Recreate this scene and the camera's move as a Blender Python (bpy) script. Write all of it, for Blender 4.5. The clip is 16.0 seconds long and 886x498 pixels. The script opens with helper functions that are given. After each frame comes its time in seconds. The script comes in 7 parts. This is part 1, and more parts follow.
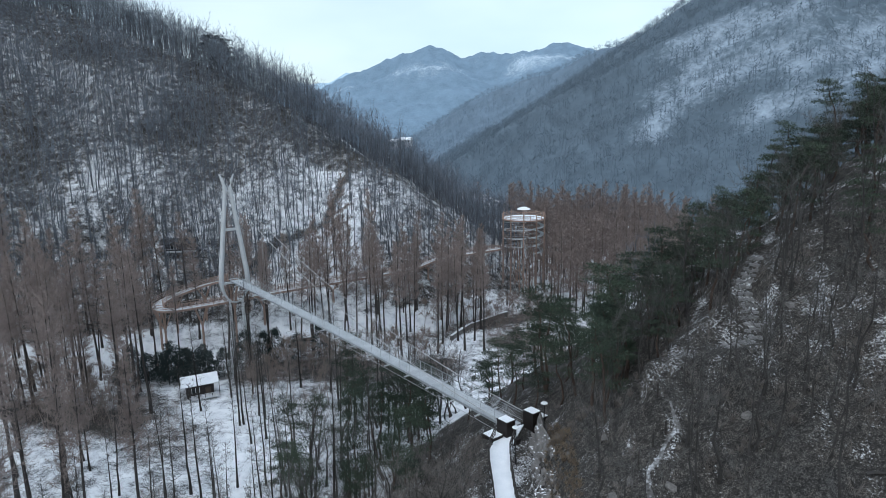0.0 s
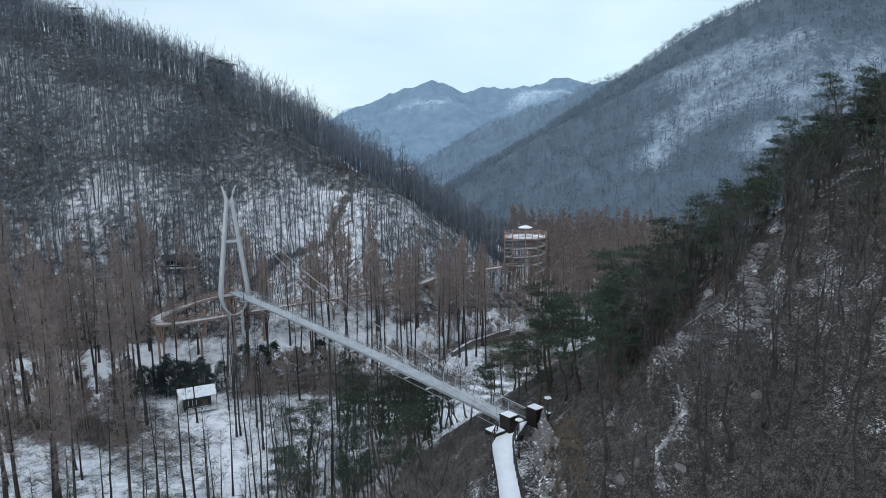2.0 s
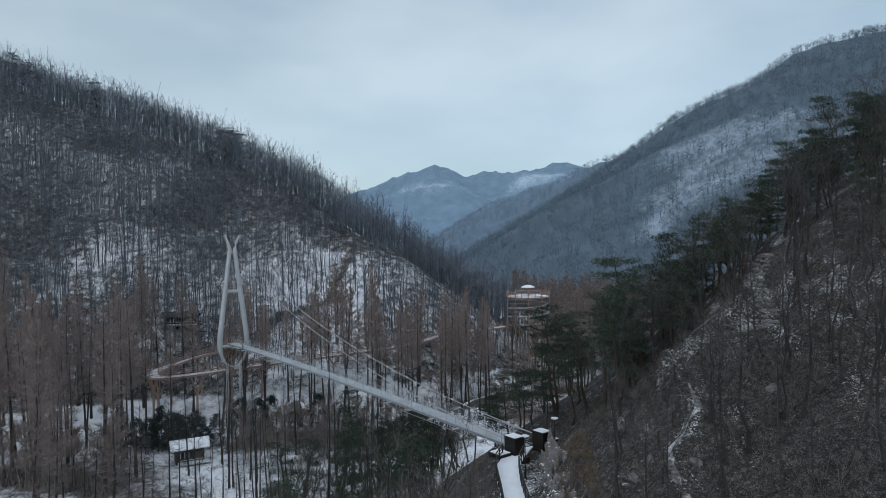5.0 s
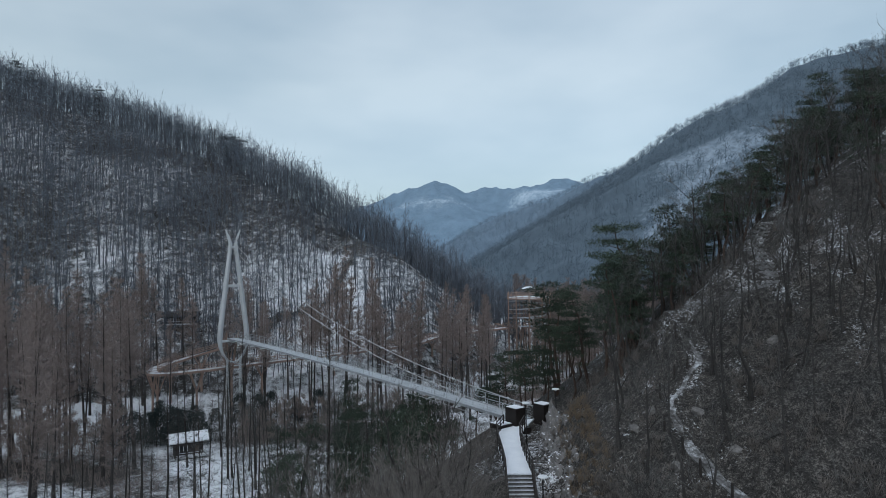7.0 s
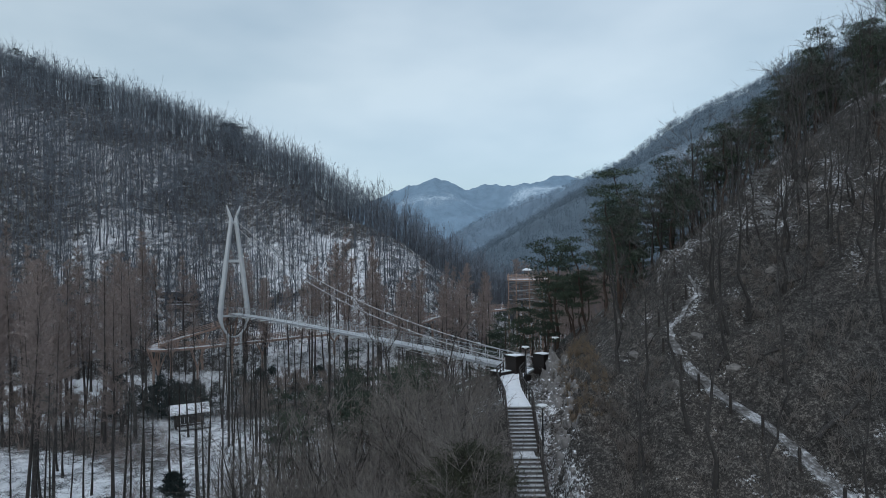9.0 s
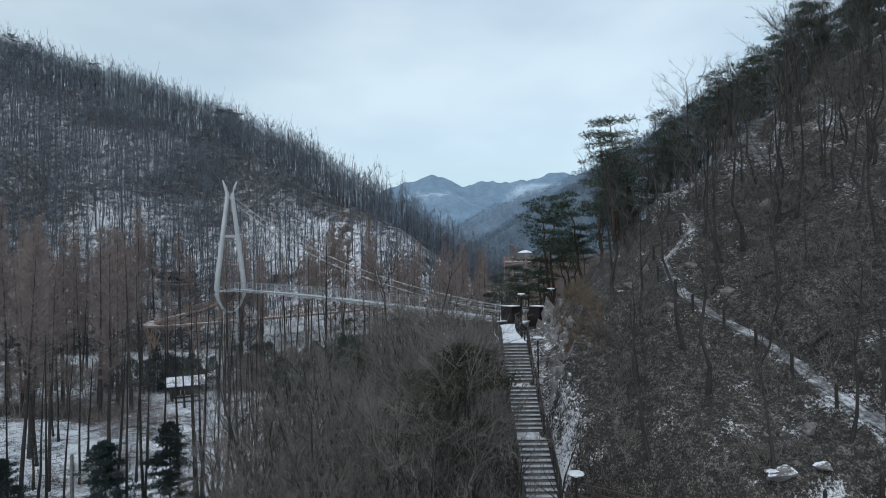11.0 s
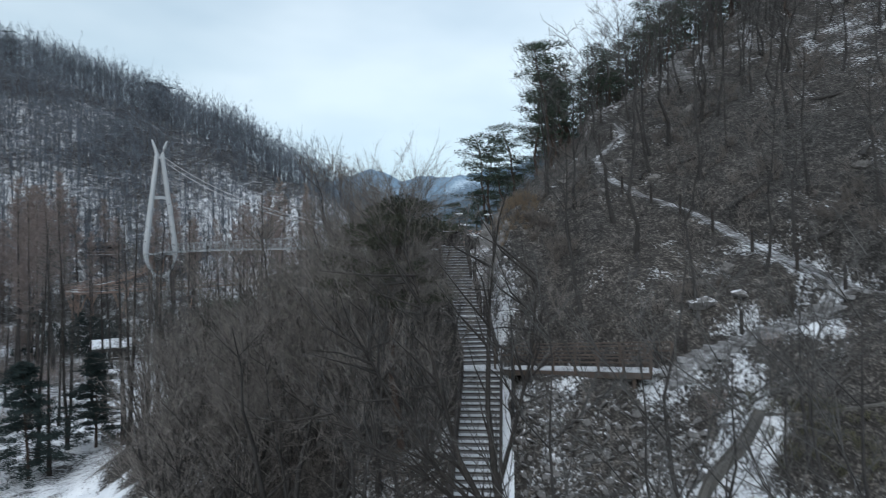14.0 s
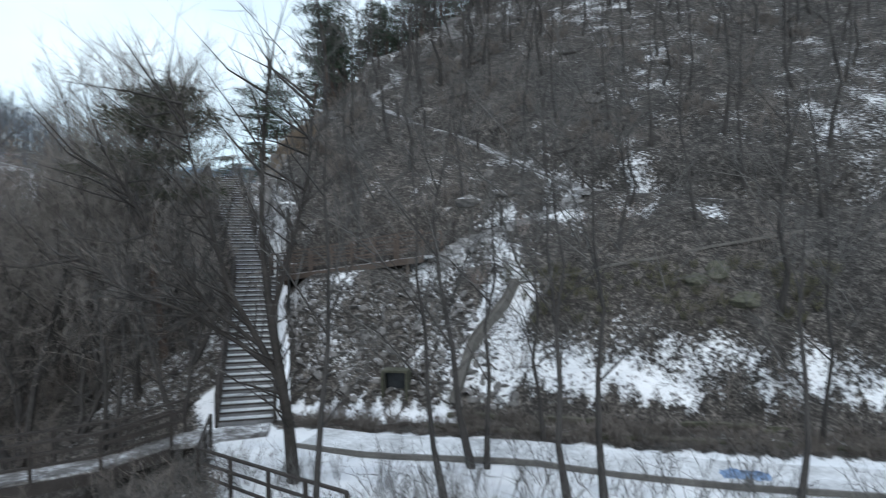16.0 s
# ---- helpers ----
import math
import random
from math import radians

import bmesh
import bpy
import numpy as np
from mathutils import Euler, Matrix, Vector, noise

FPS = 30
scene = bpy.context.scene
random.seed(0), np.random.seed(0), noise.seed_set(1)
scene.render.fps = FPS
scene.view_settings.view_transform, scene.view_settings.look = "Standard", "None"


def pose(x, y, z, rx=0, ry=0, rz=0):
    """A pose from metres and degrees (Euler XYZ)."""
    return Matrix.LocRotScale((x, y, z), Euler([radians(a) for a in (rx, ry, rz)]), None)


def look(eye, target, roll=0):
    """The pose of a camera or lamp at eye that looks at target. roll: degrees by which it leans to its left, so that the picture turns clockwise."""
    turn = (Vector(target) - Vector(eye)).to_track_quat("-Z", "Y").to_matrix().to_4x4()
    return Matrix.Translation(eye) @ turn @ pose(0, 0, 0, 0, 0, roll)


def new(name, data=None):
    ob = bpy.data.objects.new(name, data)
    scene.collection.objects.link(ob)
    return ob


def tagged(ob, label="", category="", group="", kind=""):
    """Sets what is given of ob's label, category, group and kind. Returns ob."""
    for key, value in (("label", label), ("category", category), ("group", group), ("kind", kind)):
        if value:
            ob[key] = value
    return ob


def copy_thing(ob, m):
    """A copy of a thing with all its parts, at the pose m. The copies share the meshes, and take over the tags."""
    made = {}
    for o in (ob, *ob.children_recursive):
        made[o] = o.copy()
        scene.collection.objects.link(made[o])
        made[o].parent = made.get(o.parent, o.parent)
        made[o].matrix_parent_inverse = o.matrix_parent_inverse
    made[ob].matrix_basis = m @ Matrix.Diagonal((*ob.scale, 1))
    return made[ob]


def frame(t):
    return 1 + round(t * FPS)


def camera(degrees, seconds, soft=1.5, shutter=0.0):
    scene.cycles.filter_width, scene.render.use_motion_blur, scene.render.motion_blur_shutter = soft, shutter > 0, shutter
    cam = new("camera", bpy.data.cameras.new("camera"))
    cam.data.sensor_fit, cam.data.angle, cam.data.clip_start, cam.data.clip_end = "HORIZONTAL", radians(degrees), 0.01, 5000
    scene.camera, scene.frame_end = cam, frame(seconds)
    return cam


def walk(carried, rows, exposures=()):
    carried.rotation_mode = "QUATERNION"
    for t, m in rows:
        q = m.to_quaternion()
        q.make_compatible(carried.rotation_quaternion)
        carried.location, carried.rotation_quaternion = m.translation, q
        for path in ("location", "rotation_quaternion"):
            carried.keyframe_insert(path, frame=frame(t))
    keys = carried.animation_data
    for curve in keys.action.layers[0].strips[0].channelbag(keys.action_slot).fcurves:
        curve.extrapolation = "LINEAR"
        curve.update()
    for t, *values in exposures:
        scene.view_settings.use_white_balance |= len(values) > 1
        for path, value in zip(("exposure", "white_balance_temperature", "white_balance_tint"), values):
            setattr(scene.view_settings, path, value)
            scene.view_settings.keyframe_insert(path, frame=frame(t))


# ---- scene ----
cam = camera(70.2, 16.0, 0.85, 0.5)
PATH = [
    (0, (0.97, -0.857, 44.218), (0.957, 1.106, 43.837), -0.9),
    (1, (0.934, -0.904, 42.33), (0.919, 1.068, 41.997), -0.8),
    (2, (0.9, -0.951, 40.197), (0.884, 1.03, 39.922), -0.8),
    (3, (0.868, -0.997, 38.042), (0.85, 0.992, 37.835), -0.8),
    (4, (0.838, -1.044, 35.929), (0.819, 0.953, 35.824), -0.9),
    (4.5, (0.824, -1.067, 34.924), (0.804, 0.932, 34.873), -0.8),
    (7, (0.761, -1.184, 29.734), (0.74, 0.815, 29.78), -0.8),
    (7.5, (0.75, -1.208, 28.75), (0.726, 0.792, 28.795), -0.9),
    (8, (0.74, -1.231, 27.739), (0.716, 0.768, 27.782), -0.9),
    (8.5, (0.73, -1.255, 26.516), (0.707, 0.745, 26.559), -0.9),
    (11, (0.688, -1.371, 21.145), (0.677, 0.628, 21.183), -0.8),
    (11.5, (0.682, -1.395, 20.09), (0.681, 0.605, 20.126), -0.9),
    (12, (0.676, -1.418, 19.068), (0.684, 0.581, 19.103), -0.9),
    (12.5, (0.67, -1.442, 17.97), (0.692, 0.558, 18.005), -0.8),
    (13, (0.665, -1.465, 16.864), (0.7, 0.534, 16.899), -0.8),
    (13.5, (0.661, -1.488, 15.827), (0.735, 0.51, 15.859), -0.9),
    (14, (0.657, -1.512, 14.803), (0.838, 0.48, 14.829), -1.0),
    (14.5, (0.653, -1.535, 13.719), (0.971, 0.439, 13.745), -0.9),
    (15, (0.653, -1.535, 12.643), (1.119, 0.41, 12.663), -0.8),
    (15.5, (0.653, -1.535, 11.49), (1.29, 0.361, 11.515), -0.9),
    (16, (0.653, -1.535, 10.478), (1.5, 0.277, 10.49), -0.9),
]
EXPOSURES = [(0, 0.38, 5950, 10), (2, 0.28, 5950, 10), (4, -0.10, 5950, 10), (5, -0.18, 5950, 10), (7, -0.16, 5950, 10), (9, -0.10, 5950, 10), (11, 0.09, 6000, 10), (13, 0.20, 6050, 10), (14.6, 0.34, 6050, 10), (15.4, 0.50, 6050, 10), (16, 0.64, 6050, 10)]
walk(cam, [(t, look(eye, target, roll)) for t, eye, target, roll in PATH], EXPOSURES)

# ---- world and light ----
world = bpy.data.worlds.new("overcast_sky")
scene.world = world
world.use_nodes = True


def build_sky():
    nt = world.node_tree
    N, L = nt.nodes, nt.links
    N.clear()
    out = N.new("ShaderNodeOutputWorld")
    sky = N.new("ShaderNodeTexSky")
    sky.sky_type = "NISHITA"
    sky.sun_disc = False
    sky.sun_elevation, sky.sun_rotation = radians(28), radians(200)
    b1 = N.new("ShaderNodeBackground")
    b1.inputs["Strength"].default_value = 0.05
    L.new(sky.outputs[0], b1.inputs["Color"])
    # cloud layer: soft drifting banks, paler to the horizon
    tc = N.new("ShaderNodeTexCoord")
    mp = N.new("ShaderNodeMapping")
    mp.inputs["Scale"].default_value = (1.0, 1.0, 2.6)
    L.new(tc.outputs["Generated"], mp.inputs["Vector"])
    nz = N.new("ShaderNodeTexNoise")
    nz.inputs["Scale"].default_value, nz.inputs["Detail"].default_value = 2.3, 4.0
    nz.inputs["Roughness"].default_value = 0.45
    L.new(mp.outputs[0], nz.inputs["Vector"])
    rp = N.new("ShaderNodeValToRGB")
    e = rp.color_ramp.elements
    e[0].position, e[0].color = 0.36, (0.47, 0.545, 0.555, 1)
    e[1].position, e[1].color = 0.64, (0.70, 0.75, 0.73, 1)
    L.new(nz.outputs["Fac"], rp.inputs["Fac"])
    sep = N.new("ShaderNodeSeparateXYZ")
    L.new(tc.outputs["Generated"], sep.inputs[0])
    rise = N.new("ShaderNodeMapRange")
    rise.inputs["From Min"].default_value, rise.inputs["From Max"].default_value = 0.06, 0.80
    L.new(sep.outputs["Z"], rise.inputs["Value"])
    shade = N.new("ShaderNodeValToRGB")
    g = shade.color_ramp.elements
    g[0].position, g[0].color = 0.0, (0.86, 0.88, 0.88, 1)
    g[1].position, g[1].color = 1.0, (0.94, 0.99, 1.09, 1)
    low = g.new(0.28)
    low.color = (1.09, 1.09, 1.03, 1)
    L.new(rise.outputs[0], shade.inputs["Fac"])
    tone = N.new("ShaderNodeMix")
    tone.data_type, tone.blend_type = "RGBA", "MULTIPLY"
    tone.inputs["Factor"].default_value = 1.0
    L.new(rp.outputs[0], tone.inputs["A"])
    L.new(shade.outputs["Color"], tone.inputs["B"])
    b2 = N.new("ShaderNodeBackground")
    b2.inputs["Strength"].default_value = 0.72
    L.new(tone.outputs["Result"], b2.inputs["Color"])
    add = N.new("ShaderNodeAddShader")
    L.new(b1.outputs[0], add.inputs[0])
    L.new(b2.outputs[0], add.inputs[1])
    L.new(add.outputs[0], out.inputs["Surface"])


build_sky()
sun_data = bpy.data.lights.new("sun", "SUN")
sun_data.energy, sun_data.angle, sun_data.color = 1.1, radians(60), (1.0, 0.97, 0.94)
sun = new("sun", sun_data)
sun.matrix_world = look((0, 0, 300), (60, 120, 0))


# ---- materials ----
def mat(name, a, b, scale=6.0, fine=60.0, rough=0.85, metal=0.0, bump=0.3, vary=0.0, emit=0.0, c=None, spread=0.25, mid=0.5):
    """Two colours mixed by coarse and fine noise, with bump; vary: shift by object or island; emit: glow that stands
    for far haze.
    """
    m = bpy.data.materials.new(name)
    m.use_nodes = True
    nt = m.node_tree
    N, L = nt.nodes, nt.links
    bs = N["Principled BSDF"]
    bs.inputs["Roughness"].default_value, bs.inputs["Metallic"].default_value = rough, metal
    bs.inputs["Specular IOR Level"].default_value = 0.3
    tc = N.new("ShaderNodeTexCoord")
    n1, n2 = N.new("ShaderNodeTexNoise"), N.new("ShaderNodeTexNoise")
    n1.inputs["Scale"].default_value, n1.inputs["Detail"].default_value = scale, 3
    n2.inputs["Scale"].default_value, n2.inputs["Detail"].default_value = fine, 4
    L.new(tc.outputs["Object"], n1.inputs["Vector"])
    L.new(tc.outputs["Object"], n2.inputs["Vector"])
    mx = N.new("ShaderNodeMath")
    mx.operation = "MULTIPLY_ADD"
    L.new(n1.outputs["Fac"], mx.inputs[0])
    mx.inputs[1].default_value = 0.55
    h = N.new("ShaderNodeMath")
    h.operation = "MULTIPLY"
    L.new(n2.outputs["Fac"], h.inputs[0])
    h.inputs[1].default_value = 0.45
    L.new(h.outputs[0], mx.inputs[2])
    fac = mx.outputs[0]
    if vary:
        oi, ge = N.new("ShaderNodeObjectInfo"), N.new("ShaderNodeNewGeometry")
        s = N.new("ShaderNodeMath")
        s.operation = "ADD"
        L.new(oi.outputs["Random"], s.inputs[0])
        L.new(ge.outputs["Random Per Island"], s.inputs[1])
        q = N.new("ShaderNodeMath")
        q.operation = "MULTIPLY_ADD"
        L.new(s.outputs[0], q.inputs[0])
        q.inputs[1].default_value = vary
        k = N.new("ShaderNodeMath")
        k.operation = "SUBTRACT"
        L.new(fac, k.inputs[0])
        k.inputs[1].default_value = vary
        L.new(k.outputs[0], q.inputs[2])
        fac = q.outputs[0]
    rp = N.new("ShaderNodeValToRGB")
    e = rp.color_ramp.elements
    e[0].position, e[0].color = 0.5 - spread, (*a, 1)
    e[1].position, e[1].color = 0.5 + spread, (*b, 1)
    if c:
        x = e.new(mid)
        x.color = (*c, 1)
    L.new(fac, rp.inputs["Fac"])
    L.new(rp.outputs[0], bs.inputs["Base Color"])
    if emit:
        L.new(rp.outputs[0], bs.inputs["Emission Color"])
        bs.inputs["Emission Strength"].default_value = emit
    if bump:
        bp = N.new("ShaderNodeBump")
        bp.inputs["Strength"].default_value, bp.inputs["Distance"].default_value = bump, 0.03
        L.new(n2.outputs["Fac"], bp.inputs["Height"])
        L.new(bp.outputs[0], bs.inputs["Normal"])
    return m


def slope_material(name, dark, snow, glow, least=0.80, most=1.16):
    """Far wooded slope: mottled woods, and broken snow where the sheet's field says the trees stand thin; haze is
    painted in as bluish tint and emission.
    """
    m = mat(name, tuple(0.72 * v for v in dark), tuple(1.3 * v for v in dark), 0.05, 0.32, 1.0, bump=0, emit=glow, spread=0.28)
    nt = m.node_tree
    N, L = nt.nodes, nt.links
    bs = N["Principled BSDF"]
    at = N.new("ShaderNodeAttribute")
    at.attribute_name = "snow"
    tc = N.new("ShaderNodeTexCoord")
    mp = N.new("ShaderNodeMapping")
    mp.inputs["Scale"].default_value = (1.0, 1.0, 0.35)
    L.new(tc.outputs["Object"], mp.inputs["Vector"])
    nz = N.new("ShaderNodeTexNoise")
    nz.inputs["Scale"].default_value, nz.inputs["Detail"].default_value, nz.inputs["Roughness"].default_value = 0.22, 5, 0.85
    L.new(mp.outputs[0], nz.inputs["Vector"])
    ad = N.new("ShaderNodeMath")
    ad.operation = "ADD"
    L.new(at.outputs["Fac"], ad.inputs[0])
    L.new(nz.outputs["Fac"], ad.inputs[1])
    mr = N.new("ShaderNodeMapRange")
    mr.inputs["From Min"].default_value, mr.inputs["From Max"].default_value = least, most
    L.new(ad.outputs[0], mr.inputs["Value"])
    mx = N.new("ShaderNodeMix")
    mx.data_type = "RGBA"
    old = bs.inputs["Base Color"].links[0].from_socket
    L.new(mr.outputs[0], mx.inputs["Factor"])
    L.new(old, mx.inputs["A"])
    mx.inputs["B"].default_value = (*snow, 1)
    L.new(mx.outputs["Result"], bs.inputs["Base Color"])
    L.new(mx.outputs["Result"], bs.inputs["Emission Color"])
    return m


def ground_material():
    """Leaf litter and frozen earth under broken snow; the share of snow is a field of the sheet."""
    m = bpy.data.materials.new("snowy_leaf_litter")
    m.use_nodes = True
    nt = m.node_tree
    N, L = nt.nodes, nt.links
    bs = N["Principled BSDF"]
    bs.inputs["Roughness"].default_value = 0.9
    bs.inputs["Specular IOR Level"].default_value = 0.2
    tc = N.new("ShaderNodeTexCoord")

    def noise_at(scale, detail, rough=0.6):
        n = N.new("ShaderNodeTexNoise")
        n.inputs["Scale"].default_value, n.inputs["Detail"].default_value, n.inputs["Roughness"].default_value = scale, detail, rough
        L.new(tc.outputs["Object"], n.inputs["Vector"])
        return n.outputs["Fac"]

    def op(kind, a, b, c=None):
        n = N.new("ShaderNodeMath")
        n.operation = kind
        for i, v in enumerate((a, b, c)):
            if v is None:
                continue
            if isinstance(v, (int, float)):
                n.inputs[i].default_value = v
            else:
                L.new(v, n.inputs[i])
        return n.outputs[0]

    coarse, mid, fine = noise_at(0.06, 3), noise_at(0.55, 4, 0.65), noise_at(6.0, 6, 0.8)
    tiny, drift = noise_at(17.0, 3, 0.7), noise_at(2.4, 3, 0.6)
    at = N.new("ShaderNodeAttribute")
    at.attribute_name = "snow"
    f = op("MULTIPLY", mid, 0.28)
    f = op("MULTIPLY_ADD", coarse, 0.14, f)
    f = op("MULTIPLY_ADD", fine, 0.58, f)
    f = op("ADD", f, op("SUBTRACT", at.outputs["Fac"], 1.0))
    cover = N.new("ShaderNodeMapRange")
    cover.inputs["From Min"].default_value, cover.inputs["From Max"].default_value = -0.035, 0.035
    L.new(f, cover.inputs["Value"])
    lit = N.new("ShaderNodeValToRGB")
    e = lit.color_ramp.elements
    e[0].position, e[0].color = 0.30, (0.0125, 0.0115, 0.0110, 1)
    e[1].position, e[1].color = 0.72, (0.235, 0.220, 0.206, 1)
    x = e.new(0.52)
    x.color = (0.052, 0.0487, 0.0460, 1)
    leaf = N.new("ShaderNodeTexVoronoi")
    leaf.inputs["Scale"].default_value = 15.0
    L.new(tc.outputs["Object"], leaf.inputs["Vector"])
    cell = N.new("ShaderNodeSeparateColor")
    L.new(leaf.outputs["Color"], cell.inputs[0])
    leafy = op("MULTIPLY_ADD", cell.outputs[0], 0.20, op("MULTIPLY", tiny, 0.34))
    L.new(op("MULTIPLY_ADD", drift, 0.42, op("MULTIPLY_ADD", fine, 0.42, op("SUBTRACT", leafy, 0.19))), lit.inputs["Fac"])
    hue = N.new("ShaderNodeMix")
    hue.data_type, hue.blend_type = "RGBA", "MULTIPLY"
    tint = N.new("ShaderNodeValToRGB")
    t = tint.color_ramp.elements
    t[0].position, t[0].color = 0.40, (0.68, 0.69, 0.68, 1)
    t[1].position, t[1].color = 0.62, (1.07, 1.03, 0.975, 1)
    L.new(op("MULTIPLY_ADD", mid, 0.5, op("MULTIPLY", coarse, 0.5)), tint.inputs["Fac"])
    hue.inputs["Factor"].default_value = 1.0
    L.new(lit.outputs[0], hue.inputs["A"])
    L.new(tint.outputs[0], hue.inputs["B"])
    snow = N.new("ShaderNodeValToRGB")
    s = snow.color_ramp.elements
    s[0].position, s[0].color = 0.3, (0.60, 0.63, 0.67, 1)
    s[1].position, s[1].color = 0.6, (0.82, 0.84, 0.86, 1)
    L.new(mid, snow.inputs["Fac"])
    mix = N.new("ShaderNodeMix")
    mix.data_type = "RGBA"
    L.new(cover.outputs[0], mix.inputs["Factor"])
    L.new(hue.outputs["Result"], mix.inputs["A"])
    L.new(snow.outputs[0], mix.inputs["B"])
    L.new(mix.outputs["Result"], bs.inputs["Base Color"])
    bp = N.new("ShaderNodeBump")
    bp.inputs["Strength"].default_value, bp.inputs["Distance"].default_value = 0.7, 0.12
    L.new(op("MULTIPLY_ADD", cover.outputs[0], 0.3, fine), bp.inputs["Height"])
    L.new(bp.outputs[0], bs.inputs["Normal"])
    return m


GROUND = ground_material()
SNOW = mat("settled_snow", (0.66, 0.69, 0.73), (0.84, 0.86, 0.88), 1.2, 14, 0.8, bump=0.25)
PACKED = mat("trodden_snow", (0.30, 0.31, 0.32), (0.70, 0.72, 0.74), 0.9, 7, 0.75, bump=0.4, spread=0.17)
BARK_RED = mat("redwood_bark", (0.024, 0.022, 0.021), (0.072, 0.064, 0.061), 0.8, 9, 0.95, vary=0.1)
TWIG_RED = mat("redwood_twigs", (0.182, 0.148, 0.134), (0.316, 0.261, 0.238), 0.4, 3, 0.95, bump=0, vary=0.2)
BARK_DARK = mat("dark_damp_bark", (0.012, 0.011, 0.010), (0.050, 0.044, 0.040), 0.9, 12, 0.9)
BARK = mat("grey_brown_bark", (0.017, 0.0160, 0.0152), (0.066, 0.0615, 0.0583), 0.9, 12, 0.95, vary=0.1)
TWIG = mat("bare_twigs", (0.046, 0.045, 0.043), (0.125, 0.121, 0.115), 0.5, 4, 0.95, bump=0, vary=0.2)
# valley haze is put into this base colour: bluer and paler than near twigs
TWIG_HILL = mat("haze_blue_hillside_twigs", (0.140, 0.161, 0.193), (0.233, 0.261, 0.301), 0.5, 4, 0.95, bump=0, vary=0.2)
BARK_PINE = mat("pine_bark", (0.026, 0.020, 0.017), (0.095, 0.066, 0.052), 1.2, 14, 0.95, vary=0.1)
NEEDLE = mat("pine_needles", (0.017, 0.029, 0.021), (0.056, 0.078, 0.050), 0.5, 3, 0.8, bump=0, vary=0.25)
NEEDLE_DRY = mat("olive_needles", (0.022, 0.027, 0.016), (0.062, 0.066, 0.040), 0.5, 3, 0.8, bump=0, vary=0.25)
NEEDLE_BLUE = mat("spruce_needles", (0.008, 0.016, 0.016), (0.030, 0.046, 0.044), 0.5, 3, 0.8, bump=0, vary=0.25)
GRASS_OLIVE = mat("olive_grass", (0.050, 0.050, 0.030), (0.125, 0.120, 0.078), 0.4, 3, 0.9, bump=0, vary=0.25)
GRASS_DRY = mat("dry_grass", (0.098, 0.075, 0.053), (0.205, 0.160, 0.114), 0.4, 3, 0.9, bump=0, vary=0.25)
BRUSH = mat("brushwood", (0.080, 0.071, 0.064), (0.185, 0.164, 0.148), 0.4, 3, 0.95, bump=0, vary=0.25)
TWIG_THICKET = mat("brown_thicket_twigs", (0.090, 0.081, 0.074), (0.230, 0.209, 0.191), 0.5, 4, 0.95, bump=0, vary=0.3)
TWIG_SCRUB = mat("russet_scrub_twigs", (0.165, 0.136, 0.121), (0.285, 0.236, 0.210), 0.4, 3, 0.95, bump=0, vary=0.25)
# near bark's counterpart for the far hill, tinted blue for the haze between
BARK_HILL = mat("haze_tinted_hill_bark", (0.070, 0.079, 0.094), (0.134, 0.146, 0.165), 0.9, 12, 0.95, vary=0.1)
ROCK = mat("weathered_rock", (0.06, 0.057, 0.054), (0.24, 0.227, 0.215), 0.9, 7, 0.9, bump=0.9)
STEEL = mat("painted_white_steel", (0.40, 0.42, 0.435), (0.55, 0.57, 0.585), 0.6, 12, 0.45, 0.0, 0.08)
GRATE = mat("snow_dusted_grating", (0.25, 0.27, 0.285), (0.55, 0.575, 0.595), 0.5, 6, 0.7, 0.0, 0.3)
GALV = mat("galvanised_steel", (0.26, 0.28, 0.295), (0.42, 0.445, 0.46), 1.5, 20, 0.45, 0.3, 0.08)
MOSS = mat("mossy_stone", (0.022, 0.024, 0.016), (0.105, 0.105, 0.078), 1.5, 8, 0.95, 0.0, 0.8, vary=0.15)
WIRE = mat("steel_cable", (0.34, 0.34, 0.34), (0.50, 0.50, 0.49), 2, 30, 0.5, 0.4, 0.05)
CLAD = mat("dark_brown_cladding", (0.008, 0.0065, 0.006), (0.024, 0.0185, 0.0165), 1.5, 30, 0.6, 0.0, 0.15)
RAILWOOD = mat("dark_timber_rail", (0.015, 0.0130, 0.0120), (0.052, 0.045, 0.041), 2.5, 40, 0.75, 0.0, 0.3)
TIMBER = mat("weathered_timber", (0.042, 0.033, 0.028), (0.125, 0.097, 0.080), 2.0, 34, 0.8, 0.0, 0.3)
TIMBER_GREY = mat("greyed_riser_boards", (0.085, 0.085, 0.088), (0.21, 0.21, 0.215), 2.0, 34, 0.85, 0.0, 0.3)
TIMBER_RED = mat("stained_timber_column", (0.25, 0.175, 0.140), (0.42, 0.305, 0.25), 1.0, 20, 0.75, 0.0, 0.2)
CONCRETE = mat("weathered_concrete", (0.12, 0.115, 0.105), (0.28, 0.27, 0.255), 1.0, 14, 0.9, 0.0, 0.4)
LAMPMETAL = mat("dark_lamp_metal", (0.02, 0.02, 0.02), (0.05, 0.05, 0.05), 3, 30, 0.5, 0.6, 0.05)
LAMPHEAD = mat("opal_lamp_shade", (0.55, 0.57, 0.58), (0.75, 0.77, 0.78), 4, 20, 0.4, 0.0, 0.0)
GLASS_AND_SHADE = mat("dark_glass_and_drain_shade", (0.01, 0.012, 0.014), (0.03, 0.034, 0.038), 1, 9, 0.15, 0.0, 0.0)
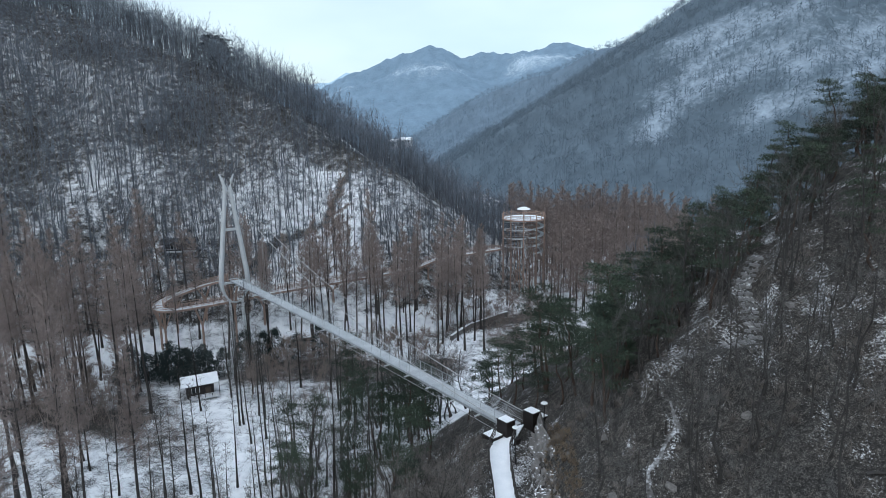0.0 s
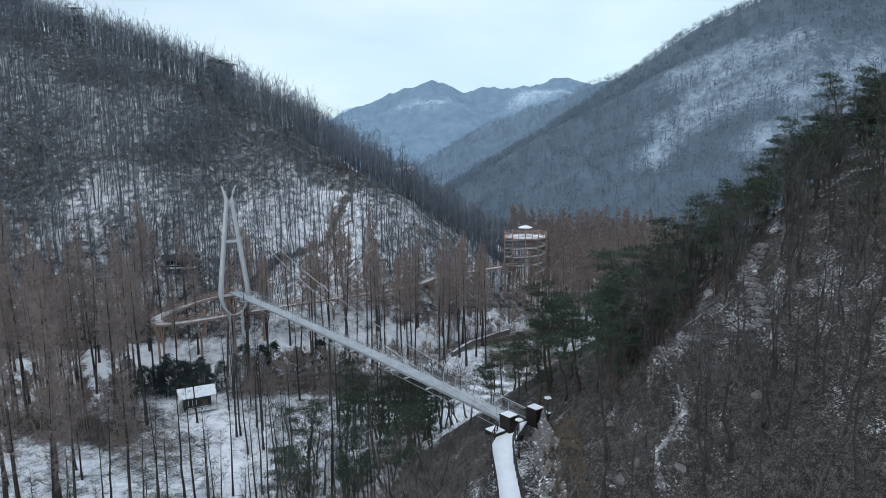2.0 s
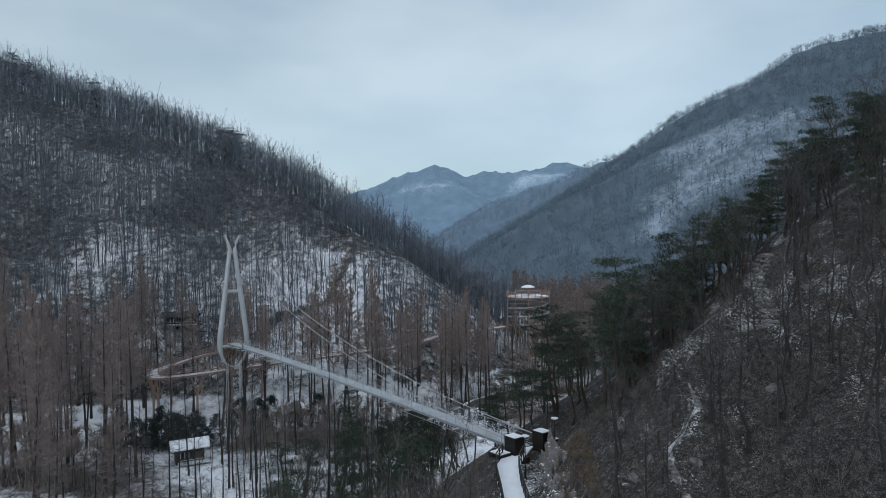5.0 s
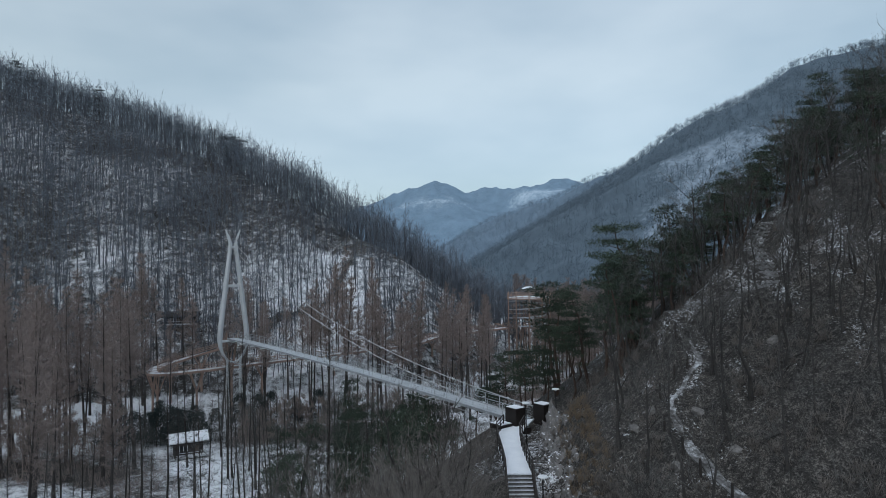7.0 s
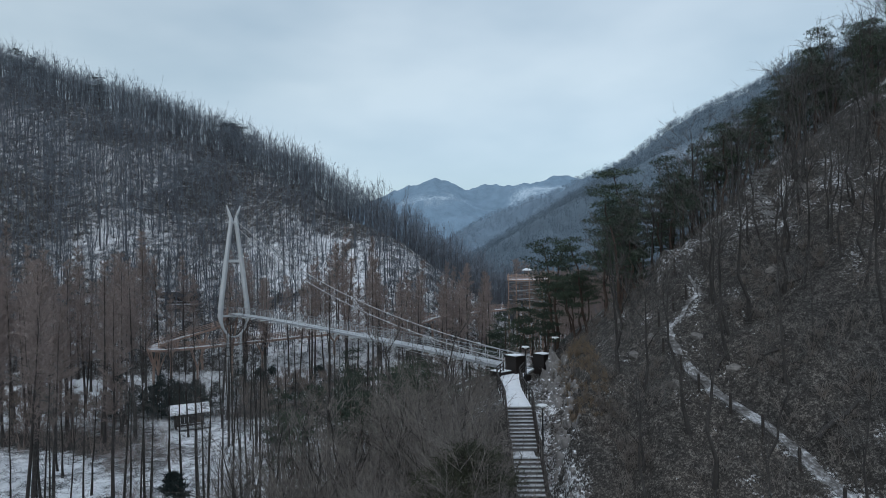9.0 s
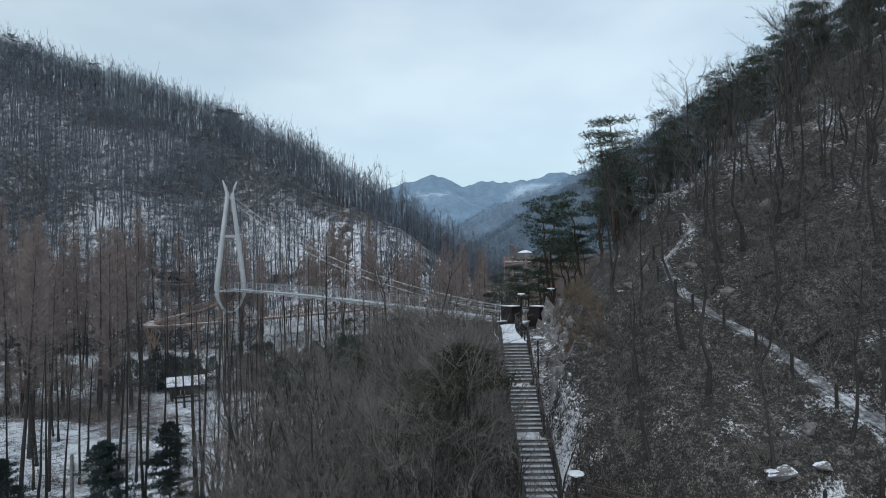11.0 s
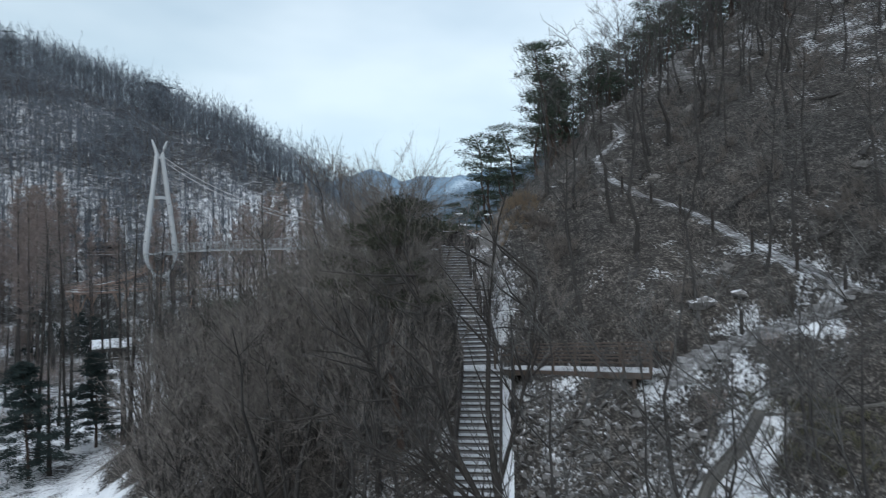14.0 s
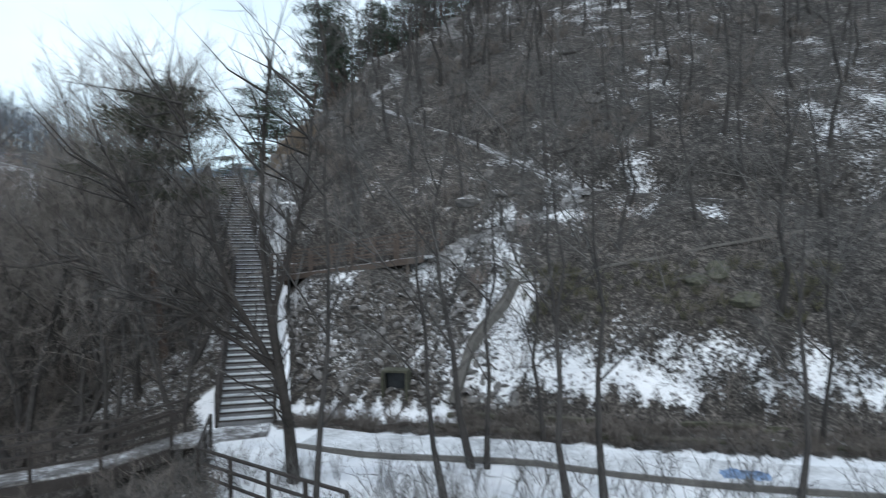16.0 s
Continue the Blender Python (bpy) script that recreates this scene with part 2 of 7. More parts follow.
TARP = mat("blue_tarpaulin", (0.10, 0.17, 0.30), (0.24, 0.34, 0.50), 1, 9, 0.5, 0.0, 0.2)


# ---- the lie of the land ----
def wobble(x, y, scale, seed=0, octaves=4):
    """Smooth uneven field of about -1 to 1; scale: its longest wave in metres."""
    rng = np.random.RandomState(seed)
    out, amp, total = 0.0, 1.0, 0.0
    for o in range(octaves):
        for k in range(3):
            a, p = rng.uniform(0, 6.283), rng.uniform(0, 6.283)
            w = 6.283 / (scale / 2**o) * rng.uniform(0.7, 1.3)
            out = out + amp * np.sin(w * (x * math.cos(a) + y * math.sin(a)) + p + 0.8 * np.sin(0.6 * w * (y * math.cos(a) - x * math.sin(a)) + 2 * p))
        total, amp = total + 2 * amp, amp * 0.5
    return out / total


def below_ridge(x, y, ridge, slope):
    """Height of a slope that falls from a crest line of (x, y, z)."""
    best = np.full(np.broadcast(x, y).shape, -1e9)
    for (x0, y0, z0), (x1, y1, z1) in zip(ridge, ridge[1:]):
        dx, dy = x1 - x0, y1 - y0
        u = np.clip(((x - x0) * dx + (y - y0) * dy) / (dx * dx + dy * dy), 0, 1)
        d = np.hypot(x - x0 - u * dx, y - y0 - u * dy)
        best = np.maximum(best, z0 + u * (z1 - z0) - slope * (np.sqrt(d * d + 36) - 6))
    return best


def near_line(x, y, pts):
    d = np.full(np.shape(x), 1e9)
    for (x0, y0), (x1, y1) in zip(pts, pts[1:]):
        dx, dy = x1 - x0, y1 - y0
        u = np.clip(((x - x0) * dx + (y - y0) * dy) / (dx * dx + dy * dy), 0, 1)
        d = np.minimum(d, np.hypot(x - x0 - u * dx, y - y0 - u * dy))
    return d


def smin(a, b, k):
    h = np.clip(0.5 + 0.5 * (b - a) / k, 0, 1)
    return b + (a - b) * h - k * h * (1 - h)


def smax(a, b, k):
    return -smin(-a, -b, k)


LEFT_RIDGE = [(-420, 170, 184), (-300, 205, 144), (-210, 222, 113), (-150, 228, 91.5), (-110, 224, 78.5), (-76, 215, 63.5), (-50, 200, 50), (-29, 187, 38), (-11, 190, 25), (5, 205, 13), (28, 240, 3)]
STAIR_Y = (19.7, 28.0, 29.3, 32.9, 34.1, 37.4, 38.7, 41.6, 54.0)
STAIR_Z = (5.0, 9.5, 9.5, 11.5, 11.5, 13.4, 13.4, 15.5, 15.5)


def stair_x(y):
    return 5.15 - 0.20 * np.clip(28.2 - y, 0, 8.6)


SIDE_PATH = [(6.3, 28.3, 9.4), (11.0, 21.6, 10.3), (12.2, 21.4, 11.0), (16.7, 21.2, 12.3), (19.2, 21.9, 13.3), (17.6, 25.3, 14.9)]
UPPER_PATH = [(26, 14.5, 12.0), (19.2, 21.9, 13.3), (17.6, 25.3, 14.9), (16.3, 29.6, 17.0), (14.7, 32.9, 18.3), (14.0, 36.0, 19.8), (14.4, 38.3, 21.1), (17.0, 40.4, 23.1), (17.2, 43.0, 24.6), (17.2, 45.5, 26.1), (22.0, 45.3, 27.4), (24.3, 45.0, 28.0), (25.4, 50.0, 31.1), (27.6, 52.4, 33.0)]


def path_level(x, y, line):
    """Distance to a path and its height there."""
    best, level = np.full(np.broadcast(x, y).shape, 1e9), np.zeros(np.broadcast(x, y).shape)
    for (x0, y0, z0), (x1, y1, z1) in zip(line, line[1:]):
        dx, dy = x1 - x0, y1 - y0
        u = np.clip(((x - x0) * dx + (y - y0) * dy) / (dx * dx + dy * dy), 0, 1)
        d = np.hypot(x - x0 - u * dx, y - y0 - u * dy)
        level = np.where(d < best, z0 + u * (z1 - z0), level)
        best = np.minimum(best, d)
    return best, level


def height(x, y):
    """The ground's height at x, y."""
    x, y = np.asarray(x, float), np.asarray(y, float)
    floor = -0.6 + 0.35 * wobble(x, y, 40, 3) + 0.018 * np.clip(y - 140, 0, 2000) + 0.03 * np.clip(-20 - y, 0, 400)
    left = below_ridge(x, y, LEFT_RIDGE, 0.72) + 1.6 * wobble(x, y, 45, 5)
    # the near hill: the face towards the path, its nose by the bridge, its far side
    face = 16.9 + 0.32 * (x - 14.15) + 0.555 * (y - 30.7)
    face = face - 1.7 * np.clip((11.5 - x) / 2.2, 0, 1) * np.clip((37 - y) / 2.5, 0, 1)
    face = smin(face, 60 + 0.45 * (x - 60), 8)
    nose = 16.2 + 0.88 * (x - 7.2 - 4.2 * np.clip((y - 47) / 6, 0, 1)) + 0.02 * (y - 45)
    back = 37 + 0.55 * (x - 41) - 0.55 * (y - 62)
    hill = smin(smin(face, nose, 3.0), back, 6.0)
    hill = smin(hill, 150 + 0 * x, 20) + 0.13 * np.clip(x - 16, 0, 40)
    hill = hill + 0.35 * wobble(x, y, 14, 7) + 0.14 * wobble(x, y, 3.5, 8, 3)
    # the paths are trodden level into the slope
    for line, wide in ((SIDE_PATH, 0.7), (UPPER_PATH, 0.65)):
        d, pz = path_level(x, y, line)
        u = np.clip((d - wide) / 1.1, 0, 1)
        u = u * u * (3 - 2 * u)
        hill = np.where(d < wide + 1.1, (pz - 0.1) * (1 - u) + hill * u, hill)
    foot = 18.2 - 0.80 * (x - 8)
    bank = 5.0 + 0.90 * (y - foot) + 0.12 * wobble(x, y, 2.5, 12, 2)
    hill = smin(hill, bank, 0.7)
    # left of the stairs the ground falls to the valley
    sz = np.interp(y, STAIR_Y, STAIR_Z)
    sz = np.where(y > 54, 15.0 - 0.75 * (y - 54), sz)
    west = sz - 0.35 - 0.62 * np.clip(stair_x(y) - 1.2 - x, 0, 200) + 0.35 * wobble(x, y, 9, 9)
    wide = 1.6 + 1.8 * np.clip((y - 35) / 3, 0, 1)
    cut = np.clip((x - stair_x(y) - 0.9) / wide, 0, 1)
    cut = np.where(y > 35, cut**1.8, cut * cut * (3 - 2 * cut))
    side = np.where(x < stair_x(y) + 0.9, west, west + (np.maximum(hill, west) - west) * cut)
    near = np.where((y > 19.5) & (y < 62), side, np.where(y <= 19.5, np.where(x > 4.5, hill, -9), hill))
    terrace = 5.0 + 0.04 * wobble(x, y, 8, 11) - 0.42 * np.clip(2.2 - x, 0, 100) - 0.02 * np.clip(8 - y, 0, 400)
    near = np.where(y < 20.5, np.maximum(near, terrace), near)
    out = smax(floor, left, 3.0)
    return smax(out, near, 1.2)


# broken snow on the near hill: place, reach and how much more of it lies there
HILL_SNOW = [(30.2, 28.4, 2.4, 0.085), (24.7, 23.8, 2.6, 0.05), (29.4, 17.8, 3.0, 0.075), (21.0, 21.5, 2.2, 0.08), (36.0, 33.0, 4.0, 0.045), (34.0, 22.0, 4.0, 0.045), (19.6, 17.8, 1.6, 0.08), (18.7, 20.7, 1.5, 0.09), (14.8, 19.8, 1.4, 0.08), (26.2, 26.3, 2.4, 0.08), (16.6, 17.4, 1.2, 0.09), (21.4, 17.0, 1.8, 0.07)]


def snow_share(x, y, z):
    """How much of the ground lies under snow."""
    s = 0.60 + 0.0 * x
    valley = z < 3.5
    s = np.where(valley & (y > 40), 0.553 + 0.10 * wobble(x, y, 45, 21, 3), s)
    # scrubby bands across the valley floor
    for (ax, ay), (bx, by), w in (((-78, 98), (-50, 90), 3), ((-34, 112), (-2, 112), 5), ((-6, 128), (30, 150), 3), ((-60, 72), (-70, 50), 3)):
        dx, dy = bx - ax, by - ay
        u = np.clip(((x - ax) * dx + (y - ay) * dy) / (dx * dx + dy * dy), 0, 1)
        d = np.hypot(x - ax - u * dx, y - ay - u * dy)
        s = s - 0.13 * np.clip(1.6 - d / w, 0, 1) * valley
    left = (z >= 3.5) & (y > 100)
    s = np.where(left, 0.475 - 0.010 * np.clip((-50 - x) / 20, 0, 1) - 0.010 * np.clip((z - 34) / 40, 0, 1) + 0.035 * wobble(x, y, 60, 23, 4) + 0.05 * np.exp(-(((x + 28) / 18) ** 2)), s)
    s = np.where(left & (near_line(x, y, [p[:2] for p in LEFT_RIDGE]) < 11), 0.445, s)
    gully = np.minimum(near_line(x, y, [(-30, 158), (-27, 172), (-25, 185)]), near_line(x, y, [(-30, 158), (-40, 150), (-46, 140)]))
    s = np.where(left & (gully < 0.9), 0.40, s)
    hill = (x > stair_x(y) + 0.8) & (y < 100) & (z > 5)
    s = np.where(hill, 0.376 + 0.032 * np.clip((y - 33) / 7, 0, 1) + 0.045 * wobble(x, y, 13, 25, 4) + 0.042 * wobble(x, y, 2.4, 34, 2) + 0.03 * np.clip((x - 20) / 20, -0.3, 1), s)
    s = np.where(hill & (x < stair_x(y) + 3.0) & (y > 29), 0.50 - 0.04 * (x - stair_x(y) - 1) + 0.05 * wobble(x, y, 4, 27, 2), s)
    for px, py, r, more in HILL_SNOW:
        s = s + np.where(hill, more * np.exp(-(((x - px) ** 2 + (y - py) ** 2) / r**2)) * (0.75 + 0.8 * wobble(x, y, 2.2, 31, 2)), 0)
    up = path_level(x, y, UPPER_PATH)[0]
    s = np.where(up < 0.6, 0.445, s)
    d = path_level(x, y, SIDE_PATH)[0]
    s = np.where((d > 0.55) & (d < 1.15) & (x > 10), 0.475, s)
    below = (d < 3.2) & (y < np.interp(x, [10.5, 12.2, 16.7, 19.2], [22.1, 21.4, 21.2, 21.9])) & (x > 10.2) & (x < 21)
    s = np.where(below, 0.494 - 0.035 * d + 0.10 * wobble(x, y, 3.2, 30, 3) - 0.03 * np.clip((x - 14.5) / 3, 0, 1), s)
    foot = 18.2 - 0.80 * (x - 8)
    rise = 0.78 * (y - foot)
    bank = (rise < 6.5) & (x > 5) & (y < 30)
    s = np.where(bank & (rise > 0.7) & ~below, np.where(x < 10.5, 0.425, 0.556 - 0.040 * rise - 0.09 * np.clip(rise - 1.8, 0, 1) * np.clip((x - 12.6) * 2, 0, 1)) + 0.035 * wobble(x, y, 6, 28, 3) + 0.045 * wobble(x, y, 1.9, 32, 2), s)
    s = np.where(bank & (rise > 0.7) & (near_line(x, y, [(12.9, 18.6), (11.0, 17.9), (9.6, 17.0)]) < 0.9), 0.525, s)
    s = np.where(bank & (rise > -1.75) & (rise <= 0.35), 0.36, s)
    s = np.where(bank & (rise > -0.85) & (rise <= -0.3) & (x > 9.5), 0.455 + 0.05 * wobble(x, y, 2.5, 33, 2), s)
    s = np.where(bank & (rise > -0.5) & (rise <= 0.3) & (x < 9.7), 0.56, s)
    s = np.where((rise <= -1.75) & (y < 22) & (x > 2), 0.62, s)
    west = (x <= stair_x(y) + 0.8) & (y < 75) & (z > 1.2) & ((rise > -0.5) | (x <= 2))
    return np.where(west, 0.388 + 0.04 * np.clip((y - 40) / 4, 0, 1) + 0.06 * wobble(x, y, 11, 29, 3), s)


def raw_mesh(name, verts, tris, material, quads=None):
    """A mesh from arrays of corners and triangles."""
    me = bpy.data.meshes.new(name)
    verts = np.asarray(verts, np.float32)
    me.vertices.add(len(verts))
    me.vertices.foreach_set("co", verts.ravel())
    faces = np.asarray(tris if quads is None else quads, np.int32)
    k = faces.shape[1]
    me.loops.add(faces.size)
    me.loops.foreach_set("vertex_index", faces.ravel())
    me.polygons.add(len(faces))
    me.polygons.foreach_set("loop_start", np.arange(0, faces.size, k, dtype=np.int32))
    me.materials.append(material)
    me.update(calc_edges=True)
    return me


def spaced(spans):
    """Grid lines from (from, to, step) spans."""
    out = []
    for a, b, s in spans:
        out.extend(np.arange(a, b, s))
    return np.array(out + [spans[-1][1]])


def build_ground():
    gx = spaced([(-4000, -1000, 250), (-1000, -450, 50), (-450, -200, 12), (-200, -60, 3.5), (-60, -8, 1.4), (-8, 4, 0.7), (4, 30, 0.45), (30, 60, 1.0), (60, 140, 4), (140, 400, 12), (400, 1000, 60), (1000, 4000, 250)])
    gy = spaced([(-3000, -400, 200), (-400, -60, 20), (-60, -10, 4), (-10, 8, 1.0), (8, 62, 0.45), (62, 130, 1.4), (130, 270, 2.6), (270, 500, 12), (500, 1200, 60), (1200, 4500, 250)])
    X, Y = np.meshgrid(gx, gy)
    Z = height(X, Y)
    far = np.clip((np.hypot(X, Y) - 450) / 500, 0, 1)
    Z = Z * (1 - far) + 6 * far
    verts = np.stack([X, Y, Z], -1).reshape(-1, 3)
    ny, nx = X.shape
    i = (np.arange(ny - 1)[:, None] * nx + np.arange(nx - 1)).ravel()
    me = raw_mesh("ground", verts, None, GROUND, np.stack([i, i + 1, i + nx + 1, i + nx], 1))
    at = me.attributes.new("snow", "FLOAT", "POINT")
    at.data.foreach_set("value", snow_share(X, Y, Z).astype(np.float32).ravel())
    me.shade_smooth()
    return tagged(new("ground", me), "valley floor and slopes of leaf litter under broken snow", "ground", kind="structure")


build_ground()


# ---- woods ----
class Sticks:
    """Collects tapered limbs and thin twigs as triangles."""

    def __init__(self):
        self.v, self.f, self.n = [], [], 0

    def limbs(self, p0, p1, r0, r1, sides=3):
        p0, p1 = np.asarray(p0, float).reshape(-1, 3), np.asarray(p1, float).reshape(-1, 3)
        r0, r1 = np.broadcast_to(r0, len(p0)), np.broadcast_to(r1, len(p0))
        d = p1 - p0
        d = d / (np.linalg.norm(d, axis=1, keepdims=True) + 1e-9)
        ref = np.where(np.abs(d[:, 2:3]) > 0.9, [[1.0, 0, 0]], [[0, 0, 1.0]])
        u = np.cross(d, ref)
        u /= np.linalg.norm(u, axis=1, keepdims=True) + 1e-9
        w = np.cross(d, u)
        a = np.arange(sides) * 2 * math.pi / sides
        ring = u[:, None] * np.cos(a)[:, None] + w[:, None] * np.sin(a)[:, None]
        v = np.concatenate([p0[:, None] + ring * r0[:, None, None], p1[:, None] + ring * r1[:, None, None]], 1)
        k = np.arange(sides)
        j = (k + 1) % sides
        f = np.concatenate([np.stack([k, j, j + sides], 1), np.stack([k, j + sides, k + sides], 1)])
        self._add(v.reshape(-1, 3), (f[None] + (np.arange(len(p0)) * 2 * sides)[:, None, None]).reshape(-1, 3))

    def blades(self, p, d, width):
        """Thin three-cornered twigs or needles from p along d."""
        p, d = np.asarray(p, float), np.asarray(d, float)
        side = np.cross(d, RNG.normal(size=d.shape))
        side *= (np.asarray(width) / 2 / (np.linalg.norm(side, axis=1) + 1e-9))[:, None] if np.ndim(width) else width / 2 / (np.linalg.norm(side, axis=1, keepdims=True) + 1e-9)
        v = np.stack([p - side, p + side, p + d], 1).reshape(-1, 3)
        self._add(v, np.arange(len(v)).reshape(-1, 3))

    def _add(self, v, f):
        self.v.append(v)
        self.f.append(f + self.n)
        self.n += len(v)

    def arrays(self):
        return np.concatenate(self.v), np.concatenate(self.f)


RNG = np.random.RandomState(5)


def unit(v):
    return v / (np.linalg.norm(v, axis=-1, keepdims=True) + 1e-9)


def redwood(tall, branches, twigs, spread=0.10, bare=0.22, width=0.035, girth=0.0088, level=0.25):
    """A bare dawn redwood: straight trunk, narrow cone of fine branches veiled in twigs."""
    t, c = Sticks(), Sticks()
    z = np.linspace(0, tall, 9)
    off = np.cumsum(RNG.normal(0, 0.05, (9, 2)), 0)
    pts = np.column_stack([off - off[0], z])
    rad = girth * tall * (1 - z / tall * 0.98) ** 1.1 + 0.012
    rad[0] *= 1.35
    t.limbs(pts[:-1], pts[1:], rad[:-1], rad[1:], 6)
    q = bare + (1 - bare) * RNG.uniform(0, 1, branches) ** 0.85 * 0.99
    base = np.column_stack([np.interp(q * tall, z, pts[:, 0]), np.interp(q * tall, z, pts[:, 1]), q * tall])
    a = RNG.uniform(0, 2 * math.pi, branches)
    length = tall * spread * np.minimum(1.0, 0.45 + 3.0 * (q - bare)) * (1.03 - q) ** 0.7 * RNG.uniform(0.6, 1.25, branches) + 0.3
    rise = level + 0.60 * q + RNG.normal(0, 0.15, branches)
    d = unit(np.column_stack([np.cos(a), np.sin(a), rise]))
    tip = base + d * length[:, None]
    c.limbs(base, tip, 0.006 + 0.005 * length, 0.004, 3)
    n = branches * twigs
    k = np.repeat(np.arange(branches), twigs)
    u = RNG.uniform(0.1, 1.0, n)
    p = base[k] + (tip - base)[k] * u[:, None]
    dd = unit(d[k] * 0.7 + RNG.normal(0, 0.7, (n, 3)) + [0, 0, 0.25]) * (length[k] * RNG.uniform(0.28, 0.62, n))[:, None]
    c.blades(p, dd, width)
    return t.arrays(), c.arrays()


def broadleaf(tall, limbs=7, subs=5, twigs=7, lean=0.08, width=0.03, fork=0.35, stems=1, girth=0.0125):
    """A bare broadleaf tree: crooked trunk, forked limbs and a spray of twigs."""
    t, c = Sticks(), Sticks()
    for s in range(stems):
        n = 7
        z = np.linspace(0, tall * 0.9, n)
        lx = RNG.normal(0, lean, 2) + (RNG.normal(0, 0.22, 2) if stems > 1 else 0)
        pts = np.column_stack([np.outer(z, lx) + np.cumsum(RNG.normal(0, 0.018 * tall, (n, 2)), 0), z])
        pts[0, :2] = RNG.normal(0, 0.15, 2) if stems > 1 else 0
        rad = (girth * tall + 0.02) * (1 - 0.94 * np.linspace(0, 1, n)) + 0.008
        rad[0] *= 1.4
        t.limbs(pts[:-1], pts[1:], rad[:-1], rad[1:], 5)
        q = np.sort(RNG.uniform(fork, 1.0, limbs))
        base = np.column_stack([np.interp(q * z[-1], z, pts[:, k]) for k in range(3)])
        a = np.arange(limbs) * 2.4 + RNG.uniform(0, 6)
        d = unit(np.column_stack([np.cos(a), np.sin(a), RNG.uniform(0.6, 1.5, limbs)]))
        length = tall * (0.40 - 0.22 * q) * RNG.uniform(0.75, 1.25, limbs) + 0.4
        mid = base + d * (length * 0.5)[:, None]
        d2 = unit(d + RNG.normal(0, 0.22, (limbs, 3)) + [0, 0, 0.25])
        tip = mid + d2 * (length * 0.5)[:, None]
        r = 0.30 * np.interp(q * z[-1], z, rad) + 0.012
        t.limbs(base, mid, r, r * 0.62, 4)
        t.limbs(mid, tip, r * 0.62, r * 0.22, 3)
        k = np.repeat(np.arange(limbs), subs)
        u = RNG.uniform(0.2, 1.0, len(k))
        p = np.where((u < 0.5)[:, None], base[k] + (mid - base)[k] * (2 * u)[:, None], mid[k] + (tip - mid)[k] * (2 * u - 1)[:, None])
        sd = unit(d2[k] + RNG.normal(0, 0.55, (len(k), 3)) + [0, 0, 0.2])
        sl = length[k] * RNG.uniform(0.30, 0.60, len(k))
        st = p + sd * sl[:, None]
        c.limbs(p, st, 0.007 + 0.006 * sl, 0.004, 3)
        m = np.repeat(np.arange(len(k)), twigs)
        u = RNG.uniform(0.2, 1.0, len(m))
        pp = p[m] + (st - p)[m] * u[:, None]
        td = unit(sd[m] + RNG.normal(0, 0.6, (len(m), 3)) + [0, 0, 0.15]) * (sl[m] * RNG.uniform(0.3, 0.7, len(m)))[:, None]
        c.blades(pp, td, width)
    return t.arrays(), c.arrays()


def far_tree(tall, limbs=7, subs=4, twigs=5, width=0.06, girth=0.0115):
    """A bare tree seen from afar: thin trunk, rising limbs, wide spray of twigs."""
    t, c = Sticks(), Sticks()
    z = np.linspace(0, tall * 0.85, 4)
    pts = np.column_stack([np.cumsum(RNG.normal(0, 0.02 * tall, (4, 2)), 0), z])
    pts[0, :2] = 0
    rad = girth * tall * (1 - 0.9 * np.linspace(0, 1, 4)) + 0.012
    t.limbs(pts[:-1], pts[1:], rad[:-1], rad[1:], 3)
    q = RNG.uniform(0.35, 1.0, limbs)
    base = np.column_stack([np.interp(q * z[-1], z, pts[:, k]) for k in range(3)])
    a = np.arange(limbs) * 2.4 + RNG.uniform(0, 6)
    d = unit(np.column_stack([np.cos(a), np.sin(a), RNG.uniform(0.7, 1.6, limbs)]))
    tip = base + d * (tall * (0.30 - 0.16 * q) * RNG.uniform(0.8, 1.2, limbs))[:, None]
    t.limbs(base, tip, 2.8 * girth, 0.012, 3)
    k = np.repeat(np.arange(limbs), subs)
    u = RNG.uniform(0.2, 1.0, len(k))
    p = base[k] + (tip - base)[k] * u[:, None]
    sd = unit(d[k] + RNG.normal(0, 0.55, (len(k), 3))) * (0.14 * tall * RNG.uniform(0.6, 1.2, len(k)))[:, None]
    c.blades(p, sd, width)
    m = np.repeat(np.arange(len(k)), twigs)
    u = RNG.uniform(0.15, 0.9, len(m))
    c.blades(p[m] + sd[m] * u[:, None], unit(sd[m] + RNG.normal(0, 0.09 * tall, (len(m), 3))) * (0.09 * tall * RNG.uniform(0.6, 1.3, len(m)))[:, None], width * 0.8)
    return t.arrays(), c.arrays()


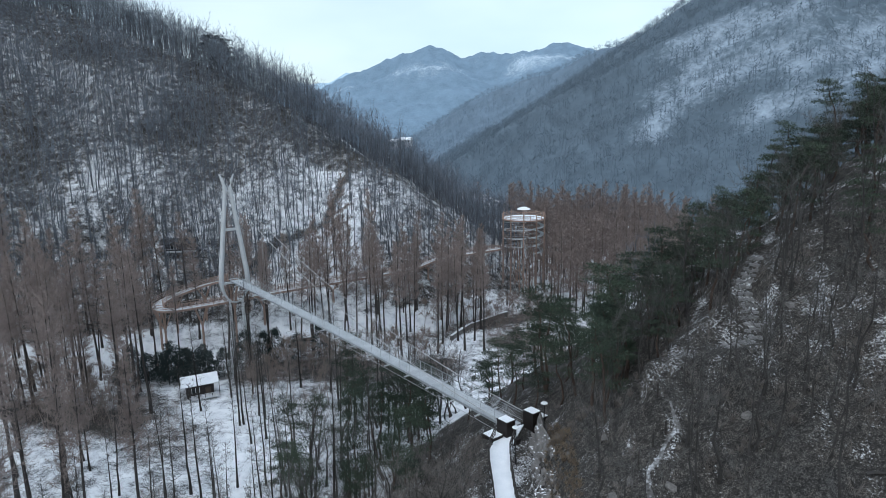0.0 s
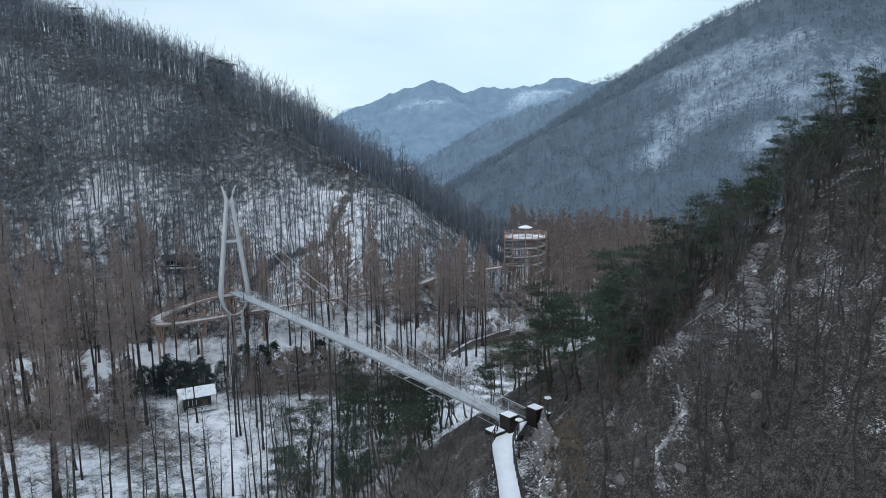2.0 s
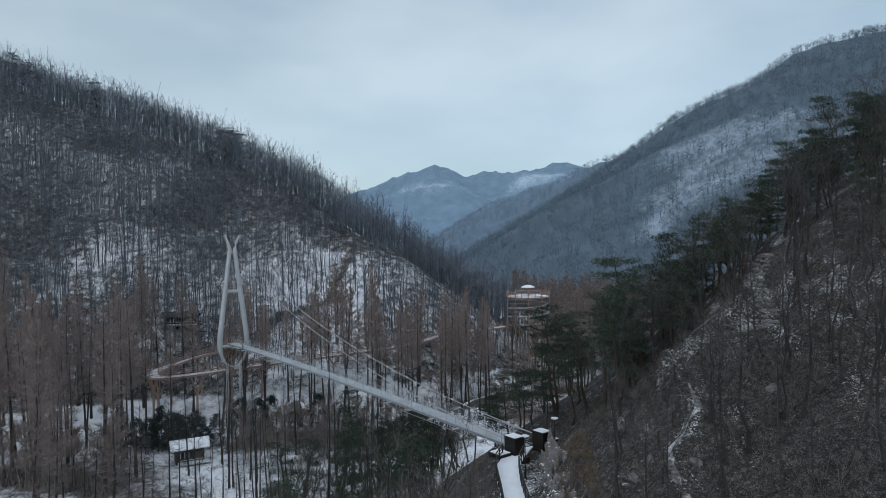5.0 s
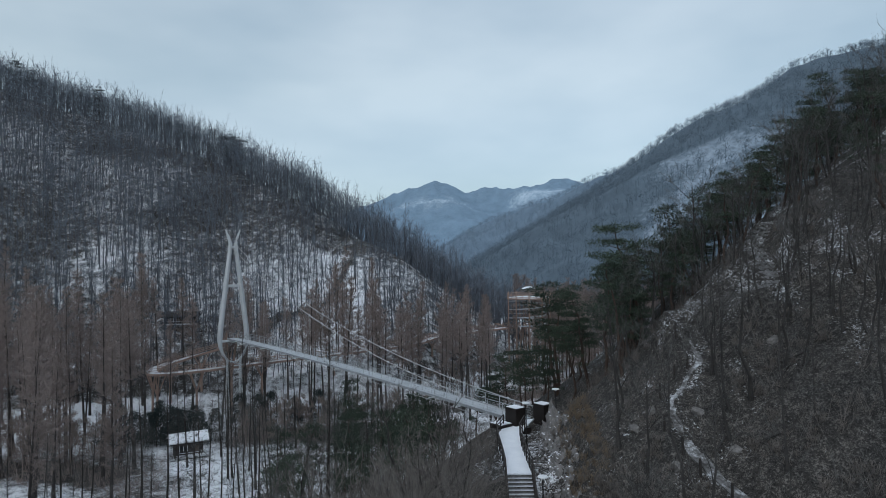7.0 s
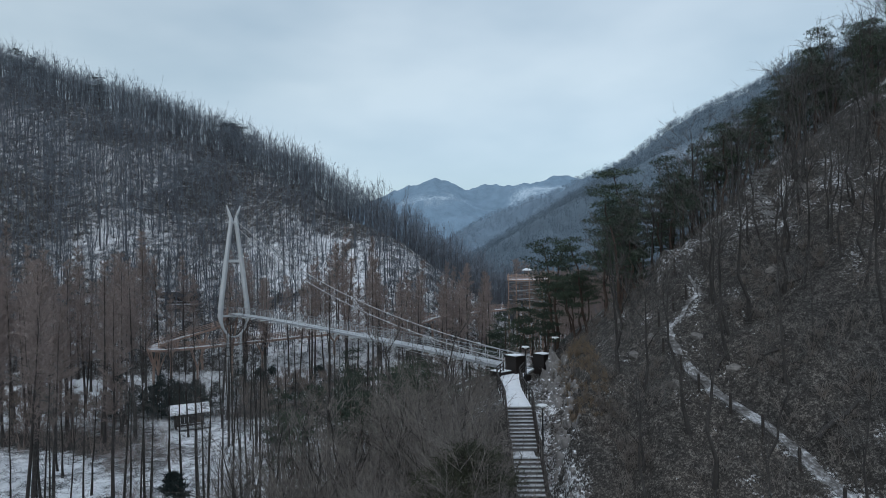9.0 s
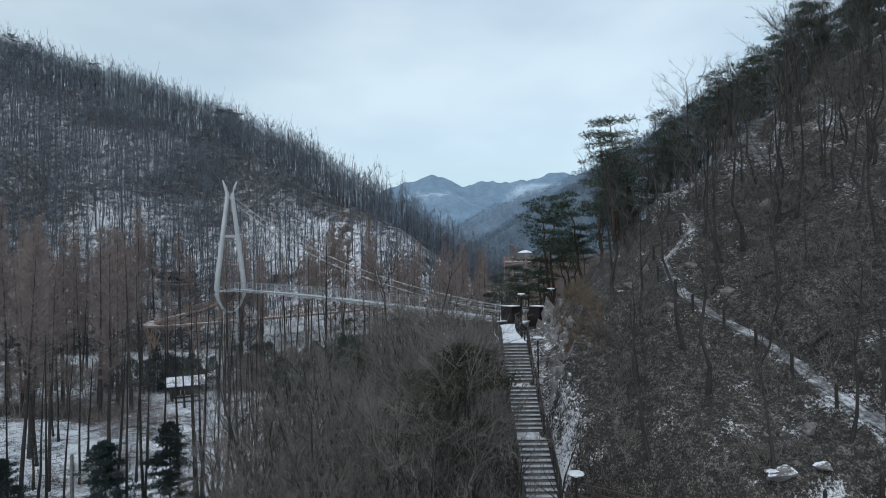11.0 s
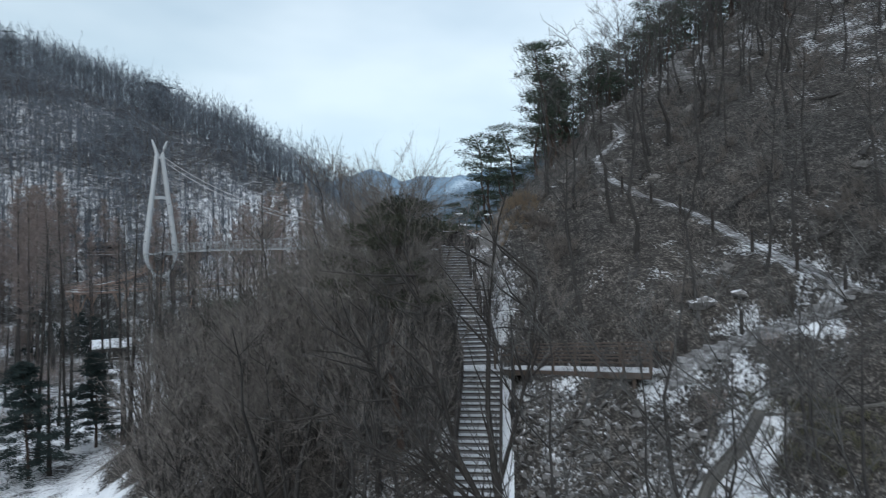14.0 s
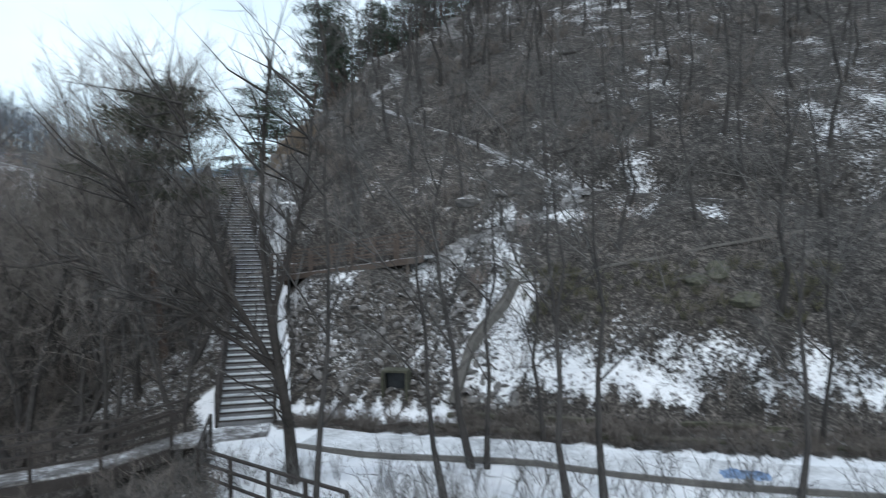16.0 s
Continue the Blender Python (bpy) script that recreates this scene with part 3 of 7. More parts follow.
def hill_tree(tall, limbs=6, subs=3, twigs=3, width=0.06):
    """A slim bare forest tree: long straight trunk, steep limbs in its upper part, few twigs."""
    t, c = Sticks(), Sticks()
    z = np.linspace(0, tall * 0.9, 4)
    pts = np.column_stack([np.outer(z, RNG.normal(0, 0.03, 2)) + np.cumsum(RNG.normal(0, 0.010 * tall, (4, 2)), 0), z])
    pts[0, :2] = 0
    rad = 0.0082 * tall * (1 - 0.85 * np.linspace(0, 1, 4)) + 0.012
    t.limbs(pts[:-1], pts[1:], rad[:-1], rad[1:], 3)
    q = RNG.uniform(0.42, 0.98, limbs)
    base = np.column_stack([np.interp(q * z[-1], z, pts[:, k]) for k in range(3)])
    a = np.arange(limbs) * 2.4 + RNG.uniform(0, 6)
    d = unit(np.column_stack([np.cos(a), np.sin(a), RNG.uniform(1.1, 2.6, limbs)]))
    tip = base + d * (tall * (0.34 - 0.20 * q) * RNG.uniform(0.8, 1.2, limbs))[:, None]
    t.limbs(base, tip, 0.0034 * tall, 0.012, 3)
    k = np.repeat(np.arange(limbs), subs)
    p = base[k] + (tip - base)[k] * RNG.uniform(0.25, 1.0, len(k))[:, None]
    sd = unit(d[k] + RNG.normal(0, 0.45, (len(k), 3))) * (0.13 * tall * RNG.uniform(0.6, 1.2, len(k)))[:, None]
    c.blades(p, sd, width)
    m = np.repeat(np.arange(len(k)), twigs)
    c.blades(p[m] + sd[m] * RNG.uniform(0.15, 0.9, len(m))[:, None], unit(sd[m] + RNG.normal(0, 0.06 * tall, (len(m), 3))) * (0.09 * tall * RNG.uniform(0.6, 1.3, len(m)))[:, None], width * 0.8)
    return t.arrays(), c.arrays()


def leaning(stems, subs, twigs, width):
    """A tree from given crooked stems of (x, y, z, radius), with sprays of branches."""
    t, c = Sticks(), Sticks()
    for stem in stems:
        s = np.array(stem)
        t.limbs(s[:-1, :3], s[1:, :3], s[:-1, 3], s[1:, 3], 7)
        u = RNG.uniform(0.9, len(s) - 1.01, subs)
        i = u.astype(int)
        f = (u - i)[:, None]
        base = s[i, :3] * (1 - f) + s[i + 1, :3] * f
        along = unit(s[i + 1, :3] - s[i, :3])
        d = unit(along * 0.7 + RNG.normal(0, 0.6, (subs, 3)) + [-0.25, 0.05, 0.15])
        ln = RNG.uniform(0.9, 2.6, subs)
        mid = base + d * (ln * 0.5)[:, None]
        d2 = unit(d + RNG.normal(0, 0.3, (subs, 3)) + [0, 0, 0.25])
        tip = mid + d2 * (ln * 0.6)[:, None]
        t.limbs(base, mid, 0.012 + 0.011 * ln, 0.008 + 0.006 * ln, 4)
        t.limbs(mid, tip, 0.008 + 0.006 * ln, 0.004, 3)
        k = np.repeat(np.arange(subs), twigs)
        w = RNG.uniform(0.2, 1, len(k))[:, None]
        p = np.where(w < 0.5, base[k] + (mid - base)[k] * 2 * w, mid[k] + (tip - mid)[k] * (2 * w - 1))
        c.blades(p, unit(d2[k] + RNG.normal(0, 0.6, (len(k), 3)) + [0, 0, 0.2]) * (ln[k] * RNG.uniform(0.25, 0.6, len(k)))[:, None], width)
    return t.arrays(), c.arrays()


def needles(c, centres, radius, flat, count, length, width):
    """Tufts of needles round the ends of boughs."""
    n = len(centres) * count
    k = np.repeat(np.arange(len(centres)), count)
    r = np.asarray(radius)[k] if np.ndim(radius) else radius * np.ones(n)
    o = unit(RNG.normal(size=(n, 3))) * (RNG.uniform(0.15, 1, n) ** 0.6 * r)[:, None] * [1, 1, flat]
    d = unit(o * [1, 1, 1.5] + RNG.normal(0, 0.5, (n, 3)) * r[:, None] + [0, 0, 0.15]) * (length * RNG.uniform(0.6, 1.2, n))[:, None]
    c.blades(centres[k] + o, d, width)


def red_pine(tall, boughs=22, count=60, bare=0.42, needle=(0.30, 0.080)):
    """A pine with a crooked trunk and flat clouds of needles in the upper part."""
    t, c = Sticks(), Sticks()
    n = 8
    z = np.linspace(0, tall * 0.95, n)
    pts = np.column_stack([np.outer(z, RNG.normal(0, 0.06, 2)) + np.cumsum(RNG.normal(0, 0.025 * tall, (n, 2)), 0), z])
    pts[0, :2] = 0
    rad = (0.014 * tall + 0.03) * (1 - 0.88 * np.linspace(0, 1, n)) + 0.01
    t.limbs(pts[:-1], pts[1:], rad[:-1], rad[1:], 6)
    q = np.sort(RNG.uniform(bare, 1.0, boughs))
    base = np.column_stack([np.interp(q * z[-1], z, pts[:, k]) for k in range(3)])
    a = np.arange(boughs) * 2.4 + RNG.uniform(0, 6)
    d = unit(np.column_stack([np.cos(a), np.sin(a), RNG.uniform(-0.05, 0.45, boughs)]))
    length = tall * 0.29 * (1.15 - 0.80 * q) * RNG.uniform(0.6, 1.25, boughs)
    tip = base + d * length[:, None]
    t.limbs(base, tip, 0.02 + 0.012 * length, 0.01, 3)
    cen = np.concatenate([tip, base + d * (0.60 * length)[:, None] + RNG.normal(0, 0.2, (boughs, 3)) * [1, 1, 0.4], pts[-1:] + [[0, 0, 0.2]]])
    needles(c, cen, RNG.uniform(0.6, 1.05, len(cen)) * tall / 9, 0.27, count, *needle)
    return t.arrays(), c.arrays()


def spruce(tall, tiers=16, per=9, count=26, spread=0.24):
    """A dark conifer with layers of level boughs almost to the ground."""
    t, c = Sticks(), Sticks()
    z = np.linspace(0, tall, 6)
    pts = np.column_stack([RNG.normal(0, 0.03, (6, 2)), z])
    rad = 0.016 * tall * (1 - 0.95 * z / tall) + 0.01
    t.limbs(pts[:-1], pts[1:], rad[:-1], rad[1:], 6)
    k = tiers * per
    q = 0.10 + 0.88 * (np.repeat(np.arange(tiers), per) + RNG.uniform(-0.25, 0.25, k) + 0.5) / tiers
    base = np.column_stack([np.zeros(k), np.zeros(k), q * tall])
    a = RNG.uniform(0, 2 * math.pi, k)
    d = unit(np.column_stack([np.cos(a), np.sin(a), RNG.uniform(-0.28, 0.10, k) + 0.3 * (q - 0.3)]))
    length = tall * spread * (1.04 - q) ** 0.8 * RNG.uniform(0.5, 1.15, k)
    tip = base + d * length[:, None]
    t.limbs(base, tip, 0.012, 0.004, 3)
    for u in (0.35, 0.6, 0.82, 1.0):
        needles(c, base + (tip - base) * u - [0, 0, 0.05], (0.07 * tall * spread + 0.10) * (1.25 - 0.4 * u), 0.34, count // 4, 0.30, 0.07)
    return t.arrays(), c.arrays()


def bush(tall, wide, n=60):
    """A dense rounded evergreen."""
    t, c = Sticks(), Sticks()
    t.limbs([[0, 0, 0]], [[0, 0, tall * 0.8]], 0.09, 0.03, 5)
    u = RNG.uniform(0.08, 1.0, n)
    a, r = RNG.uniform(0, 6.283, n), np.sqrt(RNG.uniform(0.2, 1, n)) * wide * (1.02 - u) ** 0.45
    needles(c, np.column_stack([r * np.cos(a), r * np.sin(a), u * tall]), 0.42, 0.8, 26, 0.30, 0.09)
    return t.arrays(), c.arrays()


def shrub(tall, stems=9, twigs=9, width=0.02):
    """A thicket of thin upright stems."""
    c = Sticks()
    a = RNG.uniform(0, 6.283, stems)
    d = unit(np.column_stack([np.cos(a) * 0.4, np.sin(a) * 0.4, RNG.uniform(0.6, 1.2, stems)])) * (tall * RNG.uniform(0.6, 1, stems))[:, None]
    p = RNG.normal(0, 0.12 * tall, (stems, 3)) * [1, 1, 0]
    c.limbs(p, p + d, 0.006 + 0.004 * tall, 0.004, 3)
    k = np.repeat(np.arange(stems), twigs)
    u = RNG.uniform(0.2, 1, len(k))
    c.blades(p[k] + d[k] * u[:, None], unit(d[k] + RNG.normal(0, 0.6 * tall, (len(k), 3))) * (tall * RNG.uniform(0.2, 0.45, len(k)))[:, None], width)
    return c.arrays()


def tree_thing(name, arrays, bark, leaf, label, group):
    (tv, tf), (cv, cf) = arrays
    ob = tagged(new(name), label, "tree", group)
    for part_name, v, f, m in (("trunk", tv, tf, bark), ("crown", cv, cf, leaf)):
        p = new(part_name, raw_mesh(name + "_" + part_name, v, f, m))
        p.parent = ob
    return ob


def plant(kinds, places, small, large, sink=0.15):
    """Stand copies of the given trees on the ground at places; the first of each kind is set there too."""
    used = set()
    for n, (x, y) in enumerate(places):
        k = RNG.randint(len(kinds))
        s = RNG.uniform(small, large)
        m = Matrix.LocRotScale((x, y, float(height(x, y)) - sink), Euler((RNG.normal(0, 0.03), RNG.normal(0, 0.03), RNG.uniform(0, 6.28))), (s, s, s * RNG.uniform(0.92, 1.1)))
        if k not in used:
            used.add(k)
            kinds[k].matrix_basis = m
        else:
            o = copy_thing(kinds[k], Matrix())
            o.matrix_basis = m
    for k, ob in enumerate(kinds):
        if k not in used and len(places):
            x, y = places[0]
            ob.matrix_basis = pose(x + 1.5, y + 1.5, float(height(x + 1.5, y + 1.5)) - sink)


def woods(name, variants, places, small, large, materials, label, category="trees", sink=0.1, ground=None):
    """One joined stand of many trees; variants are lists of (corners, triangles) per material."""
    ob = tagged(new(name), label, category, kind="stuff")
    xy = np.asarray(places, float)
    z = (height(xy[:, 0], xy[:, 1]) if ground is None else ground) - sink
    pick, rot, size = RNG.randint(len(variants), size=len(xy)), RNG.uniform(0, 6.283, len(xy)), RNG.uniform(small, large, len(xy))
    for j, m in enumerate(materials):
        vs, fs, n = [], [], 0
        for k, variant in enumerate(variants):
            i = np.where(pick == k)[0]
            if not len(i):
                continue
            v, f = variant[j]
            c, s = np.cos(rot[i])[:, None], np.sin(rot[i])[:, None]
            out = np.stack([v[:, 0] * c - v[:, 1] * s, v[:, 0] * s + v[:, 1] * c, np.broadcast_to(v[:, 2], (len(i), len(v)))], -1) * size[i][:, None, None]
            out += np.column_stack([xy[i], z[i]])[:, None]
            vs.append(out.reshape(-1, 3))
            fs.append((f[None] + (np.arange(len(i)) * len(v))[:, None, None]).reshape(-1, 3) + n)
            n += out.shape[0] * out.shape[1]
        p = new(("trunks", "crowns")[j] if len(materials) > 1 else "stems", raw_mesh(name, np.concatenate(vs), np.concatenate(fs), m))
        p.parent = ob
        tagged(p, kind="stuff")
    return ob


BRIDGE_LINE = [(7.4, 56.2), (-39.0, 114.0)]
WALK_LINE = [(-57, 124), (-54.2, 118.9), (-47, 123), (-36, 131), (-22, 138), (-5, 147), (5, 153), (14.5, 158)]
STAIR_LINE = [(-6, 19.8), (1.4, 18.9), (3.45, 19.6), (5.15, 28.0), (5.2, 41.6), (6.5, 54), (9.5, 57)]
SIDE_LINE = [(5.6, 28.3), (10.4, 22), (12.2, 21.4), (16.7, 21.2), (19.2, 21.9)]
UPPER_LINE = [p[:2] for p in UPPER_PATH]


def scatter(count, x0, x1, y0, y1, gap, keep, seed):
    """Random places in a rectangle, at least gap apart, where keep(x, y) allows."""
    rng = np.random.RandomState(seed)
    out, grid = [], {}
    X, Y = rng.uniform(x0, x1, count * 12), rng.uniform(y0, y1, count * 12)
    ok = keep(X, Y)
    for x, y in zip(X[ok], Y[ok]):
        c = (int(x // gap), int(y // gap))
        if any(math.hypot(x - a, y - b) < gap for i in (-1, 0, 1) for j in (-1, 0, 1) for a, b in grid.get((c[0] + i, c[1] + j), ())):
            continue
        grid.setdefault(c, []).append((x, y))
        out.append((x, y))
        if len(out) >= count:
            break
    return out


def clear(x, y):
    """Ground free of the built things and of the camera's way."""
    return (near_line(x, y, STAIR_LINE) > 1.9) & (near_line(x, y, SIDE_LINE) > 2.0) & (near_line(x, y, UPPER_LINE) > 0.9) & (np.hypot(x - 0.8, y + 1.2) > 6) & (np.hypot(x + 42, y - 102) > 6) & (np.hypot(x - 21, y - 161) > 7)


# ---- distant mountains ----
def mountain(name, ridge, spurs, slope, xs, ys, material, rough, label, seed, patches=()):
    X, Y = np.meshgrid(xs, ys)
    Z = below_ridge(X, Y, ridge, slope)
    for s in spurs:
        Z = np.maximum(Z, below_ridge(X, Y, s, slope * 1.05))
    Z = Z + rough * wobble(X, Y, 150, seed, 5)
    Z = np.maximum(Z, -4)
    ny, nx = X.shape
    i = (np.arange(ny - 1)[:, None] * nx + np.arange(nx - 1)).ravel()
    me = raw_mesh(name, np.stack([X, Y, Z], -1).reshape(-1, 3), None, material, np.stack([i, i + 1, i + nx + 1, i + nx], 1))
    share = 0.17 + 0.14 * wobble(X, Y, 130, seed + 2, 4)
    for line, wide in patches:
        share = np.maximum(share, 0.58 - 0.25 * near_line(X, Y, line) / wide + 0.07 * wobble(X, Y, 40, seed + 3, 4))
    at = me.attributes.new("snow", "FLOAT", "POINT")
    at.data.foreach_set("value", share.astype(np.float32).ravel())
    me.shade_smooth()
    return tagged(new(name, me), label, "mountain", kind="structure"), (X, Y, Z, share)


# aerial haze is painted into these colours and emission, paler and bluer with distance
HILL_FAR = slope_material("haze_tinted_far_slope", (0.078, 0.106, 0.132), (0.27, 0.33, 0.39), 0.24, 0.84, 1.24)
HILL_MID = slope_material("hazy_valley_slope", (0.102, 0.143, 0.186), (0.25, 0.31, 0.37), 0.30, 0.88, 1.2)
HILL_BLUE = slope_material("haze_blue_distant_slope", (0.125, 0.185, 0.245), (0.36, 0.44, 0.51), 0.34, 0.84, 1.2)
HILL_PALE = slope_material("haze_pale_slope", (0.26, 0.36, 0.44), (0.42, 0.52, 0.60), 0.45)
TWIG_FAR = mat("haze_tinted_far_woods", (0.084, 0.114, 0.143), (0.108, 0.142, 0.174), 0.02, 0.2, 1.0, bump=0, vary=0.2, emit=0.26)
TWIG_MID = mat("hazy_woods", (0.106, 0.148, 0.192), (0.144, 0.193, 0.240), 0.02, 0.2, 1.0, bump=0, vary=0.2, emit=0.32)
TWIG_BLUE = mat("haze_tinted_distant_woods", (0.12, 0.17, 0.22), (0.20, 0.26, 0.32), 0.02, 0.2, 1.0, bump=0, vary=0.2, emit=0.30)

RIGHT_RIDGE = [(199, 560, 124), (240, 520, 150), (276, 500, 180), (334, 500, 196), (480, 470, 215), (700, 400, 230)]
RIGHT_SPURS = [[(334, 500, 190), (250, 380, 95), (160, 300, 30)], [(480, 470, 205), (330, 330, 110), (200, 230, 30)]]
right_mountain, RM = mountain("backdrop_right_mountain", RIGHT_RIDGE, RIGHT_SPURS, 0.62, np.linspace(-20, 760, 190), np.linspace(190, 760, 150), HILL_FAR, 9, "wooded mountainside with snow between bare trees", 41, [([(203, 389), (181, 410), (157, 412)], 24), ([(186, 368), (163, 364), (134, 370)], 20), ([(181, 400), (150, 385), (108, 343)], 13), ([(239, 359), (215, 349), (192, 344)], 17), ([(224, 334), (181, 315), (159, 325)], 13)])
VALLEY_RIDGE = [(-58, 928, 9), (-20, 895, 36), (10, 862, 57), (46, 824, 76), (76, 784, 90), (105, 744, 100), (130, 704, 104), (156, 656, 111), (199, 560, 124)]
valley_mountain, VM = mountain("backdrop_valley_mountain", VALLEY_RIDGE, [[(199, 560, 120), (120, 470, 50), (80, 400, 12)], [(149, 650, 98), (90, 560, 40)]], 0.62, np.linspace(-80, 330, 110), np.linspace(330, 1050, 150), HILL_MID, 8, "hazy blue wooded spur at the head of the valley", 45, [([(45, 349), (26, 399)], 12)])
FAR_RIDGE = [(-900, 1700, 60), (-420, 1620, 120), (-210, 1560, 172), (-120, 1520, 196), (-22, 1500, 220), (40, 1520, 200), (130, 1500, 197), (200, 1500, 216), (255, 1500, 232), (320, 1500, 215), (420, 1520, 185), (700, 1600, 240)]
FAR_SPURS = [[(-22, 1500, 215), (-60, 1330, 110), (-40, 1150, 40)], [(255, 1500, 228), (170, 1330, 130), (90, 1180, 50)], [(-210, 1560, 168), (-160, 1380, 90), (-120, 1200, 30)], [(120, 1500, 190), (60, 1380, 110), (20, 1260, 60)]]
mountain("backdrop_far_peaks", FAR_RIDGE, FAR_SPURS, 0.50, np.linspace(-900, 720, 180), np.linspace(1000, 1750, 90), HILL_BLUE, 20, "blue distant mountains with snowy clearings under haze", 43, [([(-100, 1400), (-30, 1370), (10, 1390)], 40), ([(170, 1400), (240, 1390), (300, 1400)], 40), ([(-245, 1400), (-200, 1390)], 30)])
mountain("backdrop_palest_ridge", [(-900, 2600, 170), (-300, 2500, 245), (-150, 2500, 270), (0, 2500, 240), (500, 2500, 255), (900, 2500, 240)], [], 0.4, np.linspace(-1200, 1000, 60), np.linspace(2100, 2700, 30), HILL_PALE, 24, "mountain ridge on the horizon, haze in its pale colour", 47)


def tuft(tall, n, width):
    c = Sticks()
    z = RNG.uniform(0.25, 0.8, n) * tall
    a = RNG.uniform(0, 6.283, n)
    d = unit(np.column_stack([np.cos(a), np.sin(a), RNG.uniform(0.2, 1.4, n)])) * (tall * RNG.uniform(0.16, 0.32, n))[:, None]
    c.blades(np.column_stack([RNG.normal(0, 0.16 * tall, (n, 2)), z]), d, width)
    c.blades([[0, 0, 0.0]], [[0, 0, tall]], 0.30)
    return c.arrays()


def mountain_woods(name, field, count, seed, material, label, tall, n, width):
    X, Y, Z, S = field
    rng = np.random.RandomState(seed)
    i, j = rng.randint(X.shape[0] - 1, size=count), rng.randint(X.shape[1] - 1, size=count)
    u, v = rng.uniform(0, 1, count), rng.uniform(0, 1, count)
    at = lambda A: A[i, j] * (1 - u) * (1 - v) + A[i + 1, j] * u * (1 - v) + A[i, j + 1] * (1 - u) * v + A[i + 1, j + 1] * u * v
    x, y, z = at(X), at(Y), at(Z)
    ok = (z > 4) & (x < 0.8 * y) & (at(S) < 0.46 + 0.34 * rng.uniform(-1, 1, count))
    variants = [[tuft(tall, n, width)] for _ in range(5)]
    woods(name, variants, np.column_stack([x, y])[ok], 0.7, 1.3, [material], label, ground=z[ok])


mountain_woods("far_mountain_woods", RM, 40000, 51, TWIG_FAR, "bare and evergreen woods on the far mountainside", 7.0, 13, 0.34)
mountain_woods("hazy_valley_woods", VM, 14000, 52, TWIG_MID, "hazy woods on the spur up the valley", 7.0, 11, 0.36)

# ---- the wooded valley ----
def in_valley(x, y):
    z = height(x, y)
    hollow = ((x + 31) / 17) ** 2 + ((y - 82) / 19) ** 2 < 1
    lane = near_line(x, y, [(-64, 117), (-28, 133), (25, 156)]) < 2.2
    a = (x - 0.8) / (y + 1.2)
    view = (y > 118) & ~((a > 0.08) & (a < 0.185) & (y < 147)) | (a < -0.50) | ((a < -0.43) & (y > 112))
    # the grove stands open before the raised walk
    front = (y < np.interp(x, [-36, -22, -5, 14.5], [131, 138, 147, 158])) & (a > -0.19) & (a < 0.1)
    view = view & (~front | (np.sin(x * 12.9 + y * 78.2) > 0.45))
    return (z < 5) & view & clear(x, y) & ~hollow & ~lane & (near_line(x, y, BRIDGE_LINE) > 3.2) & (near_line(x, y, WALK_LINE) > 4.0) & ((y > 58) | (x < -36))


REDWOODS = [redwood(RNG.uniform(23, 28), 140, 20, 0.132, 0.44, 0.052) for _ in range(5)]
kinds = [tree_thing("redwood_tree", a, BARK_RED, TWIG_RED, "tall bare dawn redwood with reddish twigs on snow", "redwoods of the valley") for a in REDWOODS]
near_redwoods = scatter(60, -70, -20, 38, 92, 5.2, in_valley, 61) + scatter(118, -86, 18, 90, 140, 3.1, in_valley, 60)
plant(kinds, near_redwoods, 0.82, 1.08)
SMALL_REDWOODS = [redwood(RNG.uniform(16, 22), 110, 7, 0.105, 0.10, 0.028, 0.0085, -0.05) for _ in range(4)]
kinds = [tree_thing("young_redwood_tree", a, BARK_DARK, TWIG, "slender young bare redwood on the snowy clearing", "young redwoods") for a in SMALL_REDWOODS]
plant(kinds, scatter(64, -50, -4, 42, 104, 3.6, lambda x, y: (height(x, y) < 4) & (near_line(x, y, [(-52, 96), (-44, 88), (-32, 79)]) > 6.5) & clear(x, y) & (near_line(x, y, BRIDGE_LINE) > 3.0), 62) + [(-28, 84), (-31, 90), (-34.5, 98), (-37.5, 106), (-33, 101.5), (-29.5, 93), (-35, 108)], 0.72, 1.0)
FAR_REDWOODS = [redwood(26, 54, 24, 0.17, 0.30, 0.135, 0.0065) for _ in range(4)]
woods("redwood_grove", FAR_REDWOODS, [(-25.5, 144), (-23.6, 147), (-24.5, 140)] + scatter(430, -110, 75, 118, 235, 2.9, lambda x, y: in_valley(x, y) & ((y > 135) | (x < -78)) & ((y < 162) | (x > 24) | (x < 6) | (y > 200)), 63), 0.62, 0.92, [BARK_RED, TWIG_RED], "grove of bare reddish redwoods in the valley")

# the hill across the valley; its twig and bark colours carry the haze
HILL_TREES = [hill_tree(RNG.uniform(11, 15), 6, 2, 3, 0.055) for _ in range(8)]
hill_places = scatter(5600, -250, 40, 108, 250, 1.15, lambda x, y: (height(x, y) > 4.5) & (near_line(x, y, WALK_LINE) > 2) & (near_line(x, y, [(-30, 158), (-27, 172), (-25, 185)]) > 2.2) & ((near_line(x, y, [(-58, 178), (-40, 172), (-14, 172)]) > 9) | (np.sin(x * 12.9 + y * 78.2) > -0.75)), 64)
by_ridge = near_line(np.array([p[0] for p in hill_places]), np.array([p[1] for p in hill_places]), [p[:2] for p in LEFT_RIDGE]) < 22
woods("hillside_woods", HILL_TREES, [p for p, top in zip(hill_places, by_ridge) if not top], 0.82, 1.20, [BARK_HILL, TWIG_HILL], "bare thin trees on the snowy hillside")
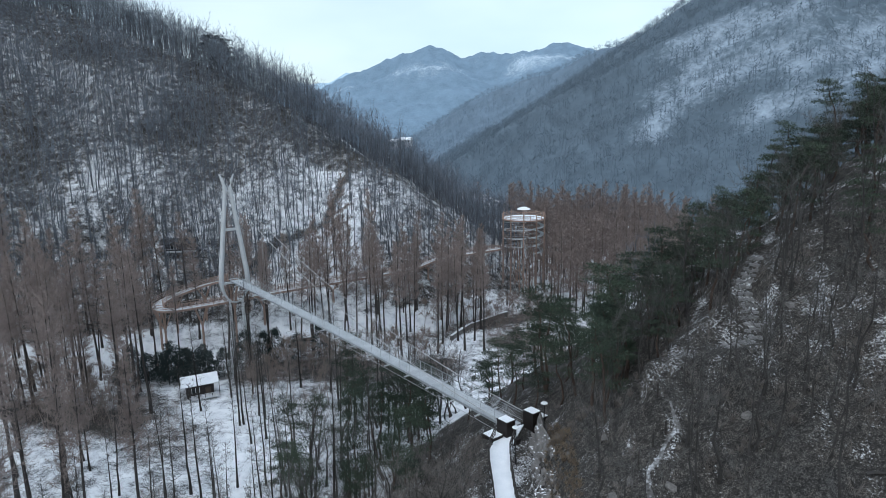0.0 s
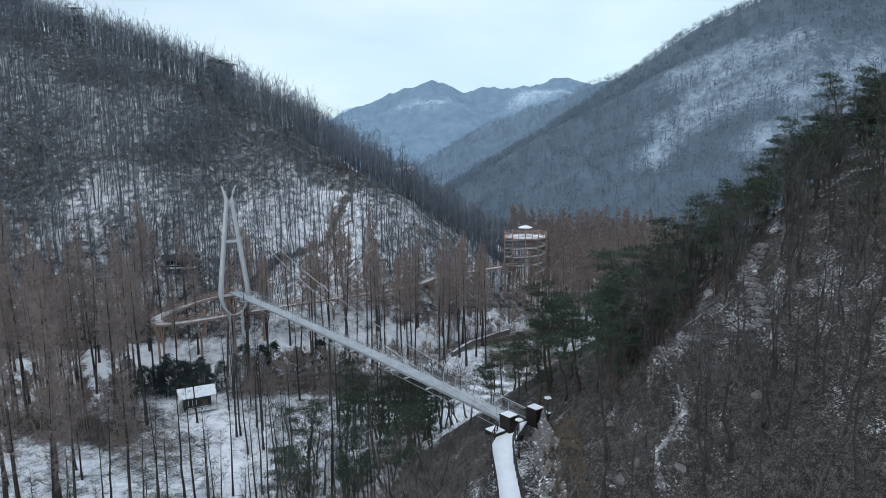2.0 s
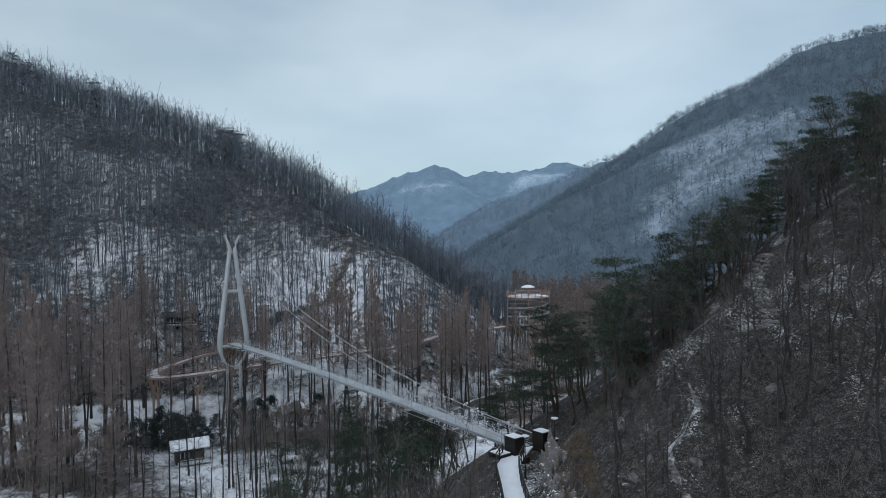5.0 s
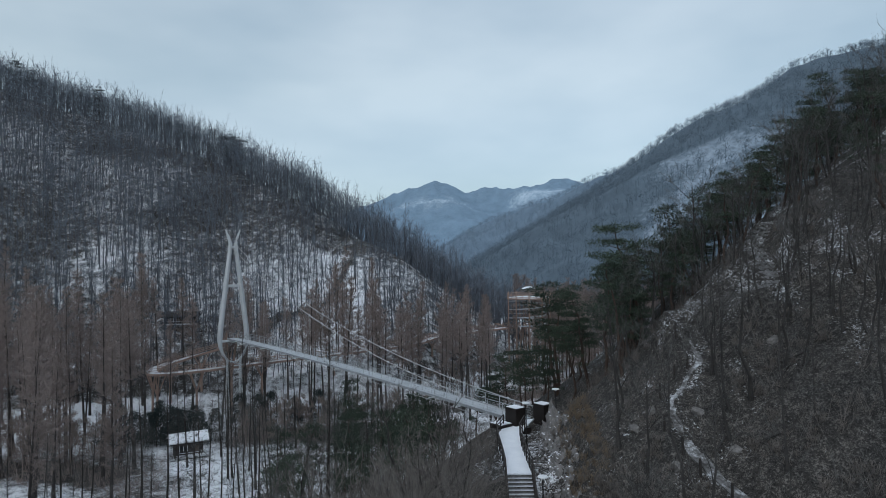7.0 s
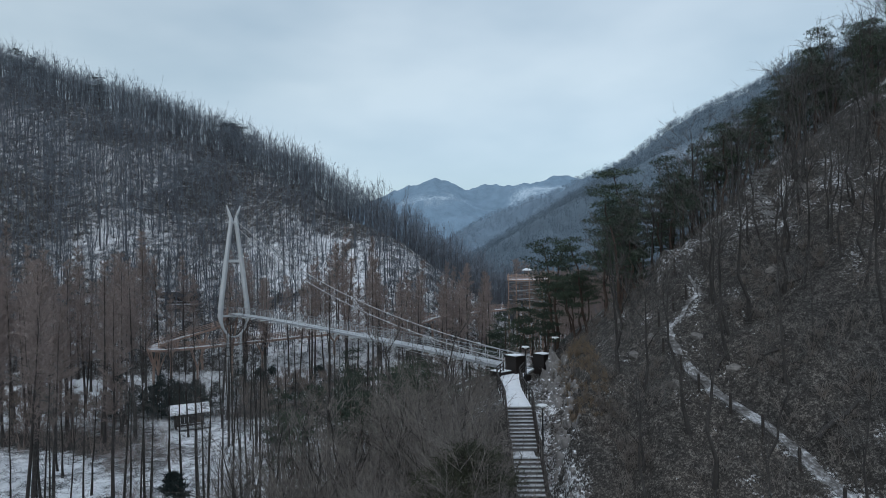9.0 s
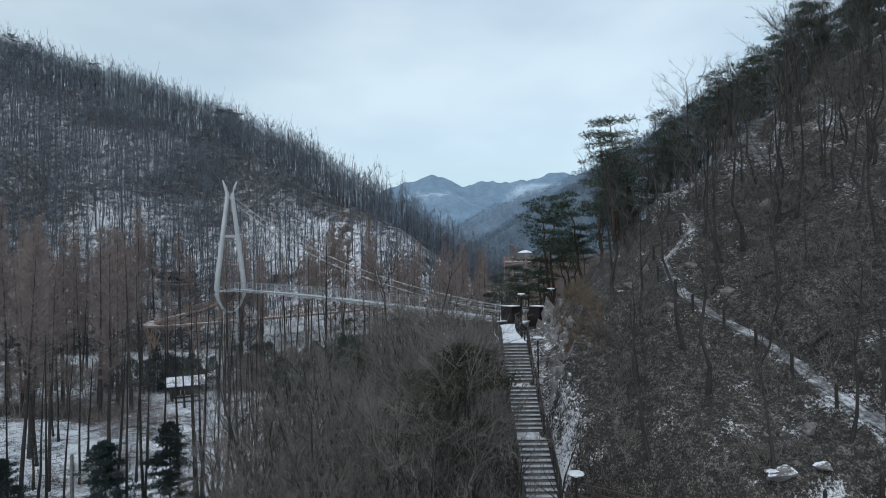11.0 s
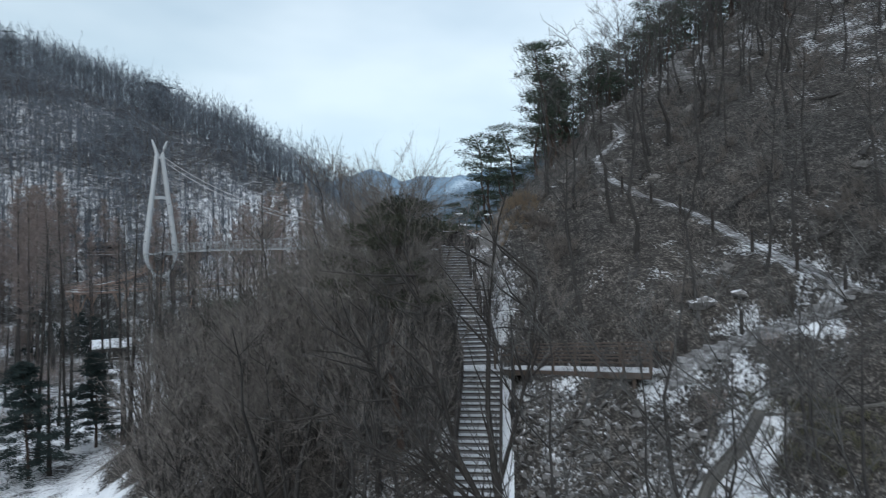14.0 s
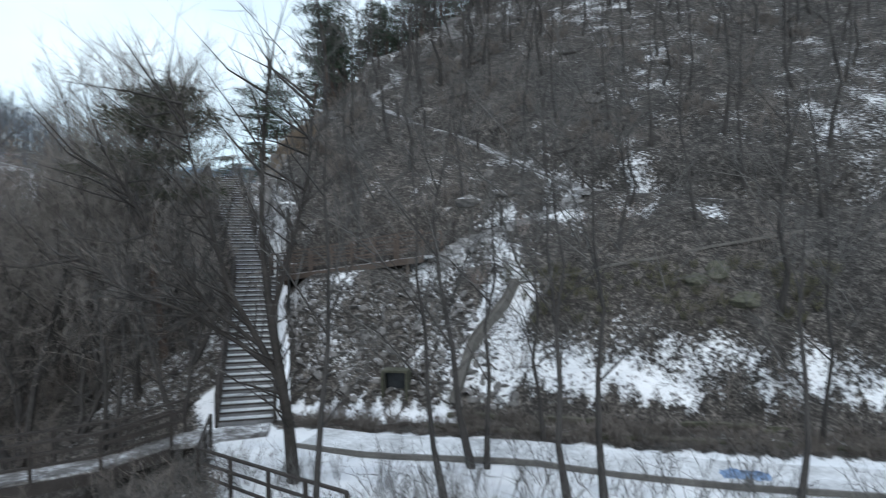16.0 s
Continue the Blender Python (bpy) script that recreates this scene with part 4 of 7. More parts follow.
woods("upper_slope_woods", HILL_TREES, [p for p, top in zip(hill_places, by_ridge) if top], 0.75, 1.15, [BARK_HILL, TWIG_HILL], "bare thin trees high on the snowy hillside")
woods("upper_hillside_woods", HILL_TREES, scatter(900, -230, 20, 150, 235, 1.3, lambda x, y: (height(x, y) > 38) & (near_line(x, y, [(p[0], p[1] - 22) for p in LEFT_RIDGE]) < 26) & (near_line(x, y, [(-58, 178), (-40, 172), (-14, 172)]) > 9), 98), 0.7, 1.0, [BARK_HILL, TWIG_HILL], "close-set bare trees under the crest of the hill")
RIDGE_TREES = [far_tree(RNG.uniform(11, 13.5), 9, 5, 6, 0.055, 0.0075) for _ in range(6)]
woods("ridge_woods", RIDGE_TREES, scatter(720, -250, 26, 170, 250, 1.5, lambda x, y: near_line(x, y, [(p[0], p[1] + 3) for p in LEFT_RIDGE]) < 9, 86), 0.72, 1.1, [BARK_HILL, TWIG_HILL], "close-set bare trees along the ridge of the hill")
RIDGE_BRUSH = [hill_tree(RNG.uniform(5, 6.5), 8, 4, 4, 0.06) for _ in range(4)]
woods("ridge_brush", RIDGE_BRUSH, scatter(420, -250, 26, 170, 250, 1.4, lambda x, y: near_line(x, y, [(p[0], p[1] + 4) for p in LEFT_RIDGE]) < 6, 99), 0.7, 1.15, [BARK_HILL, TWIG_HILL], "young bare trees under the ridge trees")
PINES = [red_pine(RNG.uniform(8.5, 11.5), 15, 88) for _ in range(4)]
BUSHY_PINES = [red_pine(RNG.uniform(7.5, 10), 22, 56, 0.22) for _ in range(4)]
crest = [(-74, 217.5), (-76, 221), (-71.5, 218), (-79, 219.5), (-75, 219), (-77.5, 218), (-73, 220), (-150, 226), (-158, 228), (-166, 228), (-125, 225), (-190, 226), (-205, 224)]
woods("crest_pines", BUSHY_PINES, crest, 1.25, 1.55, [BARK_PINE, NEEDLE_BLUE], "dark pines on the crest of the hill")

# the near hill: pines along its crest, bare trees on its face
kinds = [tree_thing("pine_tree", a, BARK_PINE, NEEDLE, "red pine with flat dark green clouds of needles", "pines of the near hill") for a in PINES]
CREST_LINE = [(14, 50), (19, 52), (30, 57), (44, 64), (62, 68)]
pine_places = [(13.15, 44.8), (13.6, 46.9), (15.0, 48.6)]
pine_places += scatter(50, 14.5, 70, 44, 78, 2.4, lambda x, y: clear(x, y) & (near_line(x, y, CREST_LINE) < 4.5), 65)
pine_places += scatter(16, -4, 16, 62, 84, 2.8, lambda x, y: clear(x, y) & (near_line(x, y, BRIDGE_LINE) > 4), 66)
pine_places += scatter(10, 30, 56, 42, 57, 3.0, lambda x, y: clear(x, y) & (y > 38 + 0.1 * (x - 17)), 76)
tall_pines = [(-9, 60.5), (-15, 64), (-6, 67), (-11.5, 69.5), (-4, 74.5), (-17, 73), (-9, 78.5), (-1.5, 68), (-13, 59), (-7.5, 72.5), (-19, 68), (-3, 62), (-13.5, 77), (-20, 76)]
pine_places += [(-7, 53), (-4.5, 55), (-3.5, 50), (-9, 54)]
plant(kinds, pine_places, 0.54, 0.76)
belt = [tree_thing("young_pine_tree", a, BARK_PINE, NEEDLE, "bushy dark green pine in the belt along the crest", "pines of the crest belt") for a in BUSHY_PINES]
plant(belt, scatter(88, 15.5, 66, 50, 80, 1.9, lambda x, y: clear(x, y) & (near_line(x, y, [(13, 56), (20, 60), (32, 62), (46, 66), (64, 70)]) < 5), 91), 0.55, 0.82)
plant([copy_thing(k, Matrix()) for k in kinds], tall_pines + [(-6, 79), (-9, 83), (-13, 88), (-2, 82), (-7, 88), (-15, 92), (-5, 84.5)], 0.9, 1.15)
plant([copy_thing(k, Matrix()) for k in kinds], scatter(6, 13, 22, 48, 60, 2.2, lambda x, y: clear(x, y) & (y > 47 + 0.45 * (x - 10)), 96), 0.8, 0.98)
plant([copy_thing(k, Matrix()) for k in kinds], [(9.6, 60), (12, 57.5), (8, 64.5), (13, 61)], 0.6, 0.85)
olive = tree_thing("olive_pine_tree", red_pine(11.2, 26, 250, 0.56, (0.22, 0.046)), BARK_PINE, NEEDLE_DRY, "bushy olive-green pine among bare thickets", "")
olive.matrix_basis = pose(1.2, 25.7, float(height(1.2, 25.7)) - 0.1)

NEAR_TREES = [broadleaf(RNG.uniform(9, 13), 8, 5, 7, 0.04, 0.018, 0.36, 1, RNG.uniform(0.0075, 0.0115)) for _ in range(6)]
kinds = [tree_thing("bare_tree", a, BARK, TWIG, "slender bare oak on the leaf-strewn slope", "bare trees of the near hill") for a in NEAR_TREES]
slope_places = scatter(180, 8.5, 66, 12, 58, 2.3, lambda x, y: clear(x, y) & ((x > 17) | (y < 40)) & (y < 49 + 0.25 * (x - 10)) & (height(x, y) > 6.5) & (y > 21.5 - 0.8 * (x - 8)), 68)
plant(kinds, slope_places, 0.6, 0.92)
plant([copy_thing(k, Matrix()) for k in kinds], scatter(36, 9, 64, 33, 60, 2.2, lambda x, y: clear(x, y) & ((x > 17) | (y < 40)) & (y < 46 + 0.3 * (x - 10)), 81), 0.5, 0.85)
plant([copy_thing(k, Matrix()) for k in kinds], scatter(70, 17, 64, 34, 58, 2.0, lambda x, y: clear(x, y) & (y > 34 + 0.1 * (x - 17)), 92), 0.62, 0.95)
CREST_TREES = [broadleaf(RNG.uniform(8.5, 10.5), 11, 9, 11, 0.05, 0.013, 0.3, 1, 0.008) for _ in range(3)]
crest_kinds = [tree_thing("crest_tree", a, BARK, TWIG, "bare tree with a fine rounded crown on the crest", "bare trees of the crest") for a in CREST_TREES]
plant(crest_kinds, scatter(24, 14, 62, 44, 70, 2.6, lambda x, y: clear(x, y) & (near_line(x, y, [(15, 49), (24, 54), (40, 60), (60, 66)]) < 4), 97), 0.66, 0.86)
kinds = [tree_thing("valley_tree", broadleaf(RNG.uniform(8, 11), 8, 6, 8, 0.07, 0.026, 0.3), BARK, TWIG, "bare broadleaf tree on the valley floor below the bridge", "bare trees below the bridge") for _ in range(3)]
plant(kinds, scatter(66, -30, 4, 46, 100, 2.4, lambda x, y: clear(x, y) & (near_line(x, y, BRIDGE_LINE) > 5) & (x > -18) & (height(x, y) < 4.5), 77), 0.85, 1.25)
THICKET = [broadleaf(RNG.uniform(6, 9.5), 7, 6, 8, 0.12, 0.020, 0.2, 2) for _ in range(4)]
thicket_kinds = kinds = [tree_thing("thicket_tree", a, BARK, TWIG_THICKET, "many-stemmed bare tree in the thicket below the stairs", "thicket trees") for a in THICKET]
plant(kinds, scatter(74, -27, 3.6, 20, 54, 1.9, lambda x, y: clear(x, y) & ((near_line(x, y, STAIR_LINE) > 3.6) | (y < 33)) & ((x - 0.8) / (y + 1.2) > -0.30 - 0.1 * (np.sin(x * 9.1 + y * 4.7) > 0.5)) & ((y < 43) | (height(x, y) < 5)) & (height(x, y) > 0.4) & (near_line(x, y, BRIDGE_LINE) > 5), 69), 0.65, 1.05)
plant([copy_thing(k, Matrix()) for k in kinds], scatter(56, -15, 3.8, 40, 60, 1.5, lambda x, y: clear(x, y) & (near_line(x, y, STAIR_LINE) > 3.4) & (height(x, y) > 0.4) & (height(x, y) < 12.5) & (near_line(x, y, BRIDGE_LINE) > 3), 85), 0.38, 0.58)
TALL_BARE = [broadleaf(RNG.uniform(12, 13.5), 16, 10, 14, 0.04, 0.012, 0.30, 1, 0.0075) for _ in range(3)]
kinds = tall_kinds = [tree_thing("tall_bare_tree", a, BARK, TWIG_THICKET, "tall bare tree with a fine twiggy crown above the thicket", "tall bare trees by the stairs") for a in TALL_BARE]
plant(kinds, [(-0.6, 31.6), (0.9, 34.2), (-2.4, 33.4), (-4.2, 30.2), (1.5, 28.6), (-6.4, 32.5), (-2.0, 28.2), (-6.2, 26.6), (-9.2, 29.2), (-3.6, 25.2)], 0.72, 0.88)
plant([copy_thing(k, Matrix()) for k in thicket_kinds], scatter(24, -13, -1, 26, 42, 1.8, lambda x, y: clear(x, y) & (height(x, y) > 1), 100), 0.9, 1.15)
kinds = [tree_thing("roadside_tree", broadleaf(11, 8, 6, 9, 0.04, 0.016, 0.3, 1, 0.0062), BARK, TWIG, "thin bare tree beside the snowy road", "roadside trees") for _ in range(3)]
plant(kinds, [(6.6, 11.3), (9.0, 10.0), (9.7, 9.6), (13.5, 7.7), (8.4, 12.6), (11.0, 13.9), (17.5, 9.9), (21, 7.6), (3.4, 9.5)], 0.75, 1.0)
HERO = [
    [(0, 0, -0.2, 0.24), (-0.12, 0, 1.4, 0.19), (-0.35, 0.05, 2.9, 0.165), (-0.55, 0.1, 4.2, 0.14), (-0.75, 0.3, 6.0, 0.10), (-0.7, 0.4, 8.2, 0.06), (-0.5, 0.5, 10.6, 0.02)],
    [(-0.2, 0, 2.2, 0.13), (-0.75, 0.1, 3.3, 0.11), (-1.5, 0.3, 4.6, 0.09), (-2.0, 0.5, 6.2, 0.07), (-2.5, 0.7, 8.0, 0.04), (-2.8, 0.9, 9.6, 0.015)],
    [(-0.3, 0, 2.6, 0.10), (-1.3, 0.2, 3.4, 0.085), (-2.7, 0.5, 4.2, 0.06), (-4.1, 0.8, 4.7, 0.035), (-5.4, 1.1, 5.6, 0.012)],
    [(-0.5, 0.1, 4.0, 0.10), (-0.1, 0.2, 5.4, 0.08), (0.35, 0.3, 7.2, 0.05), (0.6, 0.3, 9.4, 0.015)],
    [(-0.75, 0.1, 3.3, 0.08), (-1.9, 0.2, 4.2, 0.06), (-3.2, 0.4, 5.8, 0.04), (-4.3, 0.6, 7.6, 0.012)],
]
HERO = [[(x, y, z, 0.72 * r) for x, y, z, r in stem] for stem in HERO]
hero = tree_thing("leaning_tree", leaning(HERO, 34, 9, 0.015), BARK_DARK, TWIG, "spreading dark bare tree leaning over the foot of the stairs", "")
hero.matrix_basis = pose(3.8, 13.9, float(height(3.8, 13.9)), 0, 0, -18)
SPRUCES = [spruce(RNG.uniform(8.5, 9.5), 15, 9, 130, 0.5) for _ in range(2)]
kinds = [tree_thing("spruce_tree", a, BARK_PINE, NEEDLE_BLUE, "dark spruce with drooping boughs on the snow", "spruces") for a in SPRUCES]
plant(kinds, [(-25.4, 47.0), (-24.0, 54.5), (-33.5, 46.5)], 0.82, 0.95)
HEDGE = [bush(RNG.uniform(5.2, 6.6), 2.1, 130) for _ in range(4)]
woods("evergreen_hedge", HEDGE, scatter(34, -60, -24, 96, 124, 1.9, lambda x, y: (near_line(x, y, [(-55, 105), (-50, 108), (-43, 110)]) < 2.6) | (near_line(x, y, [(-38, 114), (-33, 115.5)]) < 1.6) | (near_line(x, y, [(-28, 116), (-20, 118)]) < 1.2), 70), 0.95, 1.3, [BARK_PINE, NEEDLE_BLUE], "dark bushy evergreens behind the hut", "hedge")
SHRUBS = [[shrub(RNG.uniform(1.6, 2.8))] for _ in range(5)]
woods("valley_brush", SHRUBS, scatter(700, -80, 40, 60, 160, 0.9, lambda x, y: (height(x, y) < 3.5) & clear(x, y) & (snow_share(x, y, height(x, y)) < 0.52), 71), 0.7, 1.3, [TWIG_RED], "brown brushwood on the valley floor", "brush")
SCRUB = [far_tree(RNG.uniform(5.5, 7.5), 9, 8, 9, 0.05) for _ in range(5)]
woods("brown_scrub", SCRUB, scatter(195, -84, 30, 84, 150, 2.0, lambda x, y: clear(x, y) & (height(x, y) < 3) & ((near_line(x, y, [(-34, 110), (-20, 110), (-6, 113)]) < 5) | (near_line(x, y, [(-31, 101), (-29, 99)]) < 2.5) | (near_line(x, y, [(-18, 98), (-9, 101)]) < 3) | (near_line(x, y, [(-80, 98), (-66, 93), (-54, 91)]) < 4) | (near_line(x, y, [(-72, 106), (-61, 101), (-54, 99)]) < 3) | (near_line(x, y, [(-2, 134), (26, 148)]) < 4)), 75), 0.75, 1.15, [TWIG_SCRUB, TWIG_SCRUB], "rounded russet scrub trees on the valley floor", "brush")
woods("slope_brush", SHRUBS, scatter(1150, -27, 62, 10, 64, 0.6, lambda x, y: clear(x, y) & ((x - 0.8) / (y + 1.2) > -0.47) & ((x < 4) | (np.sin(x * 12.9 + y * 78.2) > 0.93)) & (height(x, y) > 1) & ~((x > 4) & (x < 11) & (y < 27)) & ~((x > 2) & (y < 18.4 - 0.8 * (x - 8))), 72), 0.3, 0.85, [BRUSH], "low bare brushwood on the slopes", "brush")
TUSSOCK = [[shrub(0.8, 26, 3, 0.03)] for _ in range(4)]
woods("dry_grass", TUSSOCK, scatter(210, 8.2, 13, 34, 56, 0.3, lambda x, y: clear(x, y) & (near_line(x, y, [(9.0, 36), (9.5, 42), (9.8, 46), (10.4, 54)]) < 1.0), 73), 0.4, 0.85, [GRASS_DRY], "tawny dry grass above the rock cut", "grass")

woods("verge_grass", TUSSOCK, scatter(640, 5, 32, -6, 22, 0.26, lambda x, y: (np.abs(y - (17.1 - 0.8 * (x - 8))) < 1.15) & ((x > 9.5) | (y < 17.4 - 0.8 * (x - 8))), 78), 0.4, 0.9, [BRUSH], "withered brown grass along the foot of the bank", "grass")
woods("slope_grass", TUSSOCK, scatter(260, 8, 40, 20, 50, 0.4, lambda x, y: clear(x, y) & (wobble(x, y, 9, 79, 3) > 0.30) & (height(x, y) > 8), 79), 0.5, 1.2, [BRUSH], "withered grass in patches on the slope", "grass")

woods("bank_grass", TUSSOCK, scatter(170, 12, 22, 12, 20, 0.3, lambda x, y: clear(x, y) & (np.abs(0.78 * (y - 18.2 + 0.8 * (x - 8)) - 3.4) < 0.9) & (wobble(x, y, 4, 94, 2) > -0.25), 95), 0.35, 0.75, [GRASS_OLIVE], "olive grass on the bank below the ditch", "grass")
woods("bank_bushes", SHRUBS, [(11.9, 19.5), (12.2, 19.7), (12.0, 19.9), (14.3, 20.2), (14.6, 20.3), (18.1, 18.6), (18.5, 18.4), (16.4, 19.3)], 0.28, 0.45, [TWIG_SCRUB], "small russet bushes on the snowy bank", "brush")

woods("lane_brush", SHRUBS, scatter(200, -4, 6.5, 5, 18, 0.35, lambda x, y: (near_line(x, y, [(2.2, 18.2), (4.6, 16.6), (7.2, 14.2), (10, 11.6)]) > 1.9) & (np.hypot(x - 0.8, y + 1.2) > 7) & (near_line(x, y, [(-6, 19.8), (1.4, 18.9), (4, 18.6)]) > 1.0), 82), 0.3, 0.6, [TWIG], "low bare bushes beside the lane", "brush")

woods("lane_saplings", SHRUBS, scatter(46, 5, 22, 2, 13, 0.8, lambda x, y: (np.abs(y - (8.2 - 0.75 * (x - 10))) < 2.2) & (np.hypot(x - 0.8, y + 1.2) > 7.5), 83), 0.35, 0.8, [TWIG], "thin bare saplings on the snow beside the lane", "brush")

woods("bank_brush", SHRUBS, scatter(170, -7, 4.2, 38, 60, 0.5, lambda x, y: (near_line(x, y, STAIR_LINE) > 2.2) & (near_line(x, y, BRIDGE_LINE) > 1.2) & (height(x, y) > 3), 84), 0.35, 0.8, [BRUSH], "bare brushwood on the bank below the level walk", "brush")
plant([copy_thing(k, Matrix()) for k in tall_kinds], [(1.5, 28.9), (0.2, 24.3), (2.5, 27.0), (-1.2, 25.3), (-0.2, 27.4)], 0.86, 0.91)


# ---- built things ----
def part(name, bm, material, parent, label=""):
    me = bpy.data.meshes.new(name)
    bm.to_mesh(me)
    bm.free()
    me.materials.append(material)
    ob = new(name, me)
    ob.parent = parent
    return tagged(ob, label)


def box(bm, sx, sy, sz, m=Matrix(), bevel=0.0):
    """A box standing on the origin of m."""
    r = bmesh.ops.create_cube(bm, size=1, matrix=m @ Matrix.Translation((0, 0, sz / 2)) @ Matrix.Diagonal((sx, sy, sz, 1)))
    if bevel:
        e = list({e for v in r["verts"] for e in v.link_edges})
        bmesh.ops.bevel(bm, geom=e, offset=bevel, segments=1, affect="EDGES")


def beam(bm, a, b, w, h, bevel=0.0):
    """A bar of width w and height h from a to b, with level top."""
    a, b = Vector(a), Vector(b)
    d = b - a
    x = d.normalized()
    y = Vector((0, 0, 1)).cross(x)
    y = y.normalized() if y.length > 1e-4 else Vector((0, 1, 0))
    z = x.cross(y)
    m = Matrix((x, y, z)).transposed().to_4x4()
    m.translation = (a + b) / 2
    r = bmesh.ops.create_cube(bm, size=1, matrix=m @ Matrix.Diagonal((d.length, w, h, 1)))
    if bevel:
        bmesh.ops.bevel(bm, geom=list({e for v in r["verts"] for e in v.link_edges}), offset=bevel, segments=1, affect="EDGES")


def pipe(bm, pts, radius, sides=8):
    """A round bar along points; radius: one number or one a point."""
    pts = [Vector(p) for p in pts]
    rad = radius if isinstance(radius, (list, tuple)) else [radius] * len(pts)
    rings = []
    for i, p in enumerate(pts):
        d = (pts[min(i + 1, len(pts) - 1)] - pts[max(i - 1, 0)]).normalized()
        u = d.cross(Vector((0, 0, 1)) if abs(d.z) < 0.95 else Vector((1, 0, 0))).normalized()
        w = d.cross(u)
        rings.append([bm.verts.new(p + rad[i] * (u * math.cos(k * 2 * math.pi / sides) + w * math.sin(k * 2 * math.pi / sides))) for k in range(sides)])
    for r, s in zip(rings, rings[1:]):
        for k in range(sides):
            bm.faces.new((r[k], r[(k + 1) % sides], s[(k + 1) % sides], s[k]))
    bm.faces.new(rings[0][::-1])
    bm.faces.new(rings[-1])


def thing(name, label, category, group="", at=None, kind=""):
    ob = tagged(new(name), label, category, group, kind)
    if at is not None:
        ob.matrix_basis = at
    return ob


def ribbon(bm, left, right, thick):
    """A slab between two edge lines."""
    n = len(left)
    top = [(bm.verts.new(a), bm.verts.new(b)) for a, b in zip(left, right)]
    low = [(bm.verts.new(Vector(a) - Vector((0, 0, thick))), bm.verts.new(Vector(b) - Vector((0, 0, thick)))) for a, b in zip(left, right)]
    for i in range(n - 1):
        (a, b), (c, d) = top[i], top[i + 1]
        (e, f), (g, h) = low[i], low[i + 1]
        for q in ((a, b, d, c), (e, g, h, f), (a, c, g, e), (b, f, h, d)):
            bm.faces.new(q)
    bm.faces.new((top[0][0], low[0][0], low[0][1], top[0][1]))
    bm.faces.new((top[-1][0], top[-1][1], low[-1][1], low[-1][0]))
    bmesh.ops.recalc_face_normals(bm, faces=bm.faces)


# suspension bridge
B0, B1 = Vector((7.3, 56.0, 15.62)), Vector((-38.95, 113.94, 16.6))
BDIR = (B1 - B0).to_2d().normalized()
BD, BN = Vector((BDIR.x, BDIR.y, 0)), Vector((BDIR.y, -BDIR.x, 0))
BLEN = (B1 - B0).to_2d().length


def deck_at(s):
    u = s / BLEN
    p = B0.lerp(B1, u)
    return p + Vector((0, 0, 0.35 * 4 * u * (1 - u)))


